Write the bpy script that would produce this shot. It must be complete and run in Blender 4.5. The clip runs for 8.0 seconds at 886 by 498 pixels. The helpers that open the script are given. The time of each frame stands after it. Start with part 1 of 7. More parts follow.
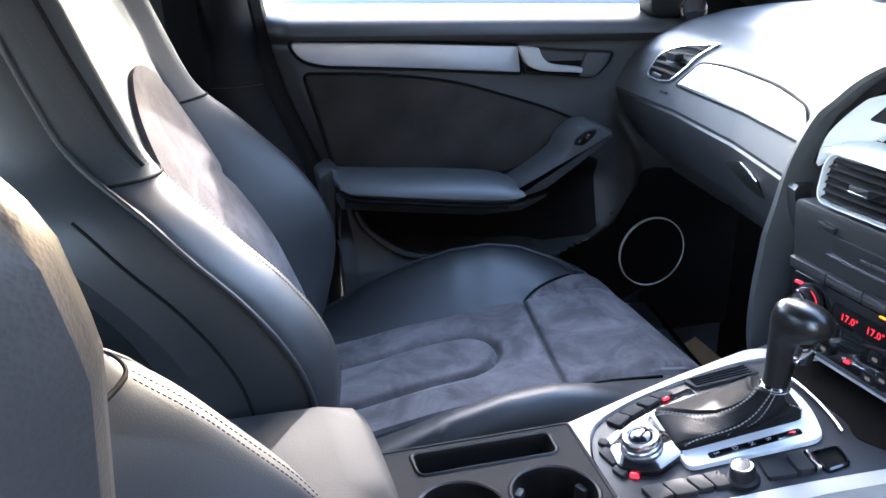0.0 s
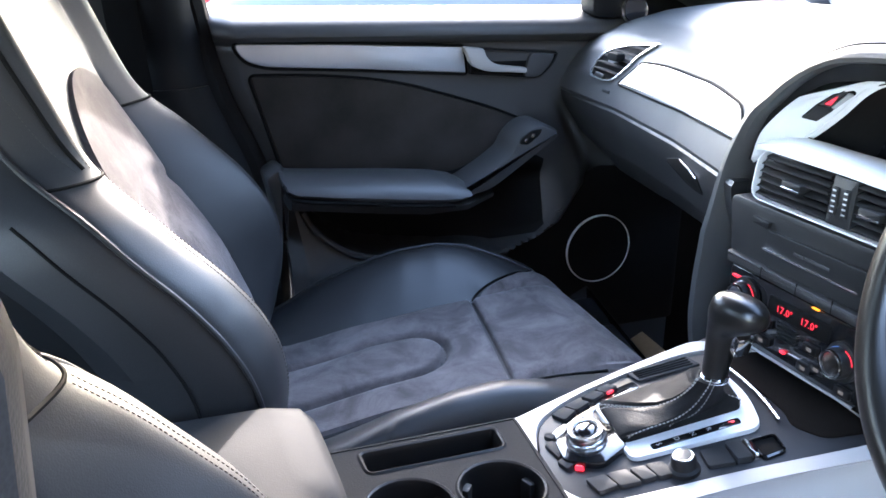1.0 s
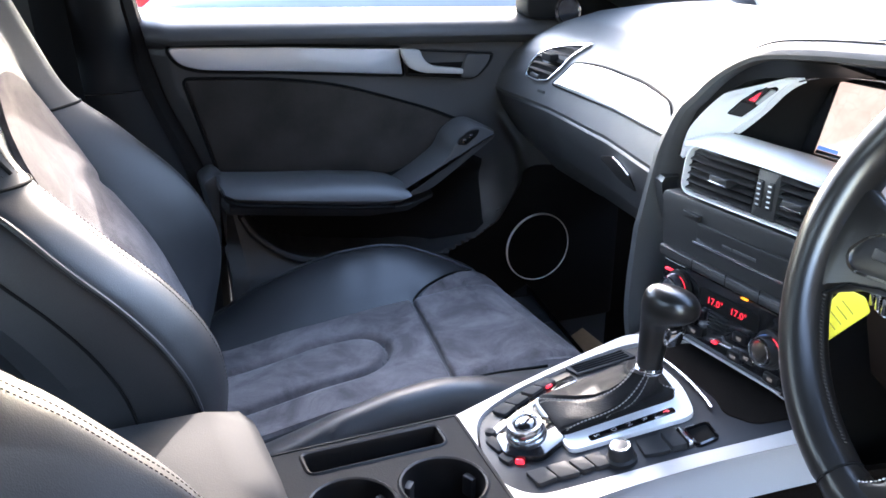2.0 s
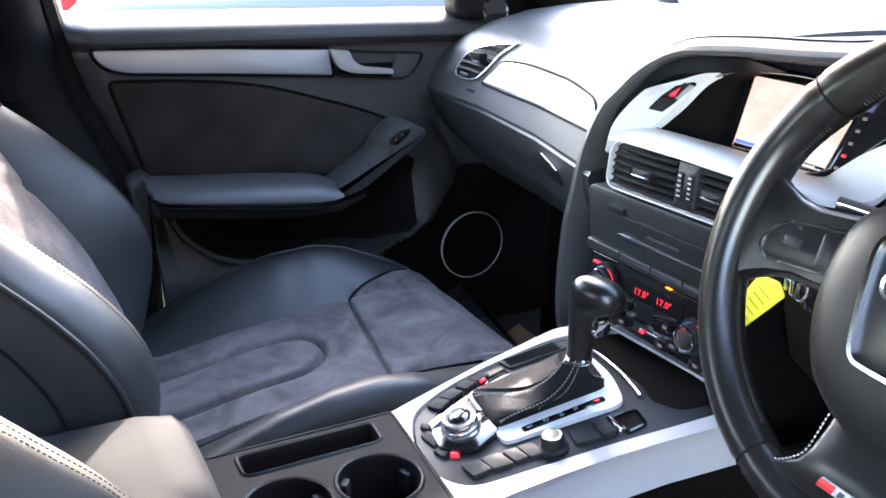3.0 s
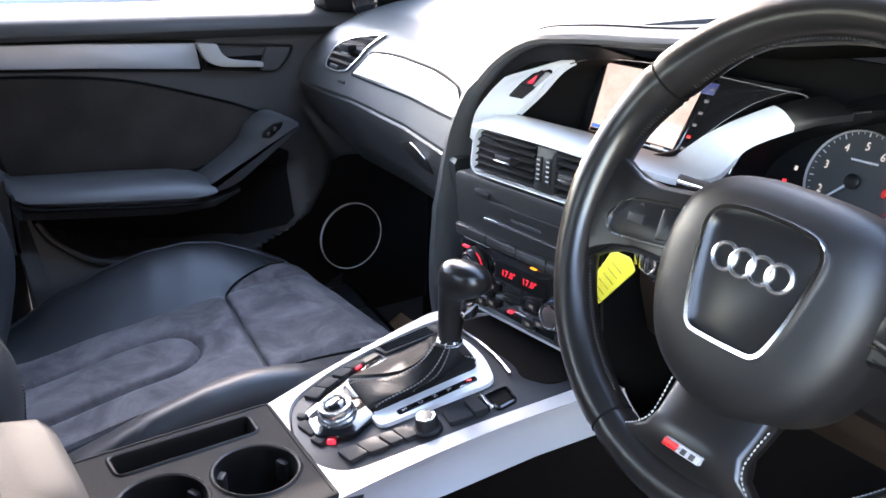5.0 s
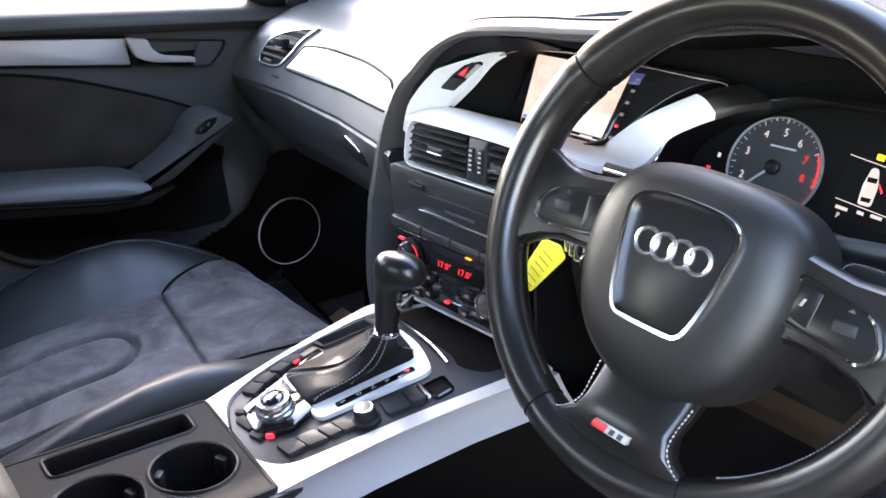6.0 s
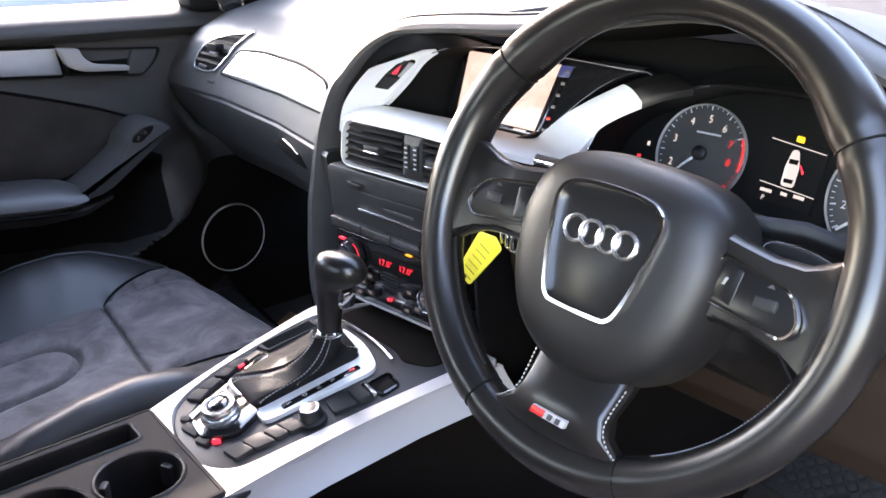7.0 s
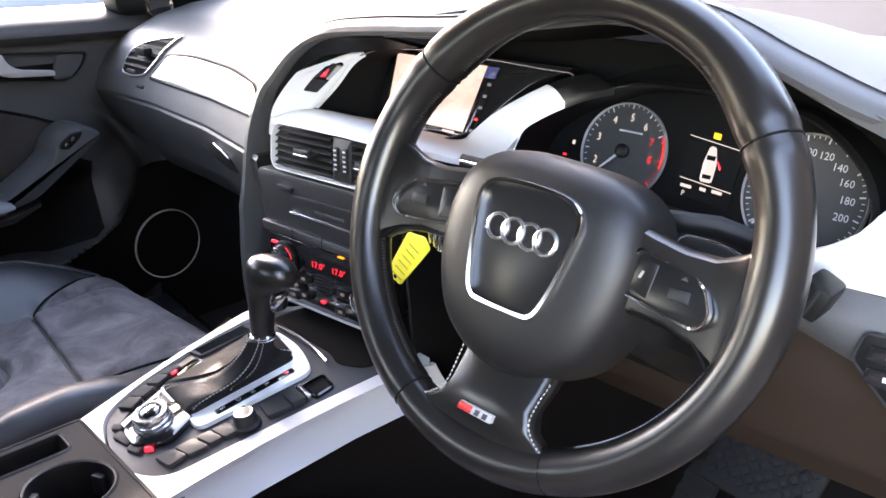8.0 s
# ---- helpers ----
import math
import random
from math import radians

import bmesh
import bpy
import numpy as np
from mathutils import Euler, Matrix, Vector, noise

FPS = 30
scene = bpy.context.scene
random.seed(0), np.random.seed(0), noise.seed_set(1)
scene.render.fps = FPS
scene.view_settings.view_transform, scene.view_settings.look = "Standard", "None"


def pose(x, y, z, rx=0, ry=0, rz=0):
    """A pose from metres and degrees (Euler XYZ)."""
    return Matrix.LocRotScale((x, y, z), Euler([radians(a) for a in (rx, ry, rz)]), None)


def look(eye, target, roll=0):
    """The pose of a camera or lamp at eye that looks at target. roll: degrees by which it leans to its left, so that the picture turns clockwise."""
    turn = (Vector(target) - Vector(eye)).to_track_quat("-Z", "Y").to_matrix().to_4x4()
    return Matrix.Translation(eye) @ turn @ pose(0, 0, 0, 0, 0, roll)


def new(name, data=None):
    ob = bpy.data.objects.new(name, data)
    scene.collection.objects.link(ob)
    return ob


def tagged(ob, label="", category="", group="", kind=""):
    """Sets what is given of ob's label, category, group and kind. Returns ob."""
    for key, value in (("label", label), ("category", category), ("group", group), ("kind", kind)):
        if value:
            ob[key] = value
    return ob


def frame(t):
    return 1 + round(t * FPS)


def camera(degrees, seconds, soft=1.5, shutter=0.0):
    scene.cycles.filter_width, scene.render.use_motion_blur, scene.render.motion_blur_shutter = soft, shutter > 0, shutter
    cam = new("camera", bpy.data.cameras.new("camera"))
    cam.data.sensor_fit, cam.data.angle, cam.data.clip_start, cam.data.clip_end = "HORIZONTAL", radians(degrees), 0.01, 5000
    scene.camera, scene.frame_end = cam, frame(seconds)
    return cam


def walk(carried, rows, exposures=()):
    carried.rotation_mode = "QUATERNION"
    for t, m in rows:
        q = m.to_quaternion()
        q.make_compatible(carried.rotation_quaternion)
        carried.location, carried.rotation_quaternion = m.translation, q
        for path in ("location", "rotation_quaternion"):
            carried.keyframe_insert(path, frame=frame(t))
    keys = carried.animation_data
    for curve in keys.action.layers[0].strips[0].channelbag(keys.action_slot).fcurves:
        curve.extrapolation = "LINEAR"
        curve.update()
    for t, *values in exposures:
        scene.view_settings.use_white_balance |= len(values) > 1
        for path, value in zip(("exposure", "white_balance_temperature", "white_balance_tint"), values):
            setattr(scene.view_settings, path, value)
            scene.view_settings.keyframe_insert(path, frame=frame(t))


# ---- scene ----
# x runs forward along the car, y to its left, z up; the steering wheel's hub is at x = 0
cam = camera(51.95, 8.0, soft=1.6)
EXPO = 5.15
# seconds, eye, yaw, pitch, roll
PATH = [
    (0.0, -0.5208, -0.6397, 1.1494, -16.862, -21.006, -0.186),
    (0.5, -0.5189, -0.6443, 1.1509, -18.355, -21.000, -0.240),
    (1.0, -0.5153, -0.6499, 1.1514, -19.977, -20.969, -0.418),
    (1.5, -0.5129, -0.6539, 1.1505, -21.733, -20.871, -0.487),
    (3.0, -0.5062, -0.6721, 1.1480, -27.671, -20.570, -0.564),
    (3.5, -0.5035, -0.6755, 1.1475, -29.521, -20.708, -0.502),
    (4.0, -0.5004, -0.6807, 1.1472, -31.203, -20.882, -0.492),
    (4.5, -0.4975, -0.6898, 1.1481, -33.062, -20.841, -0.626),
    (6.0, -0.4917, -0.7102, 1.1490, -38.698, -21.247, -0.987),
    (6.5, -0.4891, -0.7171, 1.1482, -40.373, -21.217, -0.296),
    (7.0, -0.4868, -0.7259, 1.1470, -41.860, -21.136, 0.281),
    (7.5, -0.4839, -0.7325, 1.1485, -43.697, -21.133, 0.278),
    (8.0, -0.4822, -0.7413, 1.1487, -45.584, -21.049, 0.205),
]
walk(cam, [(t, pose(x, y, z, 90 + pitch, 0, yaw) @ pose(0, 0, 0, 0, 0, -roll)) for t, x, y, z, yaw, pitch, roll in PATH],
     exposures=[(0.0, EXPO + 0.24, 6650, 16), (3.0, EXPO + 0.24, 7100, 19), (6.0, EXPO + 0.13, 7500, 22), (8.0, EXPO + 0.18, 8000, 25)])

# ---------------------------------------------------------------- light
world = bpy.data.worlds.new("sky")
scene.world = world
world.use_nodes = True
wn = world.node_tree.nodes
sky = wn.new("ShaderNodeTexSky")
sky.sky_type = "NISHITA"
sky.sun_disc = False
SUN_TO = Vector((0.33, 0.875, 0.372)).normalized()      # the way to the sun
sky.sun_elevation = math.asin(SUN_TO.z)
sky.sun_rotation = math.atan2(SUN_TO.x, SUN_TO.y)
sky.altitude = 50
sky.air_density, sky.dust_density, sky.ozone_density = 1.0, 1.0, 1.0
world.node_tree.links.new(sky.outputs[0], wn["Background"].inputs[0])
wn["Background"].inputs[1].default_value = 0.15
sun = new("sun", bpy.data.lights.new("sun", "SUN"))
sun.data.energy, sun.data.angle, sun.data.color = 0.40, radians(0.53), (1.0, 0.975, 0.94)
sun.matrix_world = look(SUN_TO * 40, (0, 0, 0))


# ---------------------------------------------------------------- materials
def surface(name, base, rough=0.5, metal=0.0, vary=0.15, grain=400.0, bump=0.1, stain=6.0, spec=0.5, sheen=0.0, coat=0.0,
            second=None, leather=False, brushed=None):
    """A node material with a fine grain, a broad unevenness and a fine relief."""
    m = bpy.data.materials.new(name)
    m.use_nodes = True
    n, l = m.node_tree.nodes, m.node_tree.links
    b = n["Principled BSDF"]
    tc = n.new("ShaderNodeTexCoord")
    broad = n.new("ShaderNodeTexNoise")
    broad.inputs["Scale"].default_value, broad.inputs["Detail"].default_value = stain, 5
    l.new(tc.outputs["Object"], broad.inputs["Vector"])
    if brushed:
        mp = n.new("ShaderNodeMapping")
        mp.inputs["Scale"].default_value = brushed
        l.new(tc.outputs["Object"], mp.inputs["Vector"])
    fine = n.new("ShaderNodeTexVoronoi" if leather else "ShaderNodeTexNoise")
    fine.inputs["Scale"].default_value = grain
    l.new(mp.outputs[0] if brushed else tc.outputs["Object"], fine.inputs["Vector"])
    ramp = n.new("ShaderNodeValToRGB")
    lo, hi = second or ([c * (1 - vary) for c in base], [min(1, c * (1 + vary)) for c in base])
    ramp.color_ramp.elements[0].position, ramp.color_ramp.elements[1].position = 0.32, 0.68
    ramp.color_ramp.elements[0].color, ramp.color_ramp.elements[1].color = (*lo, 1), (*hi, 1)
    mix = n.new("ShaderNodeMath")
    mix.operation = "MULTIPLY_ADD"
    mix.inputs[1].default_value = 0.35
    l.new(fine.outputs[0], mix.inputs[0])
    sc = n.new("ShaderNodeMath")
    sc.operation = "MULTIPLY"
    sc.inputs[1].default_value = 0.72
    l.new(broad.outputs[0], sc.inputs[0])
    l.new(sc.outputs[0], mix.inputs[2])
    l.new(mix.outputs[0], ramp.inputs[0])
    l.new(ramp.outputs[0], b.inputs["Base Color"])
    rr = n.new("ShaderNodeMapRange")
    rr.inputs["To Min"].default_value, rr.inputs["To Max"].default_value = max(0.03, rough * 0.85), min(1, rough * 1.15)
    l.new(broad.outputs[0], rr.inputs[0])
    l.new(rr.outputs[0], b.inputs["Roughness"])
    b.inputs["Metallic"].default_value = metal
    b.inputs["Specular IOR Level"].default_value = spec
    b.inputs["Sheen Weight"].default_value = sheen
    b.inputs["Sheen Roughness"].default_value = 0.45
    b.inputs["Coat Weight"].default_value = coat
    b.inputs["Coat Roughness"].default_value = 0.06
    if bump:
        bp = n.new("ShaderNodeBump")
        bp.inputs["Strength"].default_value, bp.inputs["Distance"].default_value = bump, 0.001
        l.new(fine.outputs[0], bp.inputs["Height"])
        l.new(bp.outputs[0], b.inputs["Normal"])
    return m


def glow(name, colour, strength):
    m = bpy.data.materials.new(name)
    m.use_nodes = True
    b = m.node_tree.nodes["Principled BSDF"]
    b.inputs["Base Color"].default_value = (0.01, 0.01, 0.01, 1)
    b.inputs["Emission Color"].default_value = (*colour, 1)
    b.inputs["Emission Strength"].default_value = strength
    b.inputs["Roughness"].default_value = 0.3
    return m


def pane_glass(name, tint=(0.93, 0.96, 0.95)):
    m = bpy.data.materials.new(name)
    m.use_nodes = True
    n, l = m.node_tree.nodes, m.node_tree.links
    out = n["Material Output"]
    clear, gloss, mx, fr = n.new("ShaderNodeBsdfTransparent"), n.new("ShaderNodeBsdfGlossy"), n.new("ShaderNodeMixShader"), n.new("ShaderNodeFresnel")
    clear.inputs[0].default_value = (*tint, 1)
    gloss.inputs["Roughness"].default_value = 0.02
    fr.inputs[0].default_value = 1.45
    l.new(fr.outputs[0], mx.inputs[0]), l.new(clear.outputs[0], mx.inputs[1]), l.new(gloss.outputs[0], mx.inputs[2])
    l.new(mx.outputs[0], out.inputs[0])
    return m


LEATHER = surface("black_leather", (0.0140, 0.0145, 0.0160), 0.47, vary=0.25, grain=900, bump=0.09, stain=9, spec=0.60, leather=True)
BIN_SHADE = surface("bin_shade_black", (0.011, 0.0108, 0.0108), 0.80, vary=0.2, grain=900, bump=0.1, spec=0.15)
BOOT_LEATHER = surface("soft_boot_leather", (0.0075, 0.0072, 0.0072), 0.58, vary=0.3, grain=700, bump=0.25, stain=40, spec=0.20, leather=True)
KEY_GREY = surface("satin_grey_keys", (0.030, 0.030, 0.031), 0.66, vary=0.12, grain=900, bump=0.03, spec=0.20)
ARM_LEATHER = surface("grained_armrest_leather", (0.0118, 0.0125, 0.0138), 0.70, vary=0.2, grain=800, bump=0.08, stain=9, spec=0.17, leather=True)
WHEEL_LEATHER = surface("worn_wheel_leather", (0.0085, 0.0078, 0.0073), 0.29, vary=0.15, grain=1100, bump=0.015, stain=9, leather=True)
SUEDE = surface("grey_suede", (0.060, 0.056, 0.060), 0.95, vary=0.0, grain=1500, bump=0.25, stain=15, spec=0.15, sheen=0.14,
                second=((0.062, 0.0545, 0.056), (0.165, 0.146, 0.147)))
for q in SUEDE.node_tree.nodes:
    if q.type == "VALTORGB":
        q.color_ramp.elements[0].position, q.color_ramp.elements[1].position = 0.44, 0.66
    if q.type == "TEX_NOISE" and q.inputs["Scale"].default_value < 100:
        q.inputs["Distortion"].default_value, q.inputs["Roughness"].default_value = 0.55, 0.66
DOOR_SUEDE = surface("black_suede", (0.034, 0.0295, 0.0265), 0.95, vary=0.35, grain=1500, bump=0.25, stain=14, spec=0.07, sheen=0.015)
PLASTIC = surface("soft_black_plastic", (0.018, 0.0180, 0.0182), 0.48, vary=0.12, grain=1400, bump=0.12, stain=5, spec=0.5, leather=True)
DASH = surface("soft_dash_skin", (0.048, 0.0482, 0.049), 0.52, vary=0.12, grain=1300, bump=0.2, stain=4, leather=True)
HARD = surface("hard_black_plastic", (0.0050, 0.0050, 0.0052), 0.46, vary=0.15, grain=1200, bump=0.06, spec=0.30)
GLOSS = surface("gloss_black_plastic", (0.010, 0.010, 0.011), 0.10, vary=0.2, grain=300, bump=0.0, coat=0.5)
KEYCAP = surface("satin_black_keys", (0.018, 0.018, 0.0185), 0.42, vary=0.15, grain=800, bump=0.03, spec=0.3)
VENT_BLACK = surface("matt_black_vent", (0.008, 0.008, 0.0082), 0.75, vary=0.15, grain=900, bump=0.05, spec=0.15)
PAD_SKIN = surface("soft_pad_skin", (0.0070, 0.0068, 0.0068), 0.45, vary=0.12, grain=1400, bump=0.10, stain=5, spec=0.42, leather=True)
# dash plastic, browned and darkened for the knee panel's shade and warm bounce
KNEE_SHADE = surface("knee_shade_brown", (0.022, 0.0142, 0.0105), 0.60, vary=0.15, grain=1200, bump=0.10, stain=5, spec=0.12, leather=True)
PANEL_BLACK = surface("satin_black_panel", (0.013, 0.0135, 0.0155), 0.44, vary=0.15, grain=900, bump=0.02, spec=0.36)
SWITCH_BLACK = surface("semi_gloss_black", (0.007, 0.007, 0.0075), 0.30, vary=0.2, grain=600, bump=0.0, spec=0.35)
SILVER = surface("satin_silver_paint", (0.42, 0.41, 0.40), 0.44, metal=0.2, vary=0.04, grain=1600, bump=0.02, stain=3)
# lighter copy of SILVER, making up for weak light on the fascia
LIT_SILVER = surface("silver_with_added_light", (0.80, 0.80, 0.79), 0.42, metal=0.05, vary=0.03, grain=1600, bump=0.02, stain=3)
DOOR_SKIN = surface("soft_door_skin", (0.052, 0.052, 0.053), 0.44, vary=0.12, grain=1400, bump=0.12, stain=5, leather=True)
BRUSHED = surface("brushed_aluminium", (0.66, 0.66, 0.66), 0.36, metal=0.85, vary=0.07, grain=120, bump=0.05, stain=3, brushed=(2, 30, 60))
SATIN = surface("satin_chrome", (0.62, 0.62, 0.62), 0.26, metal=0.95, vary=0.04, grain=300, bump=0.0)
CHROME = surface("chrome", (0.80, 0.80, 0.80), 0.10, metal=1.0, vary=0.03, grain=200, bump=0.0)
CARPET = surface("black_carpet", (0.0072, 0.0056, 0.0048), 0.98, vary=0.4, grain=900, bump=0.8, spec=0.05)
PAPER = surface("tan_paper_mat", (0.44, 0.27, 0.15), 0.8, vary=0.12, grain=160, bump=0.1, stain=8)
THREAD = surface("grey_thread", (0.30, 0.29, 0.27), 0.8, vary=0.2, grain=900, bump=0.2)
# near-black for seams, and for shade put into recesses
SEAM = surface("dark_seam_and_shade", (0.006, 0.006, 0.006), 0.85, vary=0.2, bump=0.0, spec=0.1)
HEADLINER = surface("black_headliner", (0.030, 0.030, 0.031), 0.95, vary=0.08, grain=900, bump=0.3, spec=0.1)
RUBBER = surface("black_rubber", (0.016, 0.016, 0.0162), 0.85, vary=0.25, grain=500, bump=0.2, spec=0.2)
YELLOW = surface("yellow_tag_plastic", (0.78, 0.68, 0.05), 0.5, vary=0.08, grain=300, bump=0.05)
DARK_THREAD = surface("dark_thread", (0.05, 0.048, 0.045), 0.8, vary=0.2, grain=900, bump=0.2)
INK = surface("ink", (0.25, 0.22, 0.03), 0.7, vary=0.1, bump=0.0)
RED_PLASTIC = surface("red_enamel", (0.55, 0.02, 0.02), 0.25, vary=0.08, bump=0.0)
MARK = surface("white_marking", (0.55, 0.55, 0.55), 0.6, vary=0.05, bump=0.0)
DIAL = surface("dark_grey_dial", (0.035, 0.035, 0.036), 0.6, vary=0.1, grain=900, bump=0.05)
GLOW_WHITE = glow("lit_white", (0.9, 0.92, 0.95), 0.0246)
GLOW_DIM = glow("lit_dim_white", (0.8, 0.8, 0.85), 0.005)
GLOW_RED = glow("lit_red", (1.0, 0.03, 0.06), 0.0697)
GLOW_DEEP = glow("lit_dull_red", (1.0, 0.03, 0.02), 0.0305)
GLOW_BLUE = glow("lit_blue", (0.10, 0.30, 1.0), 0.0287)
GLOW_AMBER = glow("lit_amber", (1.0, 0.32, 0.02), 0.07)
GLOW_YELLOW = glow("lit_yellow", (1.0, 0.72, 0.02), 0.0508)
PANE = pane_glass("clear_pane")
DARK_PANE = surface("dark_window_glass", (0.012, 0.013, 0.015), 0.05, vary=0.1, bump=0.0, coat=0.4)
WHITE_PAINT = surface("white_car_paint", (0.80, 0.81, 0.82), 0.25, vary=0.02, grain=50, bump=0.0, coat=0.8)
RED_PAINT = surface("red_car_paint", (0.22, 0.014, 0.020), 0.25, vary=0.05, grain=50, bump=0.0, coat=0.8)
BLOCKER_DARK = surface("blocker_dark", (0.0095, 0.0085, 0.0085), 0.9, vary=0.25, grain=90, bump=0.4, stain=1.5)
GREY_PAINT = surface("grey_car_paint", (0.115, 0.125, 0.14), 0.3, metal=0.3, vary=0.03, grain=50, bump=0.0, coat=0.8)
ASPHALT = surface("warm_paving", (0.17, 0.128, 0.098), 0.9, vary=0.3, grain=220, bump=0.6, stain=1.2)
BARK = surface("brown_bark", (0.12, 0.09, 0.07), 0.9, vary=0.4, grain=60, bump=0.8, stain=8)
FOLIAGE = surface("green_foliage", (0.07, 0.13, 0.03), 0.7, vary=0.5, grain=60, bump=0.3)


# ---------------------------------------------------------------- mesh helpers
def thing(name, label, category, base, group="", kind=""):
    """The empty at a thing's base, which its parts hang from."""
    e = new(name)
    e.empty_display_size = 0.05
    e.matrix_world = Matrix.Translation(base)
    return tagged(e, label, category, group, kind)


def part(name, bm, material, parent=None, label="", smooth=True, at=None):
    """Links a bmesh, in world places, as one mesh object under a thing or a part."""
    if at is not None:
        bm.transform(at)
    bmesh.ops.recalc_face_normals(bm, faces=bm.faces)
    me = bpy.data.meshes.new(name)
    bm.to_mesh(me)
    bm.free()
    for m in (material if isinstance(material, (list, tuple)) else [material]):
        me.materials.append(m)
    if smooth:
        me.polygons.foreach_set("use_smooth", [True] * len(me.polygons))
        me.set_sharp_from_angle(angle=radians(38))
    ob = new(name, me)
    if parent is not None:
        bpy.context.view_layer.update()
        ob.parent = parent
        ob.matrix_parent_inverse = parent.matrix_world.inverted()
    if label:
        tagged(ob, label)
    return ob


def skin(bm, rings, closed=True, cap=True):
    """Faces between rings of as many points; caps the first and last."""
    rows = [[bm.verts.new(p) for p in r] for r in rings]
    k = len(rows[0])
    for a, b in zip(rows, rows[1:]):
        for i in range(k if closed else k - 1):
            j = (i + 1) % k
            bm.faces.new((a[i], a[j], b[j], b[i]))
    if cap and closed:
        bm.faces.new(rows[0][::-1])
        bm.faces.new(rows[-1])
    return rows


def rpoly(points, r, n=4):
    """A closed outline with rounded corners; r: one radius or one for each corner."""
    out, k = [], len(points)
    for i in range(k):
        p, a, b = (Vector(points[j % k][:2]) for j in (i, i - 1, i + 1))
        rad = r[i] if isinstance(r, (list, tuple)) else r
        da, db = a - p, b - p
        d = min(rad, da.length * 0.48, db.length * 0.48)
        if d < 1e-5:
            out.append(p)
            continue
        s, e = p + da.normalized() * d, p + db.normalized() * d
        for q in range(n + 1):
            t = q / n
            out.append(s * (1 - t) ** 2 + p * 2 * t * (1 - t) + e * t * t)
    return out


def ease(points, n=8, closed=False):
    """A smooth line through the points (Catmull-Rom)."""
    P = [Vector(p) for p in points]
    k = len(P)
    out = []
    for i in range(k if closed else k - 1):
        p0 = P[(i - 1) % k] if closed or i else P[0] * 2 - P[1]
        p1, p2 = P[i], P[(i + 1) % k]
        p3 = P[(i + 2) % k] if closed or i + 2 < k else P[-1] * 2 - P[-2]
        for q in range(n):
            t = q / n
            out.append(0.5 * (2 * p1 + (p2 - p0) * t + (2 * p0 - 5 * p1 + 4 * p2 - p3) * t * t + (3 * p1 - p0 - 3 * p2 + p3) * t ** 3))
    if not closed:
        out.append(P[-1])
    return out


def line(xs, ys, v):
    return float(np.interp(v, xs, ys))


def inset(outline, d):
    """The outline moved inwards by d (outwards: minus)."""
    k = len(outline)
    area = sum(outline[i][0] * outline[(i + 1) % k][1] - outline[(i + 1) % k][0] * outline[i][1] for i in range(k))
    s = 1 if area > 0 else -1
    out = []
    for i in range(k):
        a, b = Vector(outline[i - 1][:2]), Vector(outline[(i + 1) % k][:2])
        t = b - a
        t = t.normalized() if t.length > 1e-9 else Vector((1, 0))
        out.append(Vector((outline[i][0] - t.y * d * s, outline[i][1] + t.x * d * s)))
    return out


def plate(outline, lo, hi, to, soft=0.001, bm=None):
    """A plate of that outline between two heights over a surface to(a, b, c), with a rounded upper edge."""
    bm = bm or bmesh.new()
    o1, o2 = inset(outline, soft * 0.3), inset(outline, soft)
    skin(bm, [[to(p[0], p[1], c) for p in o] for o, c in ((outline, lo), (outline, hi - soft), (o1, hi - soft * 0.3), (o2, hi))])
    return bm


def moulding(outline, profile, to, bm=None, closed=True):
    """A bar that runs round an outline; profile: (inwards, height) pairs."""
    bm = bm or bmesh.new()
    loops = [[to(p[0], p[1], c) for p in inset(outline, d)] for d, c in profile]
    k, m = len(outline), len(profile)
    V = [[bm.verts.new(p) for p in r] for r in loops]
    for a in range(m):
        b = (a + 1) % m
        for i in range(k):
            j = (i + 1) % k
            bm.faces.new((V[a][i], V[a][j], V[b][j], V[b][i]))
    return bm


def bead(w, h, lo=0.0):
    """The profile of a rounded bar w wide and h high."""
    return [(0, lo), (0, lo + h * 0.6), (w * 0.2, lo + h), (w * 0.8, lo + h), (w, lo + h * 0.6), (w, lo)]


def tube(path, r, n=8, bm=None, cap=True, closed=False, squash=1.0, up=None):
    """A round bar along a line; r: one radius or one for each point."""
    bm = bm or bmesh.new()
    P = [Vector(p) for p in path]
    k = len(P)
    rings, side = [], None
    for i, p in enumerate(P):
        t = (P[(i + 1) % k] - P[i - 1]) if closed else P[min(i + 1, k - 1)] - P[max(i - 1, 0)]
        t.normalize()
        ref = Vector(up) if up is not None else (side if side is not None else (Vector((0, 0, 1)) if abs(t.z) < 0.9 else Vector((1, 0, 0))))
        b = (ref - t * ref.dot(t)).normalized()
        side = b
        c = t.cross(b)
        rad = r[i] if isinstance(r, (list, tuple)) else r
        rings.append([p + (b * math.cos(a) + c * math.sin(a) * squash) * rad for a in (2 * math.pi * q / n for q in range(n))])
    if closed:
        rings.append(rings[0])
        skin(bm, rings, cap=False)
        bmesh.ops.remove_doubles(bm, verts=bm.verts, dist=1e-6)
    else:
        skin(bm, rings, cap=cap)
    return bm


def turned(profile, n=32, bm=None, at=None):
    """A body turned round the z axis; profile: (radius, height) pairs."""
    bm = bm or bmesh.new()
    rings = [[Vector((r * math.cos(2 * math.pi * q / n), r * math.sin(2 * math.pi * q / n), h)) for q in range(n)] for r, h in profile]
    if at is not None:
        rings = [[at @ p for p in r] for r in rings]
    skin(bm, rings)
    return bm


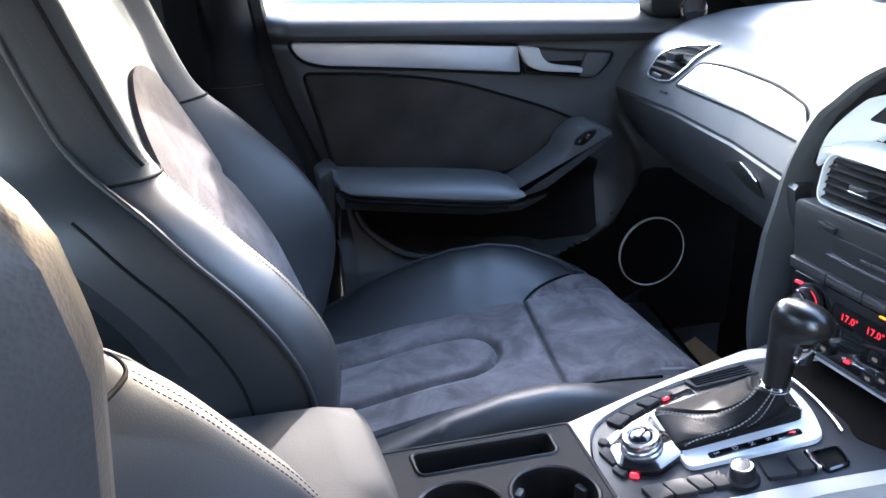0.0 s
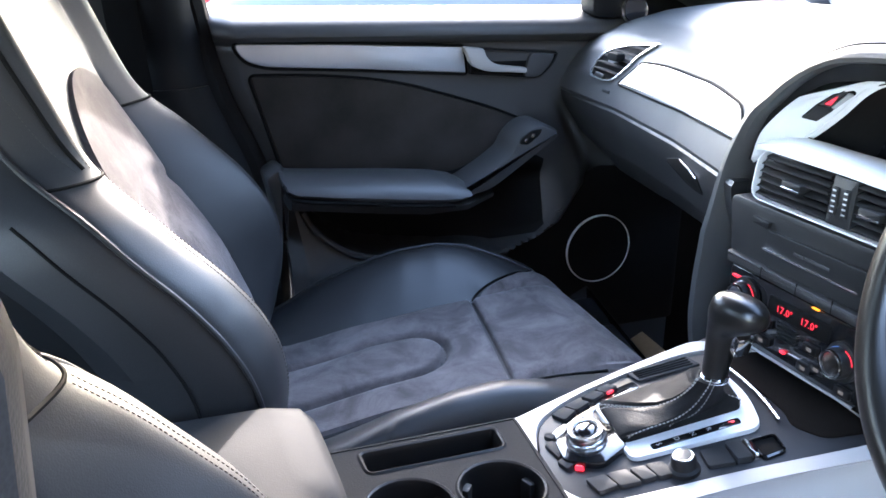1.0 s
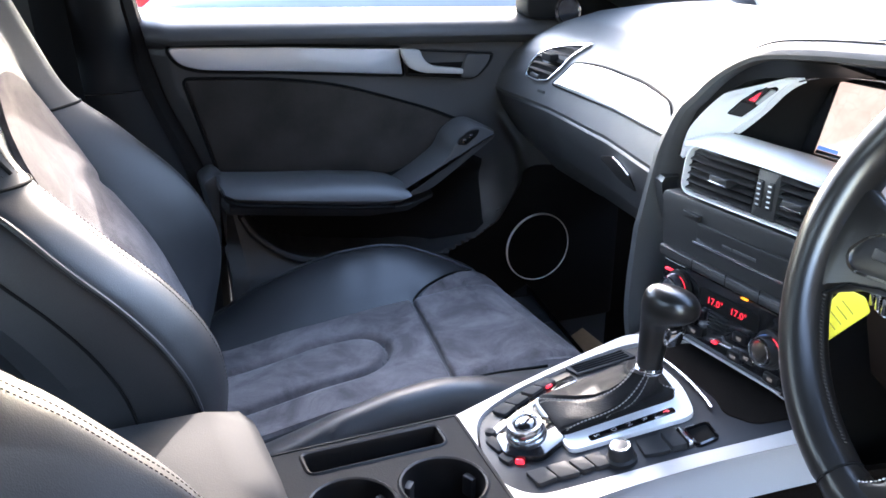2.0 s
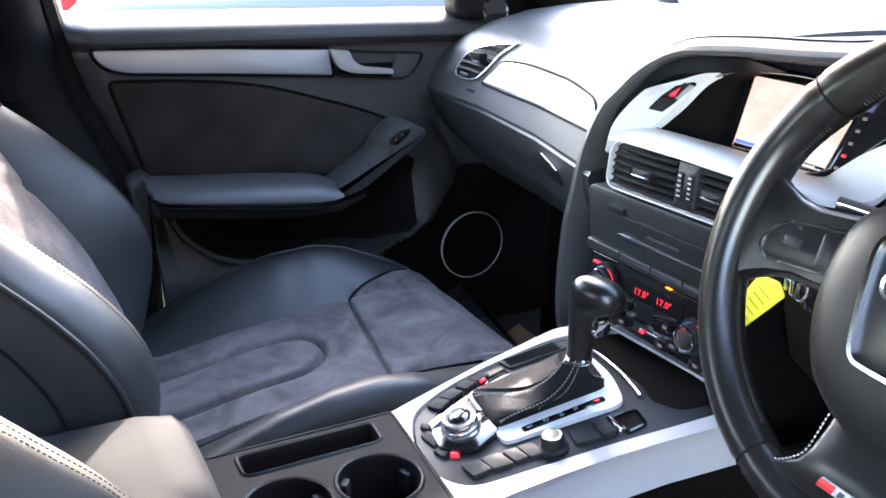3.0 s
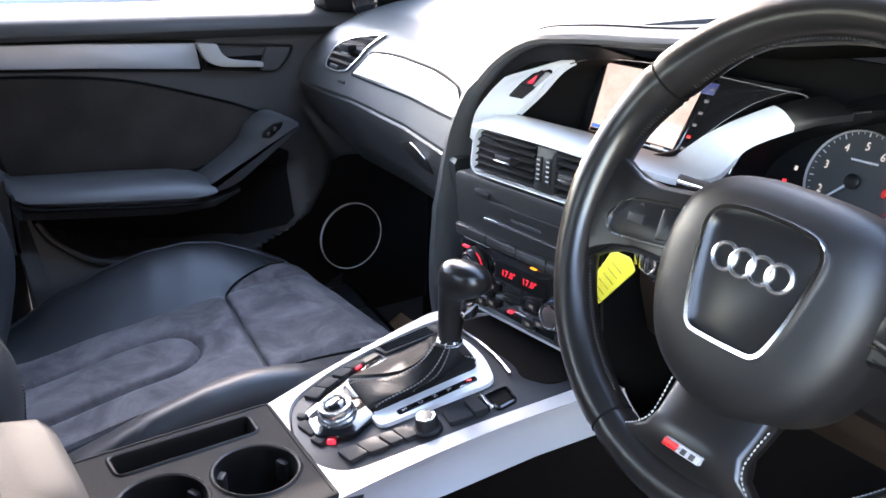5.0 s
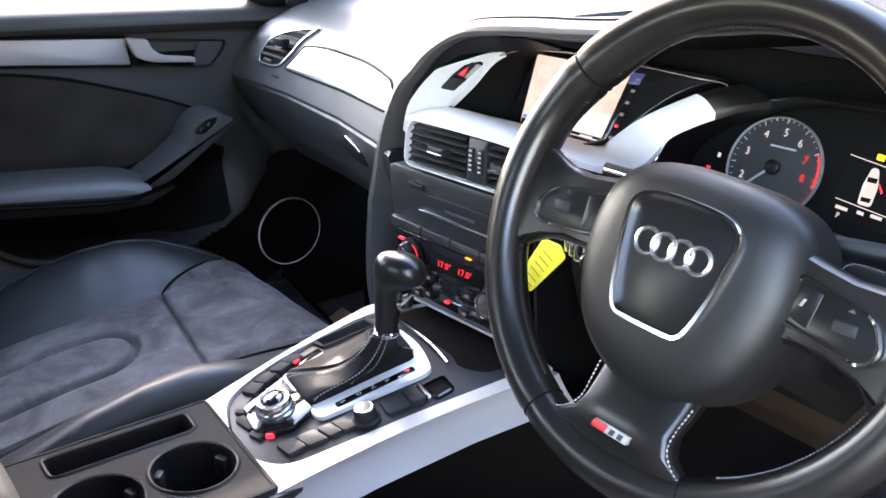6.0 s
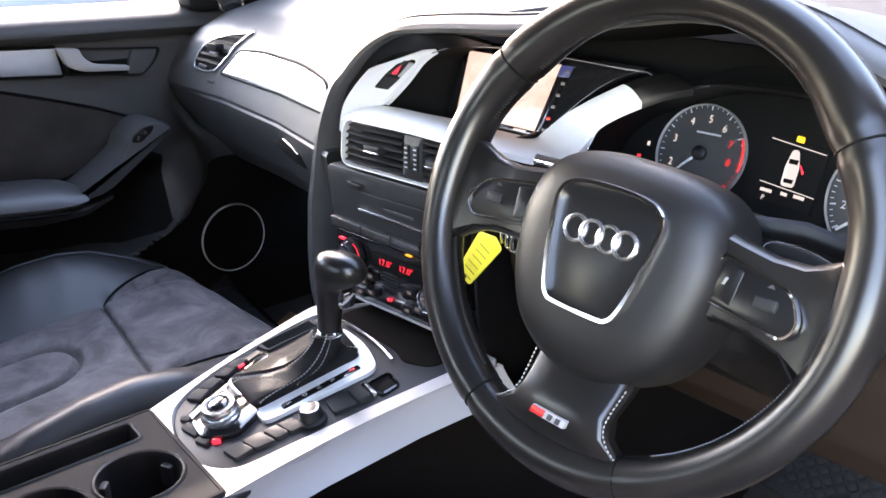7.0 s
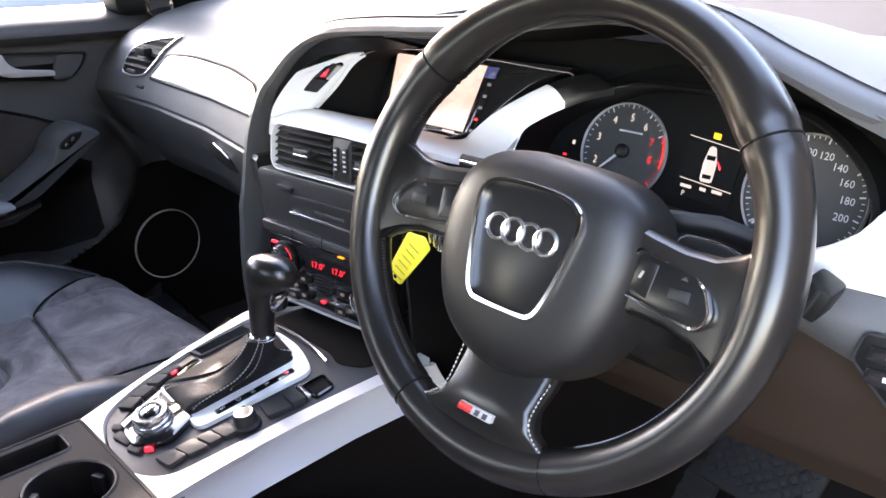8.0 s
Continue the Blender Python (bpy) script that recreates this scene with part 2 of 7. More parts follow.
def sheet(f, nu, nv, thick=None, bm=None):
    """A surface f(u, v), u and v from 0 to 1; thick: a vector to its back."""
    bm = bm or bmesh.new()
    V = [[bm.verts.new(f(i / nu, j / nv)) for j in range(nv + 1)] for i in range(nu + 1)]
    for i in range(nu):
        for j in range(nv):
            bm.faces.new((V[i][j], V[i + 1][j], V[i + 1][j + 1], V[i][j + 1]))
    if thick is not None:
        t = Vector(thick)
        B = [[bm.verts.new(v.co + t) for v in row] for row in V]
        for i in range(nu):
            for j in range(nv):
                bm.faces.new((B[i][j], B[i][j + 1], B[i + 1][j + 1], B[i + 1][j]))
        for i in range(nu):
            bm.faces.new((V[i][0], B[i][0], B[i + 1][0], V[i + 1][0]))
            bm.faces.new((V[i][nv], V[i + 1][nv], B[i + 1][nv], B[i][nv]))
        for j in range(nv):
            bm.faces.new((V[0][j], V[0][j + 1], B[0][j + 1], B[0][j]))
            bm.faces.new((V[nu][j], B[nu][j], B[nu][j + 1], V[nu][j + 1]))
    return bm


def brick(lo, hi, soft=0.004, bm=None, at=None):
    """A box with rounded edges."""
    (x0, y0, z0), (x1, y1, z1) = lo, hi
    b2 = bmesh.new()
    bmesh.ops.create_cube(b2, size=1.0)
    for v in b2.verts:
        v.co = Vector((x0 if v.co.x < 0 else x1, y0 if v.co.y < 0 else y1, z0 if v.co.z < 0 else z1))
    if soft:
        bmesh.ops.bevel(b2, geom=b2.edges[:], offset=soft, segments=2, affect="EDGES", profile=0.6)
    if at is not None:
        b2.transform(at)
    if bm is None:
        return b2
    me = bpy.data.meshes.new("tmp")
    b2.to_mesh(me)
    b2.free()
    bm.from_mesh(me)
    bpy.data.meshes.remove(me)
    return bm


def lettering(text, size, to, parent, material, name="lettering", label="", turn=0.0, centre=(0, 0), height=0.0006):
    """Words in the built-in font, laid on a surface to(a, b, c) and made a mesh."""
    cu = bpy.data.curves.new("words", "FONT")
    cu.body, cu.size, cu.align_x, cu.align_y, cu.resolution_u = text, size, "CENTER", "CENTER", 2
    ob = bpy.data.objects.new("words", cu)
    scene.collection.objects.link(ob)
    bpy.context.view_layer.update()
    me = bpy.data.meshes.new_from_object(ob.evaluated_get(bpy.context.evaluated_depsgraph_get()))
    bpy.data.objects.remove(ob)
    bm = bmesh.new()
    bm.from_mesh(me)
    bpy.data.meshes.remove(me)
    c, s = math.cos(radians(turn)), math.sin(radians(turn))
    for v in bm.verts:
        x, y = v.co.x, v.co.y
        v.co = to(centre[0] + x * c - y * s, centre[1] + x * s + y * c, height)
    return part(name, bm, material, parent, label, smooth=False)


def stitches(path, step, length, r, lift, every=1):
    """A row of short threads along a line; lift: a vector off the surface."""
    bm = bmesh.new()
    P = [Vector(p) for p in path]
    acc, nxt = 0.0, 0.0
    for a, b in zip(P, P[1:]):
        d = (b - a).length
        while nxt <= acc + d and d > 0:
            t = (nxt - acc) / d
            p = a.lerp(b, t) + Vector(lift)
            u = (b - a).normalized()
            tube([p - u * length / 2, p, p + u * length / 2], [r * 0.5, r, r * 0.5], 5, bm)
            nxt += step
        acc += d
    return bm


# ---------------------------------------------------------------- frames of the main surfaces
def bump_at(v, c, w):
    return math.exp(-((v - c) / w) ** 2)


def on_door(x, z, c):
    """Along the left door: forward, up, into the cabin."""
    return Vector((x, 0.70 - c, z))


def on_stack(a, z, c):
    """Across the centre stack: to the right, up, towards the seats."""
    return Vector((0.083 + 0.08 * a - c, -a, z))


def on_console(x, y, c):
    """On the sloping top of the centre console."""
    return Vector((x - 0.196 * c, y, 0.685 + 0.2 * x + 0.98 * c))


W_TILT, W_YAW, W_TURN = radians(21.2), radians(3.1), radians(3.5)
W_HUB = Vector((0, -0.37, 0.93))
W_RIGHT = Vector((math.sin(W_YAW), -math.cos(W_YAW), 0))
W_UP = Vector((math.sin(W_TILT), 0, math.cos(W_TILT)))
W_UP = (W_UP - W_RIGHT * W_UP.dot(W_RIGHT)).normalized()
W_OUT = W_RIGHT.cross(W_UP)


def on_wheel(a, b, c):
    """In the steering wheel's plane: right, up, towards the driver."""
    p, q = a * math.cos(W_TURN) + b * math.sin(W_TURN), -a * math.sin(W_TURN) + b * math.cos(W_TURN)
    return W_HUB + W_RIGHT * p + W_UP * q + W_OUT * c


# ---------------------------------------------------------------- outside
ground = part("ground", sheet(lambda u, v: Vector((-400 + 800 * u, -400 + 800 * v, 0)), 8, 8), ASPHALT)
tagged(ground, "warm brown paved car park in bright sun", "ground", kind="structure")


def parked_car(name, label, paint, where, heading):
    """A parked saloon seen from low down: body, windows, wheels, lamps."""
    top = thing(name, label, "car", (where[0], where[1], 0))
    M = Matrix.Translation((where[0], where[1], 0)) @ Matrix.Rotation(radians(heading), 4, "Z")
    rings = []
    for k, (x, zb, zt, w) in enumerate(((-2.25, 0.45, 0.72, 0.62), (-2.2, 0.30, 0.85, 0.76), (-1.9, 0.22, 0.93, 0.84), (-1.0, 0.20, 0.94, 0.88), (0.2, 0.20, 0.93, 0.88),
                                        (1.1, 0.20, 0.92, 0.88), (1.7, 0.22, 0.86, 0.85), (2.1, 0.26, 0.76, 0.76), (2.22, 0.40, 0.64, 0.60))):
        rings.append([Vector((x, y * w, zb + (zt - zb) * h)) for y, h in ((-0.86, 0.0), (-1, 0.18), (-1.0, 0.45), (-0.985, 0.72), (-0.90, 0.95), (-0.6, 1.0), (0.6, 1.0), (0.90, 0.95),
                                                                          (0.985, 0.72), (1.0, 0.45), (1, 0.18), (0.86, 0.0))])
    bm = bmesh.new()
    skin(bm, rings)
    body = part("body", bm, paint, top, at=M)
    bm = bmesh.new()
    skin(bm, [[Vector((x, y * w, z)) for y in (-1, -0.5, 0.5, 1)] + [Vector((x, w, 0.90)), Vector((x, -w, 0.90))] for x, z, w in
              ((-1.75, 0.93, 0.70), (-1.0, 1.36, 0.56), (-0.2, 1.42, 0.57), (0.35, 1.38, 0.58), (1.15, 0.93, 0.72))])
    part("greenhouse", bm, DARK_PANE, top, "dark window glass", at=M)
    bm = bmesh.new()
    skin(bm, [[Vector((x, y, z + 0.012)) for y in (-w, 0, w)] + [Vector((x, w, z - 0.02)), Vector((x, -w, z - 0.02))] for x, z, w in
              ((-1.05, 1.36, 0.57), (-0.2, 1.425, 0.58), (0.3, 1.395, 0.585))])
    part("roof", bm, paint, top, at=M)
    for x in (-1.35, 1.38):
        for s in (-1, 1):
            at = M @ Matrix.Translation((x, s * 0.80, 0.32)) @ Matrix.Rotation(radians(-90 * s), 4, "X")
            wheel = part("wheel", turned([(0.20, 0.0), (0.30, 0.0), (0.32, 0.03), (0.32, 0.10), (0.30, 0.125), (0.225, 0.125), (0.215, 0.11), (0.2, 0.11)], 28), RUBBER, top, "black tyre", at=at)
            bm = turned([(0.215, 0.07), (0.22, 0.112), (0.205, 0.118), (0.20, 0.085), (0.06, 0.10), (0.05, 0.12)], 28)
            part("rim", bm, SILVER, wheel, "silver alloy rim", at=at)
            for q in range(5):
                sp = brick((0.05, -0.022, 0.09), (0.21, 0.022, 0.116), 0.006)
                sp.transform(at @ Matrix.Rotation(2 * math.pi * q / 5, 4, "Z"))
                part("spoke", sp, SILVER, wheel)
    for s in (-1, 1):
        part("headlight", brick((1.98, s * 0.62 - 0.14, 0.60), (2.14, s * 0.62 + 0.14, 0.72), 0.03), PANE, top, at=M)
        part("tail_light", brick((-2.20, s * 0.64 - 0.12, 0.68), (-2.12, s * 0.64 + 0.12, 0.82), 0.02), RED_PLASTIC, top, at=M)
        part("sill", brick((-0.95, s * 0.845 - 0.02, 0.19), (0.98, s * 0.845 + 0.02, 0.26), 0.01), HARD, top, "black sill trim", at=M)
        part("door_mirror", brick((0.62, s * 0.97 - 0.10, 0.94), (0.76, s * 0.97 + 0.08, 1.08), 0.04), paint, top, at=M)
    return top


parked_car("parked_car", "blue-grey saloon parked alongside in bright sun", GREY_PAINT, (2.1, 4.8), 2)
parked_car("parked_car", "blue-grey saloon parked across the car park", GREY_PAINT, (-4.6, 6.9), 80)
parked_car("parked_car", "red saloon parked ahead of the windscreen", RED_PAINT, (7.3, 6.2), 100)
parked_car("parked_car", "white saloon parked ahead of the windscreen", WHITE_PAINT, (8.4, 0.1), 92)



def tree(label, where, height, crown, seed):
    """A small garden shrub: tapered trunk, limbs and a crown of many leaves."""
    rnd = random.Random(seed)
    top = thing("shrub", label, "shrub", (where[0], where[1], 0))
    base = Vector((where[0], where[1], 0))
    trunk = [base + Vector((0.06 * math.sin(k), 0.05 * math.cos(2 * k), height * 0.62 * k / 6)) for k in range(7)]
    tr = part("trunk", tube(ease(trunk, 3), [0.035 - 0.02 * i / 18 for i in range(19)], 10), BARK, top)
    tips = []
    for q in range(9):
        a = 2.4 * q
        s = trunk[3 + q % 4]
        e = s + Vector((math.cos(a) * crown * 0.7, math.sin(a) * crown * 0.7, height * (0.12 + 0.22 * rnd.random())))
        m = s.lerp(e, 0.5) + Vector((0, 0, 0.12))
        part("limb", tube(ease([s, m, e], 4), [0.016 - 0.0013 * i for i in range(9)], 6), BARK, tr)
        tips += [m, e, s.lerp(e, 0.8)]
    bm = bmesh.new()
    for q in range(1500):
        c = rnd.choice(tips) + Vector((rnd.gauss(0, crown * 0.22), rnd.gauss(0, crown * 0.22), rnd.gauss(0, crown * 0.24)))
        t, u = Vector((rnd.gauss(0, 1), rnd.gauss(0, 1), rnd.gauss(0, 0.6))).normalized(), Vector((rnd.gauss(0, 1), rnd.gauss(0, 1), rnd.gauss(0, 1)))
        w = t.cross(u).normalized()
        l = 0.055 + 0.05 * rnd.random()
        n = t.cross(w) * l * 0.15
        bm.faces.new([bm.verts.new(c + p) for p in (-t * l, w * l * 0.45 + n, t * l, -w * l * 0.45 + n)])
    part("crown", bm, FOLIAGE, top, smooth=False)
    return top


tree("small green shrub beyond the parked cars", (6.9, 3.2), 1.1, 0.55, 3)
tree("small green shrub beside the parked grey saloon", (-0.2, 7.4), 1.1, 0.6, 5)
tree("small green shrub beside the parked grey saloon", (-1.3, 7.6), 1.2, 0.6, 8)

# out-of-view dark wall, added to hold back light from the driver's side
blocker = part("wall_unseen", brick((-1.9, -3.0, 0.0), (14.0, -2.7, 3.0), 0.02), BLOCKER_DARK)
tagged(blocker, "unseen dark wall, added to cut light from the driver's side", "wall", kind="structure")

# ---------------------------------------------------------------- car shell
floor = part("floor", sheet(lambda u, v: Vector((-1.6 + 2.75 * u, -0.70 + 1.40 * v, 0.30)), 6, 4, (0, 0, -0.05)), CARPET)
tagged(floor, "black carpeted car floor", "floor", kind="structure")
for s, name in ((1, "wall_kick_left"), (-1, "wall_kick_right")):
    kick = part(name, brick((0.44 if s > 0 else 0.42, s * 0.735 - 0.025, 0.28), (1.10, s * 0.735 + 0.025, 0.985), 0.01), CARPET)
    tagged(kick, "black carpeted footwell side", "wall", kind="structure")
bulkhead = part("wall_front", brick((1.06, -0.72, 0.28), (1.12, 0.72, 0.97), 0.01), CARPET)
tagged(bulkhead, "black carpeted bulkhead", "wall", kind="structure")
tunnel = part("wall_tunnel", brick((-1.5, -0.085, 0.29), (1.05, 0.09, 0.50), 0.04), CARPET)
tagged(tunnel, "black carpeted transmission tunnel", "wall", kind="structure")


def roof_at(u, v):
    y = -0.60 + 1.20 * v
    x = -1.9 + 1.93 * u
    return Vector((x, y, 1.41 - 0.10 * (abs(y) / 0.6) ** 3 - 0.07 * max(0, (x + 0.35) / 0.4) ** 2 - 0.05 * max(0, (-1.0 - x)) ** 2))


roof = part("ceiling", sheet(roof_at, 24, 16, (0, 0, 0.05)), HEADLINER)
tagged(roof, "black cloth headliner", "ceiling", kind="structure")
rear = part("wall_rear", brick((-1.95, -0.72, 0.28), (-1.88, 0.72, 1.20), 0.02), CARPET)
tagged(rear, "dark rear cabin wall", "wall", kind="structure")

for s in (1, -1):
    base = [(0.80, s * 0.72, 0.90), (0.62, s * 0.70, 0.955), (0.46, s * 0.68, 1.01), (0.25, s * 0.65, 1.115), (0.05, s * 0.615, 1.235), (-0.10, s * 0.59, 1.32), (-0.4, s * 0.575, 1.37), (-1.0, s * 0.57, 1.36), (-1.7, s * 0.58, 1.2), (-1.92, s * 0.6, 1.0)]
    p = part("trim_pillar_left" if s > 0 else "trim_pillar_right", tube(ease(base, 6), 0.045, 12, squash=1.2), PLASTIC)
    tagged(p, "dark grey windscreen pillar and roof rail trim", "pillar", kind="structure")

wind = part("window_front", sheet(lambda u, v: Vector((0.70 + 0.24 * (1 - (2 * v - 1) ** 2) * (1 - u) - 0.72 * u, (-1 + 2 * v) * (0.70 - 0.11 * u), 0.945 + 0.385 * u + 0.05 * math.sin(math.pi * u) + 0.03 * (1 - (2 * v - 1) ** 2) * u)), 8, 10), PANE)
wind.visible_shadow = False
tagged(wind, "clear windscreen", "windscreen", kind="structure")

# unseen closed body before and behind the cabin, added to shade the ground beside it
for name, x0, x1, z0, z1 in (("wall_front_body", 1.14, 2.75, 0.93, 0.74), ("wall_rear_body", -1.97, -3.1, 1.02, 0.92)):
    bm = bmesh.new()
    skin(bm, [[Vector((x, y * w, z)) for y, z in ((-0.80, 0.25), (-0.86, 0.45), (-0.86, zt - 0.14), (-0.74, zt - 0.02), (0.0, zt), (0.74, zt - 0.02), (0.86, zt - 0.14), (0.86, 0.45), (0.80, 0.25))]
              for x, zt, w in ((x0, z0, 0.98), (x0 * 0.7 + x1 * 0.3, z0 * 0.8 + z1 * 0.2, 1.0), (x0 * 0.3 + x1 * 0.7, z0 * 0.35 + z1 * 0.65, 0.99), (x0 * 0.08 + x1 * 0.92, z1 - 0.03, 0.92), (x1, z1 - 0.12, 0.80))])
    body = part(name, bm, DARK_PANE)
    tagged(body, "dark painted closed body of the car", "car body", kind="structure")

# the driver's open door, out of view, added to block reflections of the ground
hinge = Vector((0.86, -0.80, 0))
swing = Vector((-0.42, -0.91, 0)).normalized()
inner = Vector((-0.91, 0.42, 0)).normalized()
open_door = part("door_2", sheet(lambda u, v: hinge + swing * (1.08 * u) + Vector((0, 0, 0.30 + 0.70 * v)) + inner * (0.05 * bump_at(v, 0.62, 0.10) + 0.03 * bump_at(v, 0.18, 0.16) + 0.012 * math.sin(math.pi * u)), 16, 24, inner * -0.07), PLASTIC)
tagged(open_door, "unseen open driver's door, added to block reflections", "car door", kind="structure")

# left B-pillar and the closed rear door behind it
pillar = thing("trim_b_pillar", "black plastic B-pillar trim beside the passenger seat", "pillar", (-0.45, 0.74, 0.3), kind="structure")


def pillar_at(u, v):
    z = 0.30 + 1.05 * v
    front = line([0.3, 0.62, 0.76, 0.89, 1.02, 1.08, 1.18, 1.35], [-0.29, -0.30, -0.325, -0.378, -0.405, -0.409, -0.416, -0.43], z)
    back = front - line([0.3, 0.9, 0.95, 1.35], [0.30, 0.22, 0.17, 0.12], z)
    x = front + (back - front) * u
    d = 0.045 * math.sin(math.pi * min(1, u * 1.6 + 0.06)) ** 0.6 if u < 0.6 else 0.045 * (1 - (u - 0.6) / 0.4)
    return Vector((x, 0.735 - d - (0.14 * max(0, z - 0.95) / 0.4), z))


def pillar_piece(z0, z1):
    return sheet(lambda u, v: pillar_at(u, (z0 - 0.30 + (z1 - z0) * v) / 1.05), 14, 20, (0, 0.03, 0))


part("lower_cover", pillar_piece(0.30, 0.8965), HARD, pillar)
part("upper_cover", pillar_piece(0.8975, 1.35), HARD, pillar)
part("belt_webbing", tube(ease([(-0.50, 0.655, 1.30), (-0.50, 0.665, 1.10), (-0.49, 0.672, 0.93), (-0.46, 0.675, 0.62), (-0.44, 0.675, 0.40)], 6), 0.022, 8, squash=0.08, up=(1, 0, 0)), SEAM, pillar, "black belt webbing")
part("door_seal", tube(ease([(-0.300, 0.728, 0.40), (-0.298, 0.728, 0.62), (-0.318, 0.727, 0.755), (-0.371, 0.727, 0.888), (-0.399, 0.723, 1.017), (-0.455, 0.64, 1.30)], 6), 0.019, 8), RUBBER, pillar, "black rubber door seal")

rear_door = part("wall_rear_left", brick((-1.9, 0.71, 0.28), (-0.50, 0.77, 0.97), 0.02), PLASTIC)
tagged(rear_door, "black inside of the closed rear door", "door panel", kind="structure")
rear_right = part("wall_rear_right", brick((-1.9, -0.80, 0.28), (-0.86, -0.74, 0.97), 0.02), PLASTIC)
tagged(rear_right, "black inside of the closed rear door", "door panel", kind="structure")
sill_r = part("trim_sill_right", brick((-0.85, -0.78, 0.28), (0.80, -0.68, 0.37), 0.02), HARD)
tagged(sill_r, "black door sill trim", "sill", kind="structure")
bp_r = part("trim_b_pillar_right", brick((-0.98, -0.76, 0.30), (-0.84, -0.70, 0.97), 0.02), HARD)
tagged(bp_r, "black B-pillar trim", "pillar", kind="structure")
bench = thing("rear_bench", "black leather rear bench", "rear seat", (-1.35, 0, 0.3))
part("cushion", brick((-1.75, -0.66, 0.31), (-1.22, 0.66, 0.58), 0.06), LEATHER, bench)
part("backrest", brick((-1.12, -0.66, 0.0), (-0.98, 0.66, 0.62), 0.05, at=Matrix.Translation((-0.62, 0, 0.50)) @ Matrix.Rotation(radians(-20), 4, "Y")), LEATHER, bench)

# ---------------------------------------------------------------- left door
door = thing("door_1", "closed black passenger door trim with silver strip and suede insert", "car door", (0.0, 0.74, 0.3), kind="structure")


def door_edge(z):
    return line([0.30, 0.62, 0.755, 0.888, 1.017], [-0.27, -0.285, -0.305, -0.358, -0.386], z)


def door_front(z):
    """Where the moulded trim steps down to the speaker panel."""
    return line([0.30, 0.585, 0.61, 0.635, 0.666, 0.69, 0.723, 0.764, 0.80, 0.835, 1.0], [0.05, 0.07, 0.14, 0.182, 0.207, 0.225, 0.231, 0.217, 0.194, 0.165, 0.16], z)


def bin_low(x):
    return line([-0.286, -0.262, -0.245, -0.205, -0.168, -0.112, -0.02, 0.072, 0.138, 0.186, 0.21], [0.742, 0.694, 0.665, 0.632, 0.618, 0.608, 0.596, 0.590, 0.612, 0.666, 0.72], x)


def step(a, b, v):
    t = max(0.0, min(1.0, (v - a) / (b - a)))
    return t * t * (3 - 2 * t)


def door_relief(x, z):
    zz = z + 0.027 * (x + 0.383)
    d = line([0.30, 0.45, 0.56, 0.60, 0.64, 0.72, 0.90, 0.948, 0.956, 0.963, 0.970, 0.985, 0.995, 1.003], [0.020, 0.035, 0.038, 0.036, 0.022, 0.0, 0.0, 0.002, -0.004, 0.014, 0.020, 0.010, -0.012, -0.045], zz)
    # the pocket between its lip and the armrest, shallower towards the front
    hollow = step(-0.278, -0.250, x) * (1 - step(0.02, 0.19, x)) * step(bin_low(x) - 0.004, bin_low(x) + 0.012, z) * (1 - step(0.715, 0.745, z))
    d -= 0.085 * hollow
    # a soft scoop ahead of the pull handle, then the step down to the speaker panel
    d += 0.012 * step(0.10, 0.20, x) * line([0.56, 0.64, 0.74, 0.85], [0, 1, 0.8, 0], z)
    past = step(-0.012, 0.024, x - door_front(z)) * (1 - step(0.80, 0.86, z))
    return d * (1 - past) - 0.012 * past


def door_at(u, v):
    z = 0.30 + 0.703 * v
    x0 = door_edge(z)
    x = x0 + (0.46 - x0) * u
    z -= 0.027 * (x + 0.383) * v
    d = door_relief(x, z)
    if u < 0.03:
        d -= 0.02 * (1 - u / 0.03)
    return on_door(x, z, d)


part("door_panel", sheet(door_at, 130, 140, (0, 0.03, 0)), DOOR_SKIN, door)
speaker_panel = rpoly([(0.10, 0.40), (0.10, 0.60), (0.150, 0.618), (0.200, 0.655), (0.226, 0.70), (0.26, 0.72), (0.45, 0.70), (0.45, 0.40)], [0.01, 0.02, 0.03, 0.03, 0.02, 0.03, 0.01, 0.01])
part("speaker_panel", plate(speaker_panel, -0.010, -0.006, on_door, 0.003), HARD, door, "black speaker panel")
strip = rpoly([(-0.350, 0.957), (-0.18, 0.949), (0.004, 0.937), (0.010, 0.897), (-0.15, 0.911), (-0.305, 0.922), (-0.335, 0.932)], [0.012, 0.01, 0.003, 0.003, 0.02, 0.03, 0.02], 4)
part("silver_strip", plate(strip, -0.004, 0.006, on_door, 0.002), BRUSHED, door, "brushed aluminium strip")
part("strip_surround", moulding(inset(strip, -0.005), bead(0.004, 0.004), on_door), SEAM, door)
recess = rpoly([(0.010, 0.938), (0.174, 0.924), (0.166, 0.905), (0.140, 0.880), (0.017, 0.893)], [0.004, 0.012, 0.012, 0.02, 0.004], 4)
cup = part("handle_bowl", moulding(recess, bead(0.005, 0.007, -0.002), on_door), HARD, door)
part("bowl_floor", plate(inset(recess, 0.004), -0.004, 0.001, on_door), SEAM, cup)
part("lock_cover", plate(rpoly([(0.121, 0.924), (0.166, 0.920), (0.158, 0.904), (0.138, 0.884), (0.109, 0.886)], 0.008), 0.0, 0.007, on_door, 0.002), DOOR_SKIN, cup)
handle_out = rpoly([(0.002, 0.939), (0.036, 0.935), (0.043, 0.918), (0.060, 0.908), (0.112, 0.901), (0.112, 0.893), (0.040, 0.899), (0.016, 0.909)], [0.004, 0.004, 0.012, 0.012, 0.003, 0.003, 0.012, 0.01])
part("door_handle", plate(handle_out, 0.002, 0.015, on_door, 0.0018), SILVER, door, "satin silver door handle")
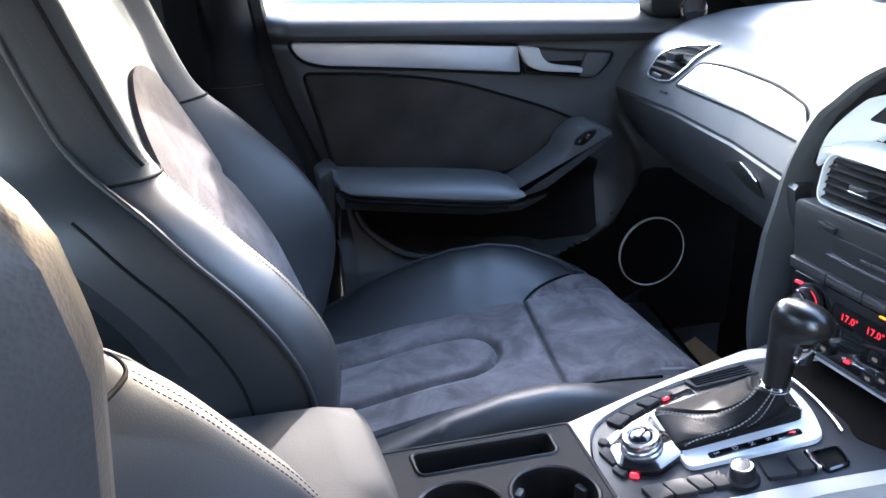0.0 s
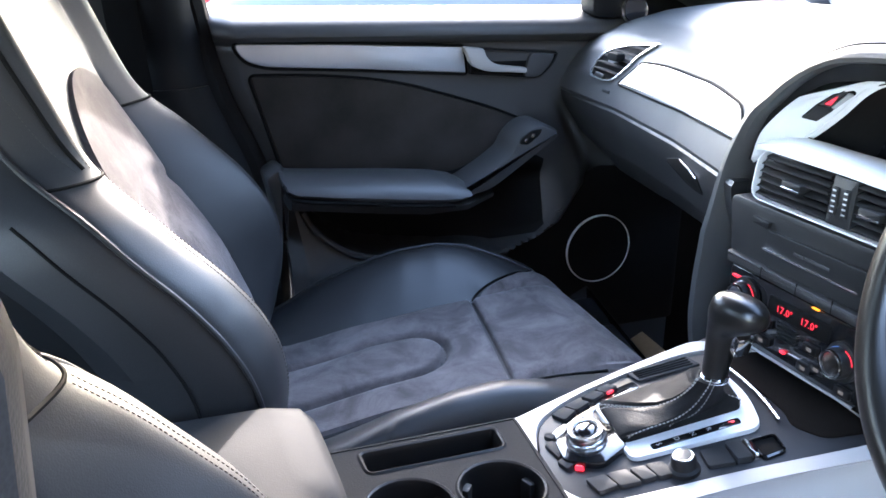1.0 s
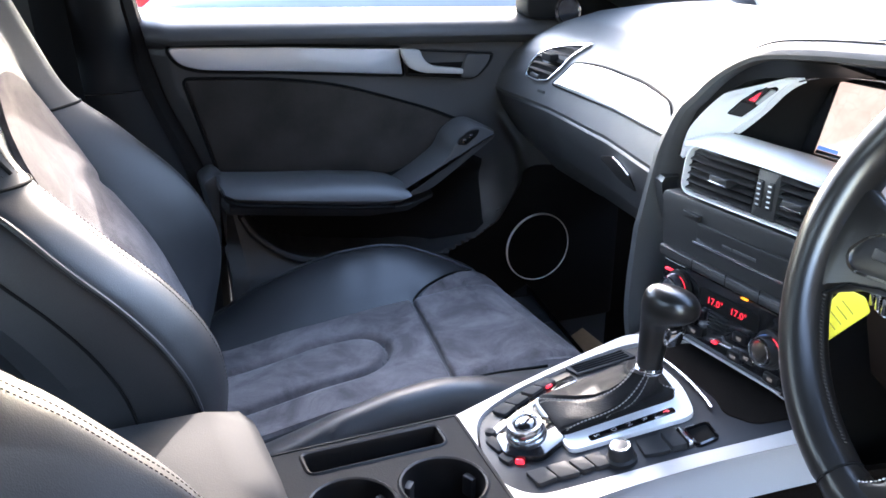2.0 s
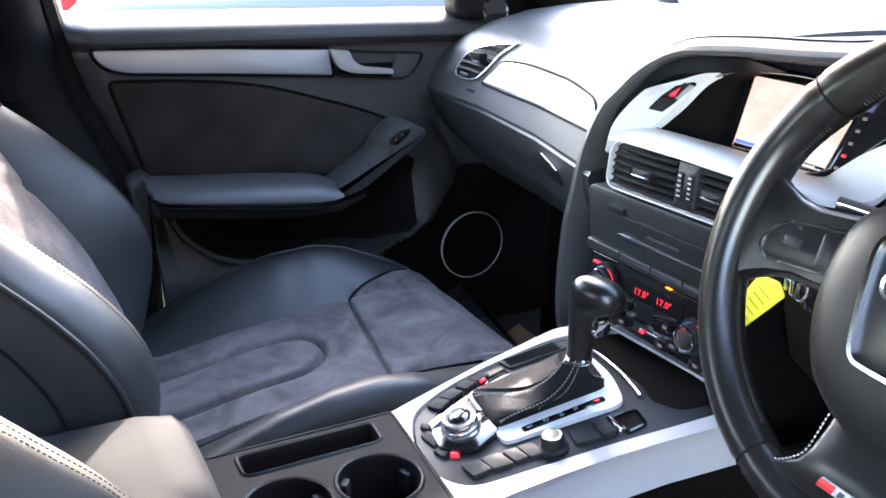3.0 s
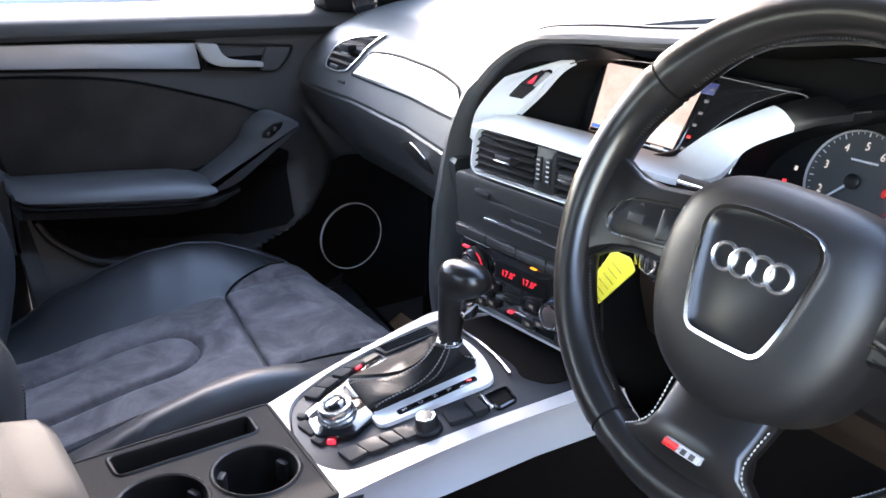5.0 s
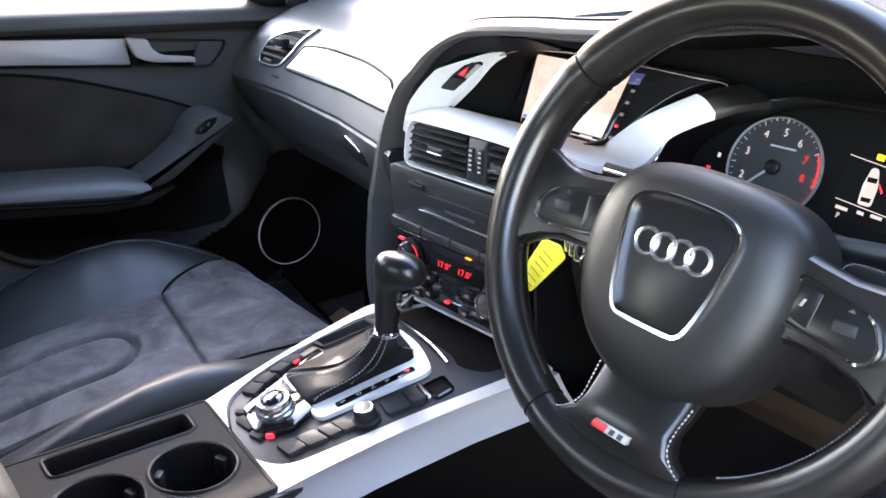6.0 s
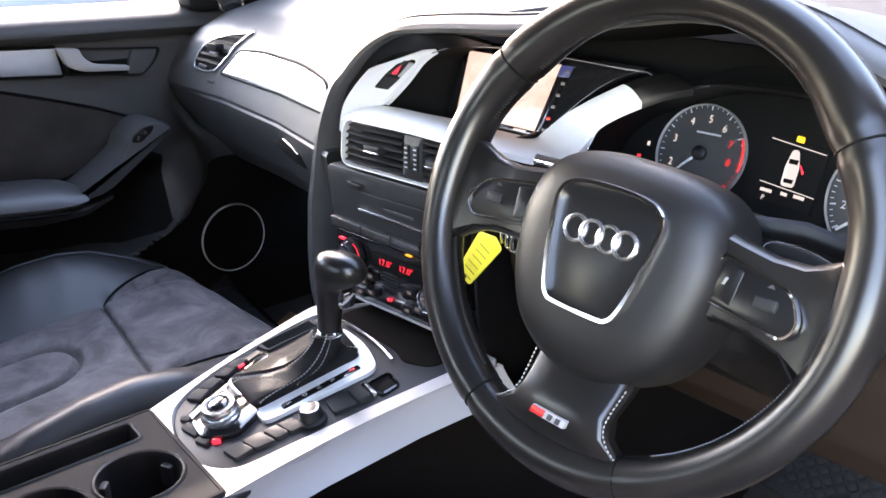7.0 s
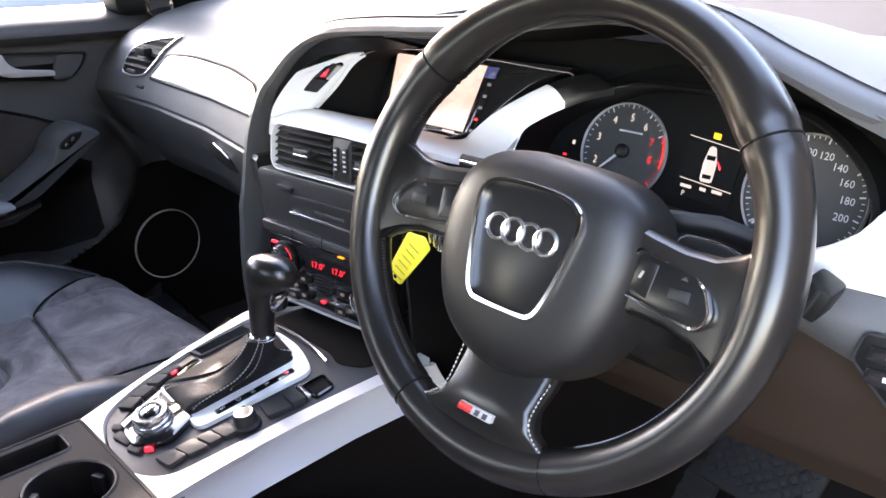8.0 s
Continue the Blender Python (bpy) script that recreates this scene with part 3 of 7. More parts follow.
insert = rpoly([(-0.329, 0.909), (-0.229, 0.904), (-0.150, 0.895), (-0.087, 0.883), (-0.011, 0.859), (0.058, 0.836), (0.109, 0.814), (0.130, 0.801), (0.095, 0.776), (0.020, 0.747), (-0.010, 0.736), (-0.054, 0.741), (-0.19, 0.755), (-0.288, 0.764)],
               [0.010, 0.04, 0.04, 0.04, 0.04, 0.04, 0.02, 0.006, 0.02, 0.02, 0.01, 0.02, 0.05, 0.008], 5)
part("suede_insert", plate(insert, -0.006, 0.003, on_door, 0.004), DOOR_SUEDE, door, "black suede insert")
part("insert_seam", moulding(inset(insert, -0.004), bead(0.004, 0.003), on_door), SEAM, door)

# armrest: a thin long pad with a pointed end, then the flat pull rising forwards
rings = []
for x, zt, zl, out in ((-0.302, 0.772, 0.764, 0.080), (-0.298, 0.772, 0.754, 0.094), (-0.285, 0.770, 0.747, 0.100), (-0.224, 0.764, 0.737, 0.101), (-0.138, 0.757, 0.725, 0.101), (-0.060, 0.748, 0.715, 0.100), (-0.030, 0.741, 0.716, 0.100), (-0.012, 0.732, 0.722, 0.099)):
    zm = (zt + zl) / 2
    rings.append([on_door(x, z, c * out) for c, z in ((0.0, zt - 0.004), (0.25, zt + 0.003), (0.60, zt + 0.004), (0.85, zt - 0.003), (0.97, zm), (1.0, zm - 0.3 * (zt - zl)), (0.96, zl), (0.80, zl - 0.003), (0.0, zl - 0.003))])
bm = bmesh.new()
skin(bm, rings)
arm = part("armrest", bm, DOOR_SKIN, door, "padded black leather armrest")
part("armrest_crease", tube(ease([on_door(x, z, c) for x, z, c in ((-0.300, 0.762, 0.080), (-0.285, 0.743, 0.097), (-0.20, 0.730, 0.098), (-0.10, 0.716, 0.098), (-0.04, 0.710, 0.096))], 6), 0.0030, 8), SEAM, arm)
rings = []
for x, zt, h, out in ((-0.300, 0.742, 0.02, 0.04), (-0.29, 0.740, 0.03, 0.080), (-0.18, 0.726, 0.030, 0.086), (-0.08, 0.712, 0.028, 0.086), (-0.01, 0.708, 0.024, 0.078), (0.04, 0.715, 0.016, 0.06)):
    rings.append([on_door(x, zt + dz * h, c * out) for c, dz in ((0.0, 0), (0.9, 0), (1.0, -0.2), (0.96, -0.6), (0.7, -0.8), (0.0, -0.4))])
bm = bmesh.new()
skin(bm, rings)
part("armrest_shelf", bm, PLASTIC, door)
pull = rpoly([(-0.030, 0.726), (0.004, 0.744), (0.034, 0.762), (0.060, 0.781), (0.068, 0.801), (0.088, 0.819), (0.112, 0.825), (0.140, 0.812), (0.142, 0.801), (0.085, 0.761), (0.027, 0.722), (-0.012, 0.716)],
             [0.006, 0.02, 0.02, 0.012, 0.012, 0.012, 0.015, 0.010, 0.010, 0.04, 0.03, 0.01], 5)
pl = part("pull_handle", plate(pull, 0.012, 0.084, on_door, 0.010), DOOR_SKIN, door, "flat door pull rising from the armrest")
sw = part("window_switch", plate(rpoly([(0.071, 0.795), (0.074, 0.804), (0.092, 0.816), (0.110, 0.818), (0.106, 0.808), (0.086, 0.793)], 0.004), 0.080, 0.0848, on_door, 0.001), HARD, pl, "black window switch")
for x, z in ((0.083, 0.801), (0.094, 0.808)):
    part("switch_rocker", plate(rpoly([(x - 0.004, z - 0.003), (x - 0.002, z + 0.003), (x + 0.003, z + 0.003), (x + 0.002, z - 0.003)], 0.001), 0.084, 0.0862, on_door, 0.0006), CHROME, sw)
# end cap behind the pad that catches the sun
part("armrest_cap", plate(rpoly([(-0.322, 0.766), (-0.298, 0.781), (-0.283, 0.764), (-0.288, 0.72), (-0.293, 0.66), (-0.302, 0.66), (-0.307, 0.69), (-0.314, 0.73)], 0.008), -0.01, 0.05, on_door, 0.008), DOOR_SKIN, door)
# door pocket lip
lip = ease([on_door(x, bin_low(x), door_relief(x, bin_low(x) - 0.012) + 0.002) for x in (-0.262, -0.245, -0.205, -0.168, -0.112, -0.02, 0.072, 0.138, 0.180)], 8)


# sheet over the pocket, black to stand for the shade inside
def bin_shade_sheet(u, v):
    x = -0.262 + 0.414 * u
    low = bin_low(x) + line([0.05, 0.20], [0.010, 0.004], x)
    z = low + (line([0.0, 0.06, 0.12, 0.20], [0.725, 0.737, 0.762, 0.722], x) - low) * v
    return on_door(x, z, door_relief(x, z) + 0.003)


part("bin_shade_sheet", sheet(bin_shade_sheet, 60, 20, (0, 0.002, 0)), BIN_SHADE, door, "door bin, black for the shade in it")
part("bin_lip", tube(lip, [0.0055 - 0.004 * max(0, i / (len(lip) - 1) - 0.6) / 0.4 for i in range(len(lip))], 8), DOOR_SKIN, door)
# speaker
spk = Matrix.Translation((0.273, 0.700, 0.566)) @ Matrix.Rotation(radians(90), 4, "X")
sp = part("speaker", turned([(0.062, -0.01), (0.062, 0.003), (0.03, 0.006), (0.002, 0.007)], 40), HARD, door, "black speaker grille", at=spk)
# ring in the lightened silver, as little light reaches it
part("chrome_ring", turned([(0.0618, 0.0), (0.0620, 0.004), (0.0630, 0.0055), (0.0640, 0.004), (0.0642, 0.0)], 56), LIT_SILVER, sp, "thin bright ring", at=spk)
# mirror triangle with a tweeter
tri = rpoly([(0.225, 0.975), (0.235, 1.13), (0.30, 1.10), (0.44, 1.02), (0.44, 0.965)], 0.02)
t1 = part("mirror_triangle", plate(tri, -0.03, 0.012, on_door, 0.006), HARD, door)
tw = Matrix.Translation((0.300, 0.684, 0.986)) @ Matrix.Rotation(radians(80), 4, "X")
# frame out of view, placed low to keep sun off the driver's bolster
part("window_frame", tube(ease([(0.26, 0.660, 1.075), (0.12, 0.640, 1.150), (-0.02, 0.622, 1.200), (-0.14, 0.612, 1.238), (-0.30, 0.606, 1.252), (-0.46, 0.606, 1.252)], 6), 0.036, 10, squash=0.5, up=(0, 1, 0)), HARD, door, "unseen window frame, set low to block the sun")
part("tweeter", turned([(0.021, -0.01), (0.021, 0.003), (0.0, 0.006)][:2] + [(0.001, 0.004)], 28), GLOSS, t1, at=tw)
part("tweeter_ring", turned([(0.0205, 0.0), (0.0205, 0.005), (0.0225, 0.006), (0.025, 0.003), (0.025, -0.002)], 36), CHROME, t1, "bright tweeter ring", at=tw)
glass = part("window_1", sheet(lambda u, v: Vector((-0.42 + 0.86 * u - 0.1 * v, 0.742 - 0.14 * v, 0.97 + 0.36 * v)), 4, 4), PANE)
glass.visible_shadow = False
tagged(glass, "clear passenger window glass", "window", kind="structure")

# ---------------------------------------------------------------- seats
# seat profile, in the seat's own frame: x forward, y across from its middle, z up
Z_BACK = [0.50, 0.56, 0.60, 0.66, 0.70, 0.74, 0.78, 0.82, 0.86, 0.885, 0.905, 0.92, 0.935, 0.96, 1.02, 1.10, 1.18, 1.25, 1.29, 1.305]
MID_X = [-0.385, -0.384, -0.385, -0.398, -0.414, -0.430, -0.452, -0.478, -0.500, -0.512, -0.524, -0.531, -0.538, -0.549, -0.575, -0.606, -0.632, -0.650, -0.662, -0.675]
RIDGE_X = [-0.400, -0.385, -0.370, -0.355, -0.350, -0.356, -0.375, -0.405, -0.445, -0.468, -0.490, -0.506, -0.518, -0.530, -0.554, -0.585, -0.612, -0.634, -0.655, -0.673]
RIDGE_Y = [0.170, 0.185, 0.190, 0.195, 0.195, 0.195, 0.195, 0.195, 0.192, 0.188, 0.183, 0.177, 0.171, 0.167, 0.164, 0.158, 0.150, 0.138, 0.110, 0.060]
PIPE_X = [-0.440, -0.420, -0.400, -0.378, -0.376, -0.388, -0.410, -0.440, -0.478, -0.500, -0.520, -0.545, -0.566, -0.585, -0.610, -0.640, -0.665, -0.682, -0.690, -0.692]
PIPE_Y = [0.215, 0.232, 0.238, 0.242, 0.244, 0.245, 0.245, 0.245, 0.243, 0.238, 0.230, 0.214, 0.199, 0.191, 0.184, 0.176, 0.166, 0.152, 0.122, 0.066]
LEAN_OUT = Vector((0.887, 0, 0.461))


def soft_line(xs, ys, v):
    """As line(), with its corners rounded."""
    return sum(line(xs, ys, v + d) * w for d, w in ((-0.018, 1), (-0.012, 2), (-0.006, 3), (0, 4), (0.006, 3), (0.012, 2), (0.018, 1))) / 16


def half_front(z):
    """One half of the backrest's front at a height, from the middle to the piping: (across, forward) pairs."""
    mx, rx, ry, px, py = (soft_line(Z_BACK, q, z) for q in (MID_X, RIDGE_X, RIDGE_Y, PIPE_X, PIPE_Y))
    w, g = min(0.118, ry - 0.030), line([0.93, 1.0], [1, 0.0], z)
    rise = rx - mx
    pts = [(0, mx + 0.005), (w * 0.5, mx + 0.004), (w * 0.90, mx), (w, mx - 0.007 * g), (w + 0.008, mx + 0.06 * rise), ((w + ry) / 2, mx + 0.58 * rise), (ry - 0.013, rx - 0.05 * rise - 0.001),
           (ry, rx), (ry + 0.45 * (py - ry), rx - 0.20 * (rx - px)), (ry + 0.85 * (py - ry), rx - 0.66 * (rx - px)), (py, px)]
    return [(p.x, p.y) for p in ease([(a, b, 0) for a, b in pts], 5)]


def front_at(z, y, row=None):
    """A point of the backrest's front at a height and a way across."""
    row = row or half_front(z)
    a = abs(y)
    x = line([p[0] for p in row], [p[1] for p in row], a)
    if a < 0.118:
        x -= 0.005 * bump_at(z, 0.862 - 2.6 * a * a, 0.009) * (1 if z < 0.95 else 0)
    return Vector((x, y, z))


def cushion_top(x, y):
    a = abs(y)
    xe = x + 0.17 * y * max(0, min(1, (x + 0.10) / 0.15))
    z = line([-0.42, -0.35, -0.24, -0.10, 0.02, 0.055, 0.080, 0.097, 0.108, 0.114], [0.572, 0.573, 0.590, 0.604, 0.612, 0.609, 0.600, 0.585, 0.560, 0.53], xe)
    bol = line([-0.42, -0.37, -0.315, -0.235, -0.177, -0.12, -0.07, -0.02, 0.02, 0.05], [0.004, 0.014, 0.036, 0.053, 0.060, 0.057, 0.044, 0.024, 0.006, 0.0], x)
    if a > 0.128:
        q = (a - 0.128) / 0.122
        z += bol * math.sin(math.pi / 2 * q / 0.72) ** 1.15 if q < 0.72 else bol * (1 - ((q - 0.72) / 0.28) ** 2.2) - 0.06 * ((q - 0.72) / 0.28) ** 2.5
    z -= 0.007 * bump_at(a, 0.128, 0.006)
    if a < 0.150:
        z -= 0.008 * bump_at(x, -0.080, 0.0035)
    # the pressed U of the seat's middle
    dx, dy = max(0, x + 0.195), a
    d = math.hypot(dx, dy) if x > -0.195 else a
    if x < -0.10 and x > -0.36:
        z -= 0.013 * bump_at(d, 0.052, 0.0055)
        z += 0.004 * math.exp(-(d / 0.045) ** 4)
    z += 0.0025 * noise.noise(Vector((x * 14, y * 14, 3.1)))
    return Vector((x, y, z))


def sports_seat(label, M, fill=None):
    def face(z, y, row=None):
        p = front_at(z, y, row)
        if fill:
            p.x = max(p.x, fill(y, z))
        return p

    top = thing("sports_seat", label, "car seat", M @ Vector((-0.15, 0, 0.30)), group="front seats")
    # backrest shell: leather all round, with the suede middle laid on it
    rings = []
    for i in range(132):
        z = 0.50 + (1.305 - 0.50) * i / 131
        row = half_front(z)
        py, px = row[-1]
        half = [face(z, p[0], row) for p in row]
        other = [face(z, -p[0], row) for p in row]
        rear = [(py + 0.004, px - 0.010), (py + 0.005, px - 0.045), (py + 0.001, px - 0.095), (py - 0.025, px - 0.130), (py * 0.5, px - 0.145), (0, px - 0.150)]
        ring = other[::-1] + half[1:]
        ring += [Vector((x, y, z)) for y, x in rear] + [Vector((x, -y, z)) for y, x in rear[-2::-1]]
        rings.append(ring)
    bm = bmesh.new()
    skin(bm, rings)
    back = part("backrest", bm, LEATHER, top, "black leather backrest with deep side bolsters", at=M)

    def mid(u, v):
        z = 0.575 + (0.985 - 0.575) * (1 - (1 - u) ** 1.8)
        half = 0.116 * max(0.0008, 1 - (max(0, z - 0.85) / 0.1352) ** 2.4) ** 0.5
        return face(z, (-1 + 2 * v) * half) + LEAN_OUT * (0.0050 if 0.02 < v < 0.98 and u < 0.99 else -0.003)
    part("back_insert", sheet(mid, 110, 56, -LEAN_OUT * 0.003), SUEDE, top, "grey suede back insert", at=M)

    def along(z0, z1, n, f):
        return [f(z) for z in np.linspace(z0, z1, n)]

    for s in (-1, 1):
        def on_ridge(d, lift):
            return lambda z: face(z, s * (soft_line(Z_BACK, RIDGE_Y, z) + d)) + LEAN_OUT * lift

        def on_pipe(z):
            y, x = half_front(z)[-1]
            return Vector((x + 0.001, s * (y + 0.002), z))
        part("piping", tube(along(0.55, 1.19, 70, on_pipe), 0.0026, 8), LEATHER, back, at=M)
        part("shoulder_seam", tube(along(0.930, 1.17, 40, on_ridge(0.010, 0.0)), 0.0022, 6), SEAM, back, at=M)
        for z0, z1, d in ((0.60, 0.918, -0.0045), (0.60, 0.918, 0.0045), (0.930, 1.17, 0.004), (0.930, 1.17, 0.016)):
            part("stitching", stitches(along(z0, z1, 60, on_ridge(d, 0.0002)), 0.0042, 0.0026, 0.0004, LEAN_OUT * 0.0002), DARK_THREAD, back, "dark twin stitching", at=M)
        ry, py = soft_line(Z_BACK, RIDGE_Y, 0.921), soft_line(Z_BACK, PIPE_Y, 0.921)
        step = [face(0.921, s * y) + LEAN_OUT * 0.0002 for y in np.linspace(0.122, py, 20)]
        part("bolster_seam", tube(step, 0.0018, 6), SEAM, back, at=M)
        side = [Vector((soft_line(Z_BACK, PIPE_X, z) - 0.052 - 0.02 * (0.9 - z), s * (soft_line(Z_BACK, PIPE_Y, z) + 0.0052), z)) for z in np.linspace(0.60, 0.90, 24)]
        part("flank_seam", tube(side, 0.0016, 6), SEAM, back, at=M)
    # cushion
    rings = []
    for i in range(72):
        x = -0.42 + 0.58 * i / 71
        ring = []
        for k in range(61):
            ring.append(cushion_top(x, -0.25 + 0.5 * k / 60))
        zb = 0.43 if x < 0.04 else 0.43 + 0.06 * (x - 0.04) / 0.12
        ring += [Vector((x, 0.247, zb + 0.05)), Vector((x, 0.235, zb)), Vector((x, 0, zb)), Vector((x, -0.235, zb)), Vector((x, -0.247, zb + 0.05))]
        rings.append(ring)
    bm = bmesh.new()
    skin(bm, rings)
    cush = part("cushion", bm, LEATHER, top, "black leather seat cushion", at=M)

    def seat_mid(u, v):
        x = -0.40 + 0.3185 * u
        return cushion_top(x, -0.123 + 0.246 * v) + Vector((0, 0, 0.0035 if 0.015 < v < 0.985 and u < 0.995 else -0.002))

    def thigh(u, v):
        h0, h1 = line([0, 0.3, 0.7, 1.0], [0.128, 0.140, 0.148, 0.140], u), line([0, 0.3, 0.7, 1.0], [0.128, 0.150, 0.178, 0.172], u)
        y = -h0 + (h0 + h1) * v
        x = -0.0785 + (0.1885 - 0.17 * y) * u
        return cushion_top(x, y) + Vector((0.002 * u, 0, 0.0038 if 0.02 < v < 0.98 and u > 0.008 else -0.002))
    part("seat_insert", sheet(seat_mid, 140, 90, (0, 0, -0.003)), SUEDE, top, "grey suede seat insert with a pressed loop", at=M)
    part("thigh_insert", sheet(thigh, 90, 44, (0, 0, -0.003)), SUEDE, top, "grey suede thigh support", at=M)
    for s in (-1, 1):
        edge = [cushion_top(x, s * 0.1265) + Vector((0, 0, 0.0030)) for x in np.linspace(-0.40, -0.082, 50)]
        part("insert_seam", tube(edge, 0.0022, 6), SEAM, cush, at=M)
        edge = [cushion_top(x, s * (0.1265 + line([-0.08, -0.022, 0.04], [0.002, 0.015 if s < 0 else 0.026, 0.022 if s < 0 else 0.050], x))) + Vector((0, 0, 0.0012)) for x in np.linspace(-0.078, 0.04, 30)]
        part("thigh_seam", tube(edge, 0.0020, 6), SEAM, cush, at=M)
    for s in (1,):
        pts = [cushion_top(x, s * (0.222 - 0.035 * max(0, x + 0.08) / 0.1)) for x in np.linspace(-0.38, 0.035, 60)]
        part("piping", tube([p + Vector((0, 0, 0.0014)) for p in pts], 0.0022, 6), LEATHER, cush, at=M)
        part("stitching", stitches([p + Vector((0, -s * 0.006, 0)) for p in pts], 0.0055, 0.0036, 0.0007, (0, 0, 0.001)), DARK_THREAD, cush, "dark twin stitching", at=M)
    part("side_cover", brick((-0.45, -0.255, 0.36), (0.02, 0.255, 0.47), 0.02), HARD, top, "black plastic seat base cover", at=M)
    for s in (-1, 1):
        part("seat_rail", brick((-0.45, s * 0.20 - 0.02, 0.301), (0.10, s * 0.20 + 0.02, 0.365), 0.005), HARD, top, at=M)
    return top


sports_seat("black leather and grey suede passenger sports seat", Matrix(((1, 0.17, 0, 0), (0, 1, 0, 0.36), (0, 0, 1, 0), (0, 0, 0, 1))))


def near_wing(y, z):
    """The driver's outer shoulder wing, standing well forward of the seat's back."""
    lead = line([0.50, 0.82, 0.90, 0.96, 1.05, 1.085, 1.105, 1.125, 1.15, 1.20, 1.305], [-0.9, -0.62, -0.522, -0.508, -0.499, -0.501, -0.508, -0.526, -0.56, -0.60, -0.70], z)
    return lead - 1.2 * max(0, -0.110 - y) - 60 * max(0, -0.110 - y) ** 2 - 1.6 * max(0, y + 0.095)


sports_seat("black leather and grey suede driver sports seat", Matrix(((1, 0.0, 0.108, -0.151), (0, 1.12, 0, -0.390), (0, 0, 1, 0.0), (0, 0, 0, 1))), fill=near_wing)

# ---------------------------------------------------------------- centre console
console = thing("centre_console", "black centre console with silver frame, selector plate and control keys", "console", (-0.1, 0, 0.4))
deck_z = 0.652


def deck(x, y, c):
    return Vector((x, y, deck_z + c))


# deck of the rear part with a long slot and two cup wells through it
def rear_deck():
    bm = bmesh.new()
    outer = rpoly([(-0.372, -0.088), (-0.178, -0.088), (-0.172, 0.0), (-0.165, 0.092), (-0.372, 0.092)], 0.006, 3)
    wells = [rpoly([(-0.335, 0.045), (-0.196, 0.045), (-0.193, 0.080), (-0.335, 0.080)], 0.008, 4)]
    wells += [[Vector((cx + 0.040 * math.cos(a), -0.014 + 0.040 * math.sin(a))) for a in (2 * math.pi * q / 28 for q in range(28))] for cx in (-0.225, -0.313)]
    edges = []
    for o in [outer] + wells:
        vs = [bm.verts.new(deck(p[0], p[1], 0)) for p in o]
        edges += [bm.edges.new((vs[i], vs[(i + 1) % len(vs)])) for i in range(len(vs))]
    bmesh.ops.triangle_fill(bm, use_beauty=True, edges=edges)
    for f in [f for f in bm.faces if any(_inside(f.calc_center_median(), w) for w in wells)]:
        bm.faces.remove(f)
    return bm, outer, wells


def _inside(p, outline):
    hit, k = False, len(outline)
    for i in range(k):
        a, b = outline[i], outline[(i + 1) % k]
        if (a[1] > p.y) != (b[1] > p.y) and p.x < (b[0] - a[0]) * (p.y - a[1]) / (b[1] - a[1]) + a[0]:
            hit = not hit
    return hit


bm, outer, wells = rear_deck()
part("rear_deck", bm, RUBBER, console)
part("deck_rim", moulding(outer, [(0, -0.12), (-0.003, -0.003), (0.0, 0.0005), (0.003, 0.001), (0.003, -0.12)], deck), RUBBER, console)
for w, depth, name in ((wells[0], 0.110, "slot"), (wells[1], 0.065, "cup_well"), (wells[2], 0.065, "cup_well")):
    bm = bmesh.new()
    o2 = inset(w, 0.003)
    rings = [[deck(p[0], p[1], c) for p in o] for o, c in ((inset(w, -0.003), 0.0005), (inset(w, -0.001), 0.002), (inset(w, 0.001), 0.001), (o2, -0.004), (inset(w, 0.006), -depth))]
    rows = skin(bm, rings, cap=False)
    bm.faces.new(rows[-1])
    well = part(name, bm, HARD, console, "deep black %s" % name.replace("_", " "))
    if name == "cup_well":
        c = sum((Vector((p[0], p[1], 0)) for p in w), Vector()) / len(w)
        for a in (20, 140, 260):
            q = c + Vector((math.cos(radians(a)), math.sin(radians(a)), 0)) * 0.036
            part("grip_tab", brick((-0.006, -0.007, -0.03), (0.006, 0.007, -0.008), 0.003, at=Matrix.Translation((q.x, q.y, deck_z)) @ Matrix.Rotation(radians(a), 4, "Z")), KEYCAP, well, "small spring grip tab")
for s in (0.094, -0.090):
    part("side_wall", brick((-0.80, s - 0.006, 0.34), (-0.15, s + 0.006, 0.648), 0.004), PLASTIC, console)

# silver frame: a wide band round the control panel that runs down the driver's side
silver_out = rpoly([(-0.181, 0.089), (-0.186, 0.0), (-0.196, -0.090), (-0.10, -0.100), (0.0, -0.122), (0.06, -0.140), (0.105, -0.156), (0.115, 0.02), (0.062, 0.110), (-0.05, 0.105)], [0.006, 0.03, 0.01, 0.05, 0.05, 0.05, 0.01, 0.02, 0.02, 0.06], 4)
panel_out = rpoly([(-0.148, 0.074), (-0.166, 0.040), (-0.174, 0.005), (-0.175, -0.028), (-0.163, -0.055), (-0.148, -0.068), (-0.10, -0.080), (-0.035, -0.094), (0.03, -0.112), (0.07, -0.123), (0.100, -0.130), (0.108, 0.05), (0.05, 0.092), (-0.03, 0.097), (-0.10, 0.092)], [0.02, 0.02, 0.02, 0.02, 0.02, 0.02, 0.03, 0.05, 0.05, 0.04, 0.01, 0.02, 0.03, 0.05, 0.03], 3)


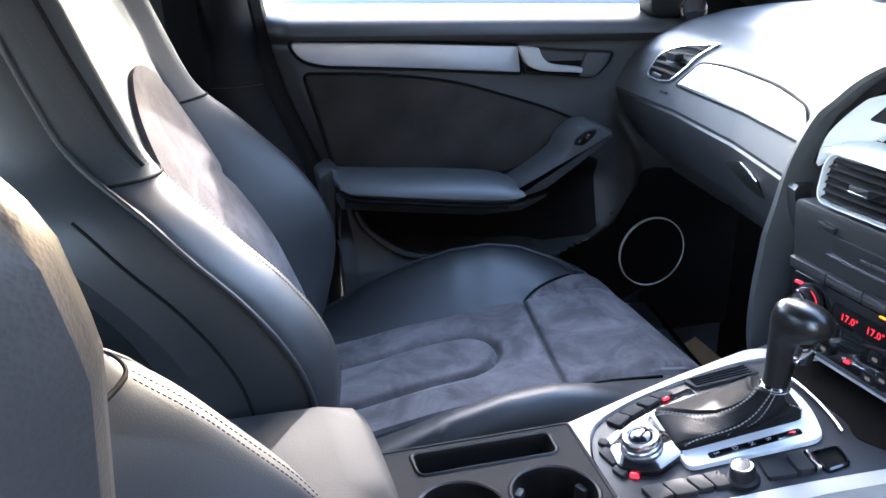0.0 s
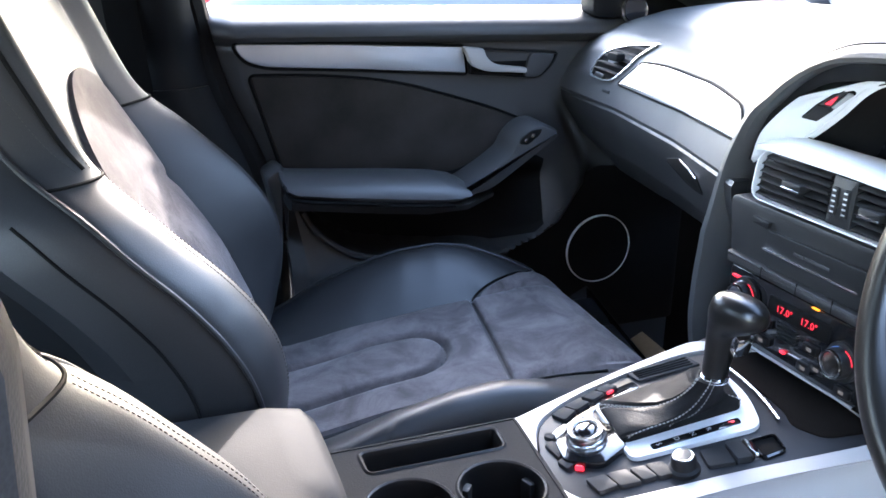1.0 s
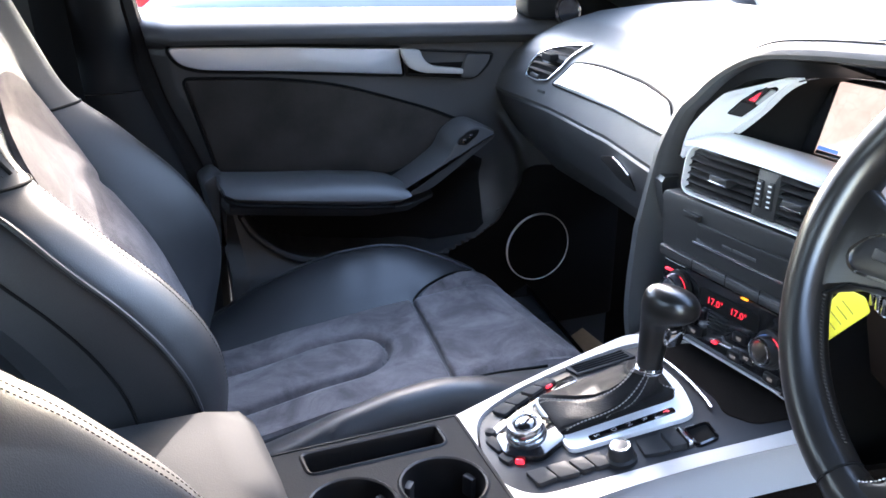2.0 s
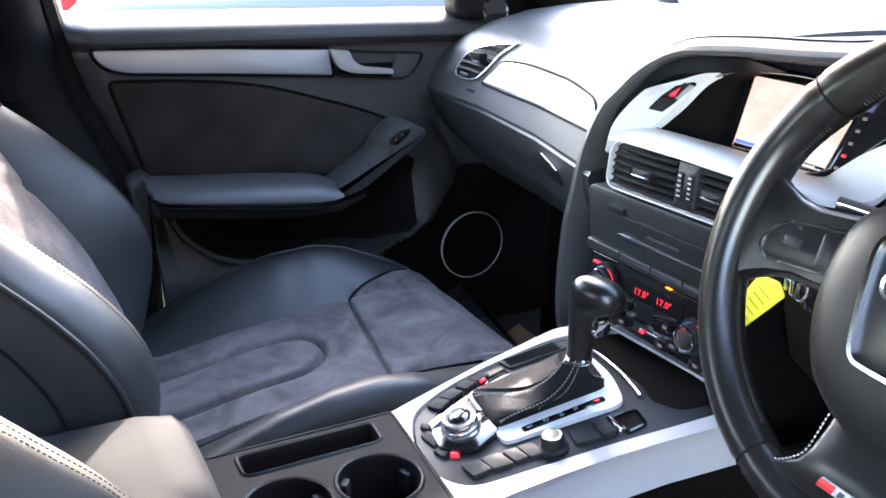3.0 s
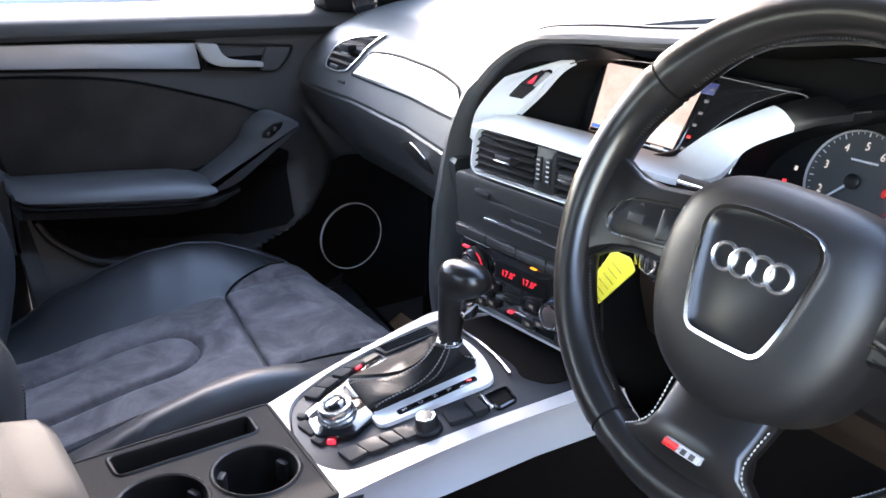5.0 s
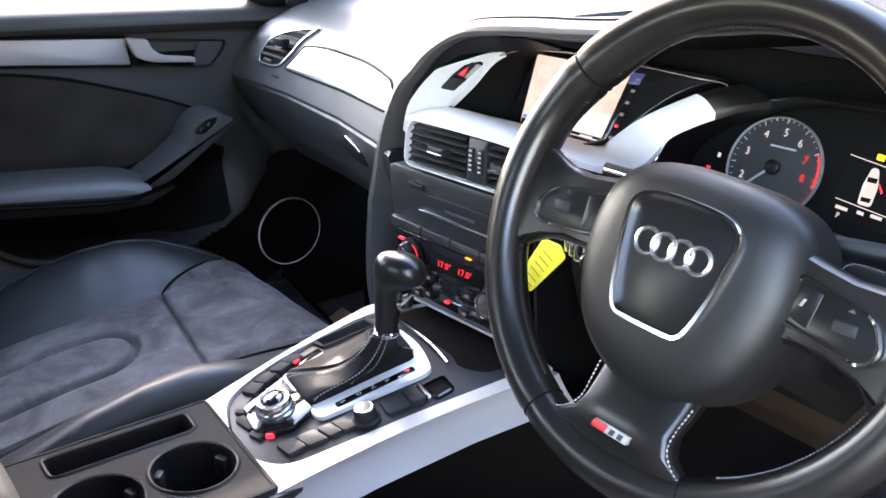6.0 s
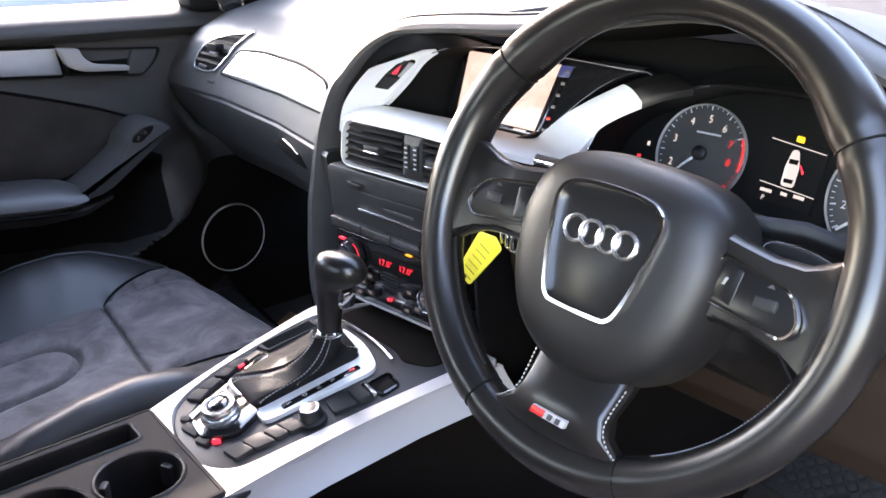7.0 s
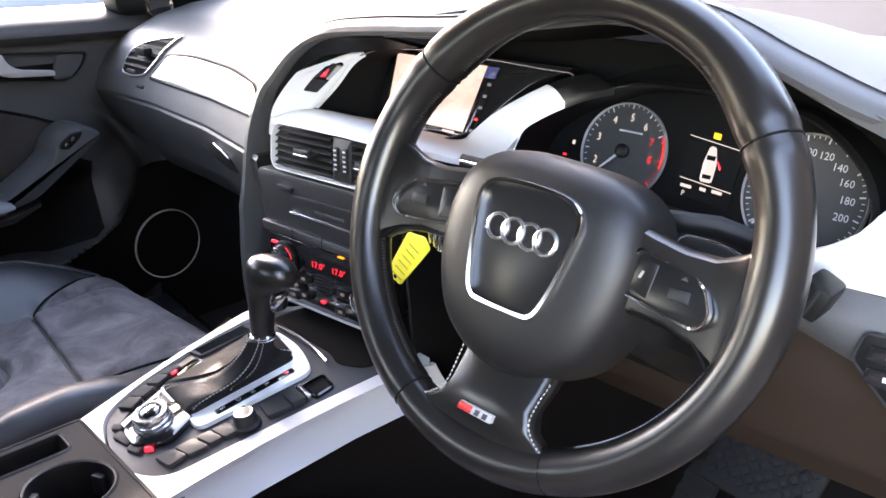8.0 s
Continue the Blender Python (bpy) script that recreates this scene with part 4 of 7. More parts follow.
def band(bm, outer, inner, lo, hi, to):
    """A flat ring between two outlines, found by even steps round each."""
    def steps(o, n, c0):
        P = [Vector(p[:2]) for p in o]
        out = []
        for q in range(n):
            a = -math.pi + 2 * math.pi * q / n
            d = Vector((math.cos(a), math.sin(a)))
            best = None
            for i in range(len(P)):
                p, r = P[i] - c0, P[(i + 1) % len(P)] - P[i]
                den = d.x * r.y - d.y * r.x
                if abs(den) < 1e-12:
                    continue
                t = (p.x * r.y - p.y * r.x) / den
                s = (p.x * d.y - p.y * d.x) / den
                if t > 0 and -1e-6 <= s <= 1 + 1e-6 and (best is None or t > best):
                    best = t
            out.append(c0 + d * (best or 0.05))
        return out
    c0 = Vector((-0.04, 0.0))
    O, I = steps(outer, 120, c0), steps(inner, 120, c0)
    rings = [[to(p.x, p.y, c) for p in o] for o, c in ((O, lo), (O, hi - 0.003), ([p * 0.985 + q * 0.015 for p, q in zip(O, I)], hi), ([p * 0.04 + q * 0.96 for p, q in zip(O, I)], hi), (I, hi - 0.002), (I, lo))]
    V = [[bm.verts.new(p) for p in r] for r in rings]
    for a in range(len(V)):
        b = (a + 1) % len(V)
        for i in range(120):
            j = (i + 1) % 120
            bm.faces.new((V[a][i], V[a][j], V[b][j], V[b][i]))
    return bm


part("silver_frame", band(bmesh.new(), silver_out, panel_out, -0.012, 0.0, on_console), SILVER, console, "satin silver frame")
# the silver flank that sweeps forward under the dash on the driver's side
def flank(u, v):
    x = -0.196 + 0.30 * u
    y0 = line([-0.196, -0.10, 0.0, 0.09, 0.17, 0.23], [-0.090, -0.100, -0.122, -0.150, -0.185, -0.215], x)
    drop = line([-0.196, -0.1, 0.0, 0.1, 0.23], [0.032, 0.032, 0.030, 0.028, 0.025], x)
    return on_console(x, y0 - 0.020 * v ** 1.5, -0.002 - drop * v)


part("silver_flank", sheet(flank, 40, 8, (0, 0.006, 0)), SILVER, console, "satin silver side strip")


def lower_side(u, v):
    x = -0.80 + 1.5 * u
    y0 = line([-0.8, -0.2, -0.10, 0.0, 0.09, 0.17, 0.7], [-0.090, -0.104, -0.115, -0.137, -0.165, -0.200, -0.235], x)
    top = 0.685 + 0.2 * max(-0.25, min(0.3, x)) - 0.031
    return Vector((x, y0 + 0.02 * v, top + (0.30 - top) * v))


part("driver_side_panel", sheet(lower_side, 30, 8, (0, 0.008, 0)), CARPET, console)


def lower_left(u, v):
    x = -0.30 + 0.9 * u
    y0 = line([-0.3, 0.0, 0.1, 0.6], [0.097, 0.108, 0.125, 0.15], x)
    top = 0.685 + 0.2 * max(-0.2, min(0.3, x)) - 0.012
    return Vector((x, y0, top + (0.30 - top) * v))


part("passenger_side_panel", sheet(lower_left, 20, 6, (0, -0.008, 0)), PLASTIC, console)
part("control_panel", plate(inset(panel_out, 0.0015), -0.014, -0.003, on_console, 0.001), PANEL_BLACK, console, "black control panel")

# selector plate, open under the boot, with its letters
plate_out = rpoly([(-0.091, 0.0635), (-0.102, -0.032), (0.022, -0.057), (0.042, -0.010), (0.046, 0.040), (0.024, 0.0605)], [0.010, 0.010, 0.014, 0.03, 0.012, 0.01], 4)
boot_hole = rpoly([(-0.088, 0.0600), (-0.097, -0.007), (0.025, -0.023), (0.041, 0.0380), (0.022, 0.0565)], 0.009, 4)
sel = part("selector_plate", plate(plate_out, -0.006, 0.0005, on_console, 0.002), LIT_SILVER, console, "silver selector plate")
part("plate_edge", moulding(plate_out, bead(0.004, 0.0020), on_console), LIT_SILVER, sel)
part("gate_window", plate(rpoly([(-0.077, -0.0215), (-0.078, -0.0305), (0.011, -0.0415), (0.013, -0.0325)], 0.003), 0.0, 0.0012, on_console, 0.0004), GLOSS, sel, "black gate window")
for ch, x, y in (("S", -0.070, -0.0268), ("D", -0.052, -0.0290), ("N", -0.036, -0.0310), ("R", -0.020, -0.0330)):
    lettering(ch, 0.0075, lambda a, b, c: on_console(a, b, c + 0.0012), sel, MARK, "letter", turn=-90, centre=(x, y))
lettering("P", 0.0080, lambda a, b, c: on_console(a, b, c + 0.0012), sel, GLOW_RED, "letter", "lit red letter P", turn=-90, centre=(0.003, -0.0358))

# rotary controller and its keys
hexo = [Vector((-0.122 + 0.036 * math.cos(a), 0.010 + 0.036 * math.sin(a))) for a in (radians(60 * q + 20) for q in range(6))]
part("controller_base", plate(rpoly(hexo, 0.008), -0.004, 0.004, on_console, 0.003), GLOSS, console, "glossy black controller base")


def on_knob(cx, cy):
    return Matrix.Translation(on_console(cx, cy, 0)) @ Matrix.Rotation(math.atan2(-0.2, 1), 4, "Y")


kn = part("controller_knob", turned([(0.0205, 0.003), (0.0205, 0.0055), (0.0190, 0.0068), (0.0190, 0.0085), (0.0197, 0.0096), (0.0190, 0.0107), (0.0178, 0.0115), (0.0178, 0.0160), (0.0165, 0.0178), (0.0140, 0.0184), (0.0130, 0.0176), (0.0122, 0.0160)], 48), SATIN, console, "ribbed chrome rotary knob", at=on_knob(-0.124, 0.013))
part("knob_cap", turned([(0.0124, 0.014), (0.0124, 0.0165), (0.0110, 0.0186), (0.008, 0.0198), (0.004, 0.0202), (0.001, 0.0202)], 32), GLOSS, kn, at=on_knob(-0.124, 0.013))
part("knob_ridge", brick((-0.0060, -0.0014, 0.0195), (0.0060, 0.0014, 0.0212), 0.0006, at=on_knob(-0.124, 0.013) @ Matrix.Rotation(radians(35), 4, "Z")), CHROME, kn)
part("lit_key", plate(rpoly([(-0.1505, -0.0122), (-0.1487, -0.0105), (-0.1425, -0.0163), (-0.1445, -0.0180)], 0.0015), -0.003, 0.0022, on_console, 0.002), GLOW_RED, console, "lit red key")


def key(points, r=0.003, h=0.0014, mat=None, name="key", label=""):
    return part(name, plate(rpoly(points, r), -0.004, h, on_console, 0.0012), mat or KEY_GREY, console, label)


for pts in ([(-0.133, 0.074), (-0.117, 0.080), (-0.108, 0.066), (-0.125, 0.058)], [(-0.116, 0.080), (-0.098, 0.084), (-0.090, 0.071), (-0.107, 0.066)],
            [(-0.094, 0.085), (-0.078, 0.088), (-0.070, 0.076), (-0.086, 0.072)], [(-0.077, 0.088), (-0.059, 0.090), (-0.053, 0.079), (-0.069, 0.076)],
            [(-0.155, 0.046), (-0.149, 0.052), (-0.143, 0.042), (-0.149, 0.036)], [(-0.160, 0.034), (-0.150, 0.036), (-0.145, 0.012), (-0.157, 0.008)], [(-0.161, 0.004), (-0.151, 0.007), (-0.146, -0.006), (-0.157, -0.012)],
            [(-0.150, -0.032), (-0.132, -0.036), (-0.129, -0.056), (-0.148, -0.055)], [(-0.131, -0.036), (-0.112, -0.040), (-0.109, -0.063), (-0.128, -0.058)],
            [(-0.110, -0.041), (-0.096, -0.044), (-0.094, -0.064), (-0.107, -0.062)], [(-0.095, -0.044), (-0.080, -0.047), (-0.077, -0.069), (-0.093, -0.066)]):
    key(pts)
part("lit_lamp", plate(rpoly([(-0.069, 0.0745), (-0.062, 0.0755), (-0.061, 0.0732), (-0.068, 0.0722)], 0.001), 0.000, 0.0026, on_console, 0.0006), GLOW_RED, console, "small lit red mark")
part("gloss_strip", plate(rpoly([(-0.150, 0.046), (-0.126, 0.060), (-0.058, 0.080), (-0.034, 0.082), (-0.034, 0.068), (-0.094, 0.058), (-0.104, 0.036), (-0.150, 0.020)], 0.004), -0.004, -0.0018, on_console, 0.0006), GLOSS, console, "gloss black strip between the keys")
# volume knob
vk = part("volume_knob", turned([(0.0145, -0.003), (0.0145, 0.001), (0.0118, 0.003), (0.0110, 0.0125), (0.0100, 0.0142), (0.0085, 0.0145)], 32), KEYCAP, console, "black volume knob with a chrome cap", at=on_knob(-0.068, -0.066))
part("chrome_cap", turned([(0.0100, 0.0130), (0.0100, 0.0143), (0.0090, 0.0150), (0.0076, 0.0146), (0.0074, 0.0138)], 28), SATIN, vk, at=on_knob(-0.068, -0.066))
part("cap_face", turned([(0.0076, 0.0132), (0.0074, 0.0141), (0.004, 0.0144), (0.001, 0.0144)], 28), KEYCAP, vk, at=on_knob(-0.068, -0.066))
# parking brake keys and the small tray
key([(-0.044, -0.053), (-0.022, -0.059), (-0.026, -0.085), (-0.050, -0.077)], 0.003, 0.0012)
key([(-0.021, -0.059), (-0.007, -0.062), (-0.011, -0.089), (-0.025, -0.085)], 0.003, 0.0040)
part("key_tip", plate(rpoly([(-0.0065, -0.063), (-0.0015, -0.065), (-0.005, -0.090), (-0.010, -0.089)], 0.002), -0.003, 0.0042, on_console, 0.002), CHROME, console, "chrome tip of the parking brake key")
tray = rpoly([(0.000, -0.064), (0.026, -0.068), (0.020, -0.095), (-0.004, -0.094)], 0.005)
part("tray", moulding(tray, [(0, -0.014), (0, 0.0), (0.002, 0.001), (0.003, -0.014)], on_console), GLOSS, console, "small dark tray")
part("tray_floor", plate(inset(tray, 0.002), -0.014, -0.0026, on_console, 0.0003), SEAM, console)
# vent slots on the passenger side
sl = part("slot_block", plate(rpoly([(-0.034, 0.0955), (0.034, 0.0880), (0.038, 0.066), (-0.030, 0.076)], 0.003), -0.006, 0.0002, on_console, 0.001), KEY_GREY, console)
for q in range(4):
    t = q / 3
    a, b = Vector((-0.028, 0.0915 - 0.0115 * t)), Vector((0.031, 0.0840 - 0.0135 * t))
    part("slot", tube([on_console(a.x, a.y, 0.0002), on_console(b.x, b.y, 0.0002)], 0.0013, 6), SEAM, sl)
# bright line ahead of the lever, then a black plate for the shaded recess
part("bright_edge", tube(ease([on_console(0.055, 0.050, 0.0005), on_console(0.054, 0.020, 0.001), on_console(0.051, -0.010, 0.001), on_console(0.046, -0.036, 0.001), on_console(0.041, -0.056, 0.0005)], 6), 0.0017, 8), CHROME, console, "curved chrome edge")
part("recess_shade", plate(rpoly([(0.060, 0.07), (0.055, -0.045), (0.046, -0.066), (0.058, -0.098), (0.103, -0.115), (0.108, 0.05)], 0.01), -0.004, -0.0012, on_console, 0.002), CARPET, console)

# boot and selector lever
lever_top = thing("gear_selector", "black leather gear selector with stitched boot on the console", "gear lever", on_console(-0.02, 0.0, 0))
rings = []
foot, waist = Vector((-0.030, 0.011)), Vector((-0.004, -0.021))
for i, (t, h, k, ang) in enumerate(((0, -0.002, 1.0, 0), (0.02, 0.005, 1.0, 0), (0.10, 0.0085, 0.96, 2), (0.25, 0.0105, 0.82, 5), (0.42, 0.0130, 0.64, 10), (0.58, 0.0175, 0.48, 16), (0.72, 0.0250, 0.36, 22), (0.84, 0.034, 0.285, 26), (0.94, 0.043, 0.24, 28), (1.0, 0.050, 0.225, 30), (1.02, 0.052, 0.15, 30))):
    n = 80
    ring = []
    for q in range(n):
        j = q * len(boot_hole) / n
        a, b = boot_hole[int(j) % len(boot_hole)], boot_hole[(int(j) + 1) % len(boot_hole)]
        p = Vector(a).lerp(Vector(b), j - int(j)) - foot
        if t > 0.3:
            w = min(1, (t - 0.3) / 0.5)
            p = p.lerp(p.normalized() * p.length * 0.9 + p.normalized() * 0.01, w)
        c, s = math.cos(radians(ang)), math.sin(radians(ang))
        p = Vector((p.x * c - p.y * s, p.x * s + p.y * c)) * k
        p *= 1 + (0.07 * math.sin(5 * 2 * math.pi * q / n + 3 * t) + 0.035 * math.sin(11 * 2 * math.pi * q / n + 5 * t)) * math.sin(math.pi * min(1, t))
        q2 = foot.lerp(waist, min(1, t ** 1.2)) + p
        ring.append(on_console(q2.x, q2.y, h + 0.002 * math.sin(7 * q / n * 2 * math.pi) * math.sin(math.pi * min(1, t))))
    rings.append(ring)
bm = bmesh.new()
skin(bm, rings)
boot = part("boot", bm, BOOT_LEATHER, lever_top, "creased black leather boot")
for j in (10, 13, 27, 30, 38):
    pts = ease([r[j] for r in rings[1:]], 5)
    part("stitching", stitches(pts, 0.0040, 0.0028, 0.0008, (-0.0008, -0.0008, 0.0014)), THREAD, boot, "white stitching")
bm = bmesh.new()
rings = []
knob_rows = [(-0.022, 0.732, 0.0132, 0.0126), (-0.023, 0.748, 0.0140, 0.0133), (-0.024, 0.764, 0.0149, 0.0141), (-0.025, 0.778, 0.0160, 0.0150), (-0.0275, 0.786, 0.0190, 0.0168), (-0.0335, 0.793, 0.0260, 0.0192), (-0.0375, 0.801, 0.0310, 0.0212), (-0.0385, 0.810, 0.0312, 0.0208), (-0.038, 0.818, 0.0270, 0.0178), (-0.037, 0.823, 0.0185, 0.0115), (-0.0365, 0.825, 0.0050, 0.0030)]
for c0, r0 in zip(ease([(y, z, 0) for y, z, a, b in knob_rows], 4), ease([(a, b, 0) for y, z, a, b in knob_rows], 4)):
    rings.append([Vector((-0.0130 + 0.35 * (-0.022 - c0.x) + 0.92 * (r0.x * 0.35 * math.cos(t) + r0.y * 0.94 * math.sin(t)), c0.x - 0.92 * (r0.x * 0.94 * math.cos(t) - r0.y * 0.35 * math.sin(t)), c0.y - 0.003 * step(0.74, 0.82, c0.y))) for t in (2 * math.pi * q / 32 for q in range(32))])
skin(bm, rings)
knob = part("knob", bm, WHEEL_LEATHER, lever_top, "smooth black leather knob")
part("collar", turned([(0.0125, -0.004), (0.0138, -0.002), (0.0138, 0.0005), (0.0125, 0.002)], 28), CHROME, lever_top, "chrome collar", at=Matrix.Translation((-0.0130, -0.022, 0.733)))
part("release_button", brick((-0.009, -0.008, -0.012), (0.009, 0.006, 0.010), 0.005, at=Matrix.Translation((-0.006, -0.0430, 0.777)) @ Matrix.Rotation(radians(14), 4, "X")), CHROME, knob, "chrome release button")

# padded armrest over the rear of the console
rings = []
for x, hw, zt in ((-0.376, 0.070, 0.694), (-0.379, 0.078, 0.708), (-0.390, 0.084, 0.718), (-0.42, 0.087, 0.723), (-0.60, 0.087, 0.725), (-0.78, 0.085, 0.722), (-0.80, 0.075, 0.70)):
    rings.append([Vector((x, hw * c + 0.002, zt + dz)) for c, dz in ((-0.98, -0.050), (-1.0, -0.030), (-0.97, -0.012), (-0.88, -0.002), (-0.5, 0.002), (0, 0.003), (0.5, 0.002), (0.88, -0.002), (0.97, -0.012), (1.0, -0.030), (0.98, -0.050))])
bm = bmesh.new()
skin(bm, rings)
arm_lid = part("armrest", bm, ARM_LEATHER, console, "closed grey-black padded leather armrest")
part("box", brick((-0.79, -0.080, 0.45), (-0.382, 0.084, 0.68), 0.008), PLASTIC, arm_lid)

# ---------------------------------------------------------------- dashboard
dash = thing("dashboard", "black soft-touch dashboard with silver trim, vents and hooded screen", "dashboard", (0.3, 0, 0.5))


def face_x(y):
    return line([0.10, 0.12, 0.30, 0.50, 0.66, 0.72], [0.083, 0.088, 0.135, 0.168, 0.176, 0.180], y)


def crease_z(y):
    return line([0.12, 0.66], [0.879, 0.867], y)


def lean(h):
    return line([-0.4, 0.0, 0.035, 0.07, 0.095, 0.115, 0.128, 0.134], [0.0, 0.0, 0.011, 0.030, 0.056, 0.095, 0.15, 0.22], h)


def on_dash(y, z, c):
    h = z - crease_z(y)
    k = 0.35 if h < 0.06 else 0.7
    return Vector((face_x(y) + lean(h) - c * (1 - k * 0.3), y, z + c * k))


TOP_H = [0.0, 0.003, 0.012, 0.024, 0.035, 0.048, 0.06, 0.07, 0.082, 0.095, 0.105, 0.115, 0.123, 0.128, 0.131, 0.134]


def left_top(u, v):
    k = v * 24
    y = 0.72 - (0.72 - line([0, 6, 9, 11, 13], [0.140, 0.124, 0.104, 0.092, 0.085], k)) * u
    if k <= 15:
        i = min(14, int(k))
        h = TOP_H[i] + (TOP_H[i + 1] - TOP_H[i]) * (k - i)
        drop = 0.045 * max(0, (y - 0.585) / 0.135) ** 2 * h / 0.134
        return Vector((face_x(y) + lean(h), y, crease_z(y) + h - drop))
    t = (k - 15) / 9
    drop = 0.045 * max(0, (y - 0.585) / 0.135) ** 2
    return Vector((face_x(y) + 0.22 + (0.62 - 0.35 * (abs(y) / 0.72) ** 2) * t, y, crease_z(y) + 0.134 - drop * (1 - t) - 0.05 * t * t + 0.006 * math.sin(math.pi * t)))


part("left_top", sheet(left_top, 48, 72, (0.01, 0, -0.02)), DASH, dash, "soft dark grey dash skin")


def glove(u, v):
    y = 0.70 - 0.585 * u
    h = line([0, 0.04, 0.15, 0.4, 0.6, 0.8, 1.0], [-0.004, -0.010, -0.035, -0.080, -0.120, -0.165, -0.20], v)
    d = line([0, 0.04, 0.15, 0.4, 0.6, 0.8, 1.0], [0.004, 0.0, 0.006, 0.026, 0.060, 0.13, 0.25], v) + 0.05 * step(0.56, 0.70, y) * v
    return Vector((face_x(y) + d, y, crease_z(y) + h))


# darker than the dash skin above, to stand for the shade below the crease
gb = part("glovebox_door", sheet(glove, 30, 30, (0.02, 0, 0)), PLASTIC, dash, "glovebox lid, darkened for the shade on it")
def on_glove(y, z, c):
    """On the glovebox lid: across, up, towards the seats."""
    return Vector((face_x(y) + line([-0.20, -0.165, -0.120, -0.080, -0.035, -0.010, 0.0], [0.25, 0.13, 0.060, 0.026, 0.006, 0.0, 0.0], z - crease_z(y)) - c, y, z))


# glovebox handle: a flat black plate for the shaded recess, with a bright lip
hn = rpoly([(0.330, 0.841), (0.270, 0.857), (0.218, 0.850), (0.205, 0.828), (0.270, 0.824)], [0.02, 0.02, 0.008, 0.01, 0.03])
gh = part("glovebox_handle", plate(hn, -0.004, 0.0015, on_glove, 0.001), SEAM, gb, "handle recess, its shade drawn as a black plate")
part("handle_lip", tube([on_glove(y, z, 0.002) for y, z in ((0.268, 0.8560), (0.240, 0.8520), (0.218, 0.8470))], 0.0013, 6), SATIN, gh, "bright handle lip")
part("air_vane", tube([Vector((face_x(y) + 0.006, y, crease_z(y) - 0.0035)) for y in np.linspace(0.66, 0.13, 20)], 0.0022, 6), SEAM, dash)
# silver passenger panel
sp_out = rpoly([(0.512, 0.902), (0.475, 0.937), (0.40, 0.945), (0.24, 0.948), (0.165, 0.944), (0.138, 0.926), (0.142, 0.914), (0.30, 0.908)], [0.006, 0.012, 0.05, 0.06, 0.03, 0.01, 0.006, 0.05], 4)
sp_panel = part("silver_panel", plate(sp_out, -0.006, 0.0025, on_dash, 0.002), BRUSHED, dash, "bright brushed aluminium dash panel")
part("panel_edge", moulding(inset(sp_out, -0.0025), bead(0.0025, 0.0025), on_dash), SEAM, sp_panel)
# a small moulded word on the panel and below it, too faint to read
part("moulded_word", plate([(0.485, 0.9135), (0.435, 0.9150), (0.435, 0.9158), (0.485, 0.9143)], 0.0, 0.0034, on_dash, 0.0002), SILVER, sp_panel)
part("moulded_word", plate([(0.552, 0.884), (0.530, 0.8845), (0.530, 0.8885), (0.552, 0.888)], -0.001, 0.0012, on_dash, 0.0002), HARD, dash)
# left air vent, leaf-shaped
lv = rpoly([(0.601, 0.899), (0.605, 0.913), (0.599, 0.929), (0.574, 0.944), (0.533, 0.954), (0.468, 0.963), (0.486, 0.950), (0.501, 0.932), (0.519, 0.913), (0.531, 0.903), (0.562, 0.898)], [0.006, 0.01, 0.012, 0.015, 0.02, 0.003, 0.01, 0.02, 0.015, 0.006, 0.01], 4)
lvent = part("left_vent", plate(inset(lv, 0.003), -0.006, 0.0015, on_dash, 0.001), SEAM, dash, "leaf-shaped air vent with silver rim")
part("vent_rim", moulding(inset(lv, -0.001), bead(0.0036, 0.005, -0.001), on_dash), SATIN, lvent, "silver rim")
for q in range(5):
    z = 0.9125 + 0.0095 * q
    y0 = line([0.90, 0.913, 0.929, 0.944, 0.954, 0.963], [0.601, 0.603, 0.598, 0.574, 0.533, 0.478], z)
    y1 = line([0.90, 0.913, 0.932, 0.950, 0.963], [0.531, 0.520, 0.502, 0.486, 0.470], z)
    part("louvre", tube([on_dash(y0 - 0.003, z, 0.0025), on_dash((y0 + y1) / 2, z + 0.001, 0.0030), on_dash(y1 + 0.003, z + 0.001, 0.0025)], 0.0036, 8, squash=0.35, up=(1, 0, 0.3)), VENT_BLACK, lvent)
part("vent_tab", brick((-0.013, -0.014, -0.006), (0.002, 0.014, 0.006), 0.003, at=Matrix.Translation(on_dash(0.540, 0.934, 0.005))), VENT_BLACK, lvent, "silver-edged vent tab")
part("vent_wheel", plate(rpoly([(0.588, 0.9015), (0.560, 0.9010), (0.560, 0.9070), (0.588, 0.9075)], 0.002), 0, 0.004, on_dash, 0.001), KEYCAP, lvent)
part("demist_slot", plate(rpoly([(0.56, 0), (0.40, 0.028), (0.40, 0.034), (0.56, 0.008)], 0.003), -0.002, 0.0012, lambda y, a, c: Vector((0.355 + a + (0.56 - y) * 0.3, y, 0.9985 + c - 0.045 * max(0, (y - 0.585) / 0.135) ** 2)), 0.0005), SEAM, dash, "dark demister slot")

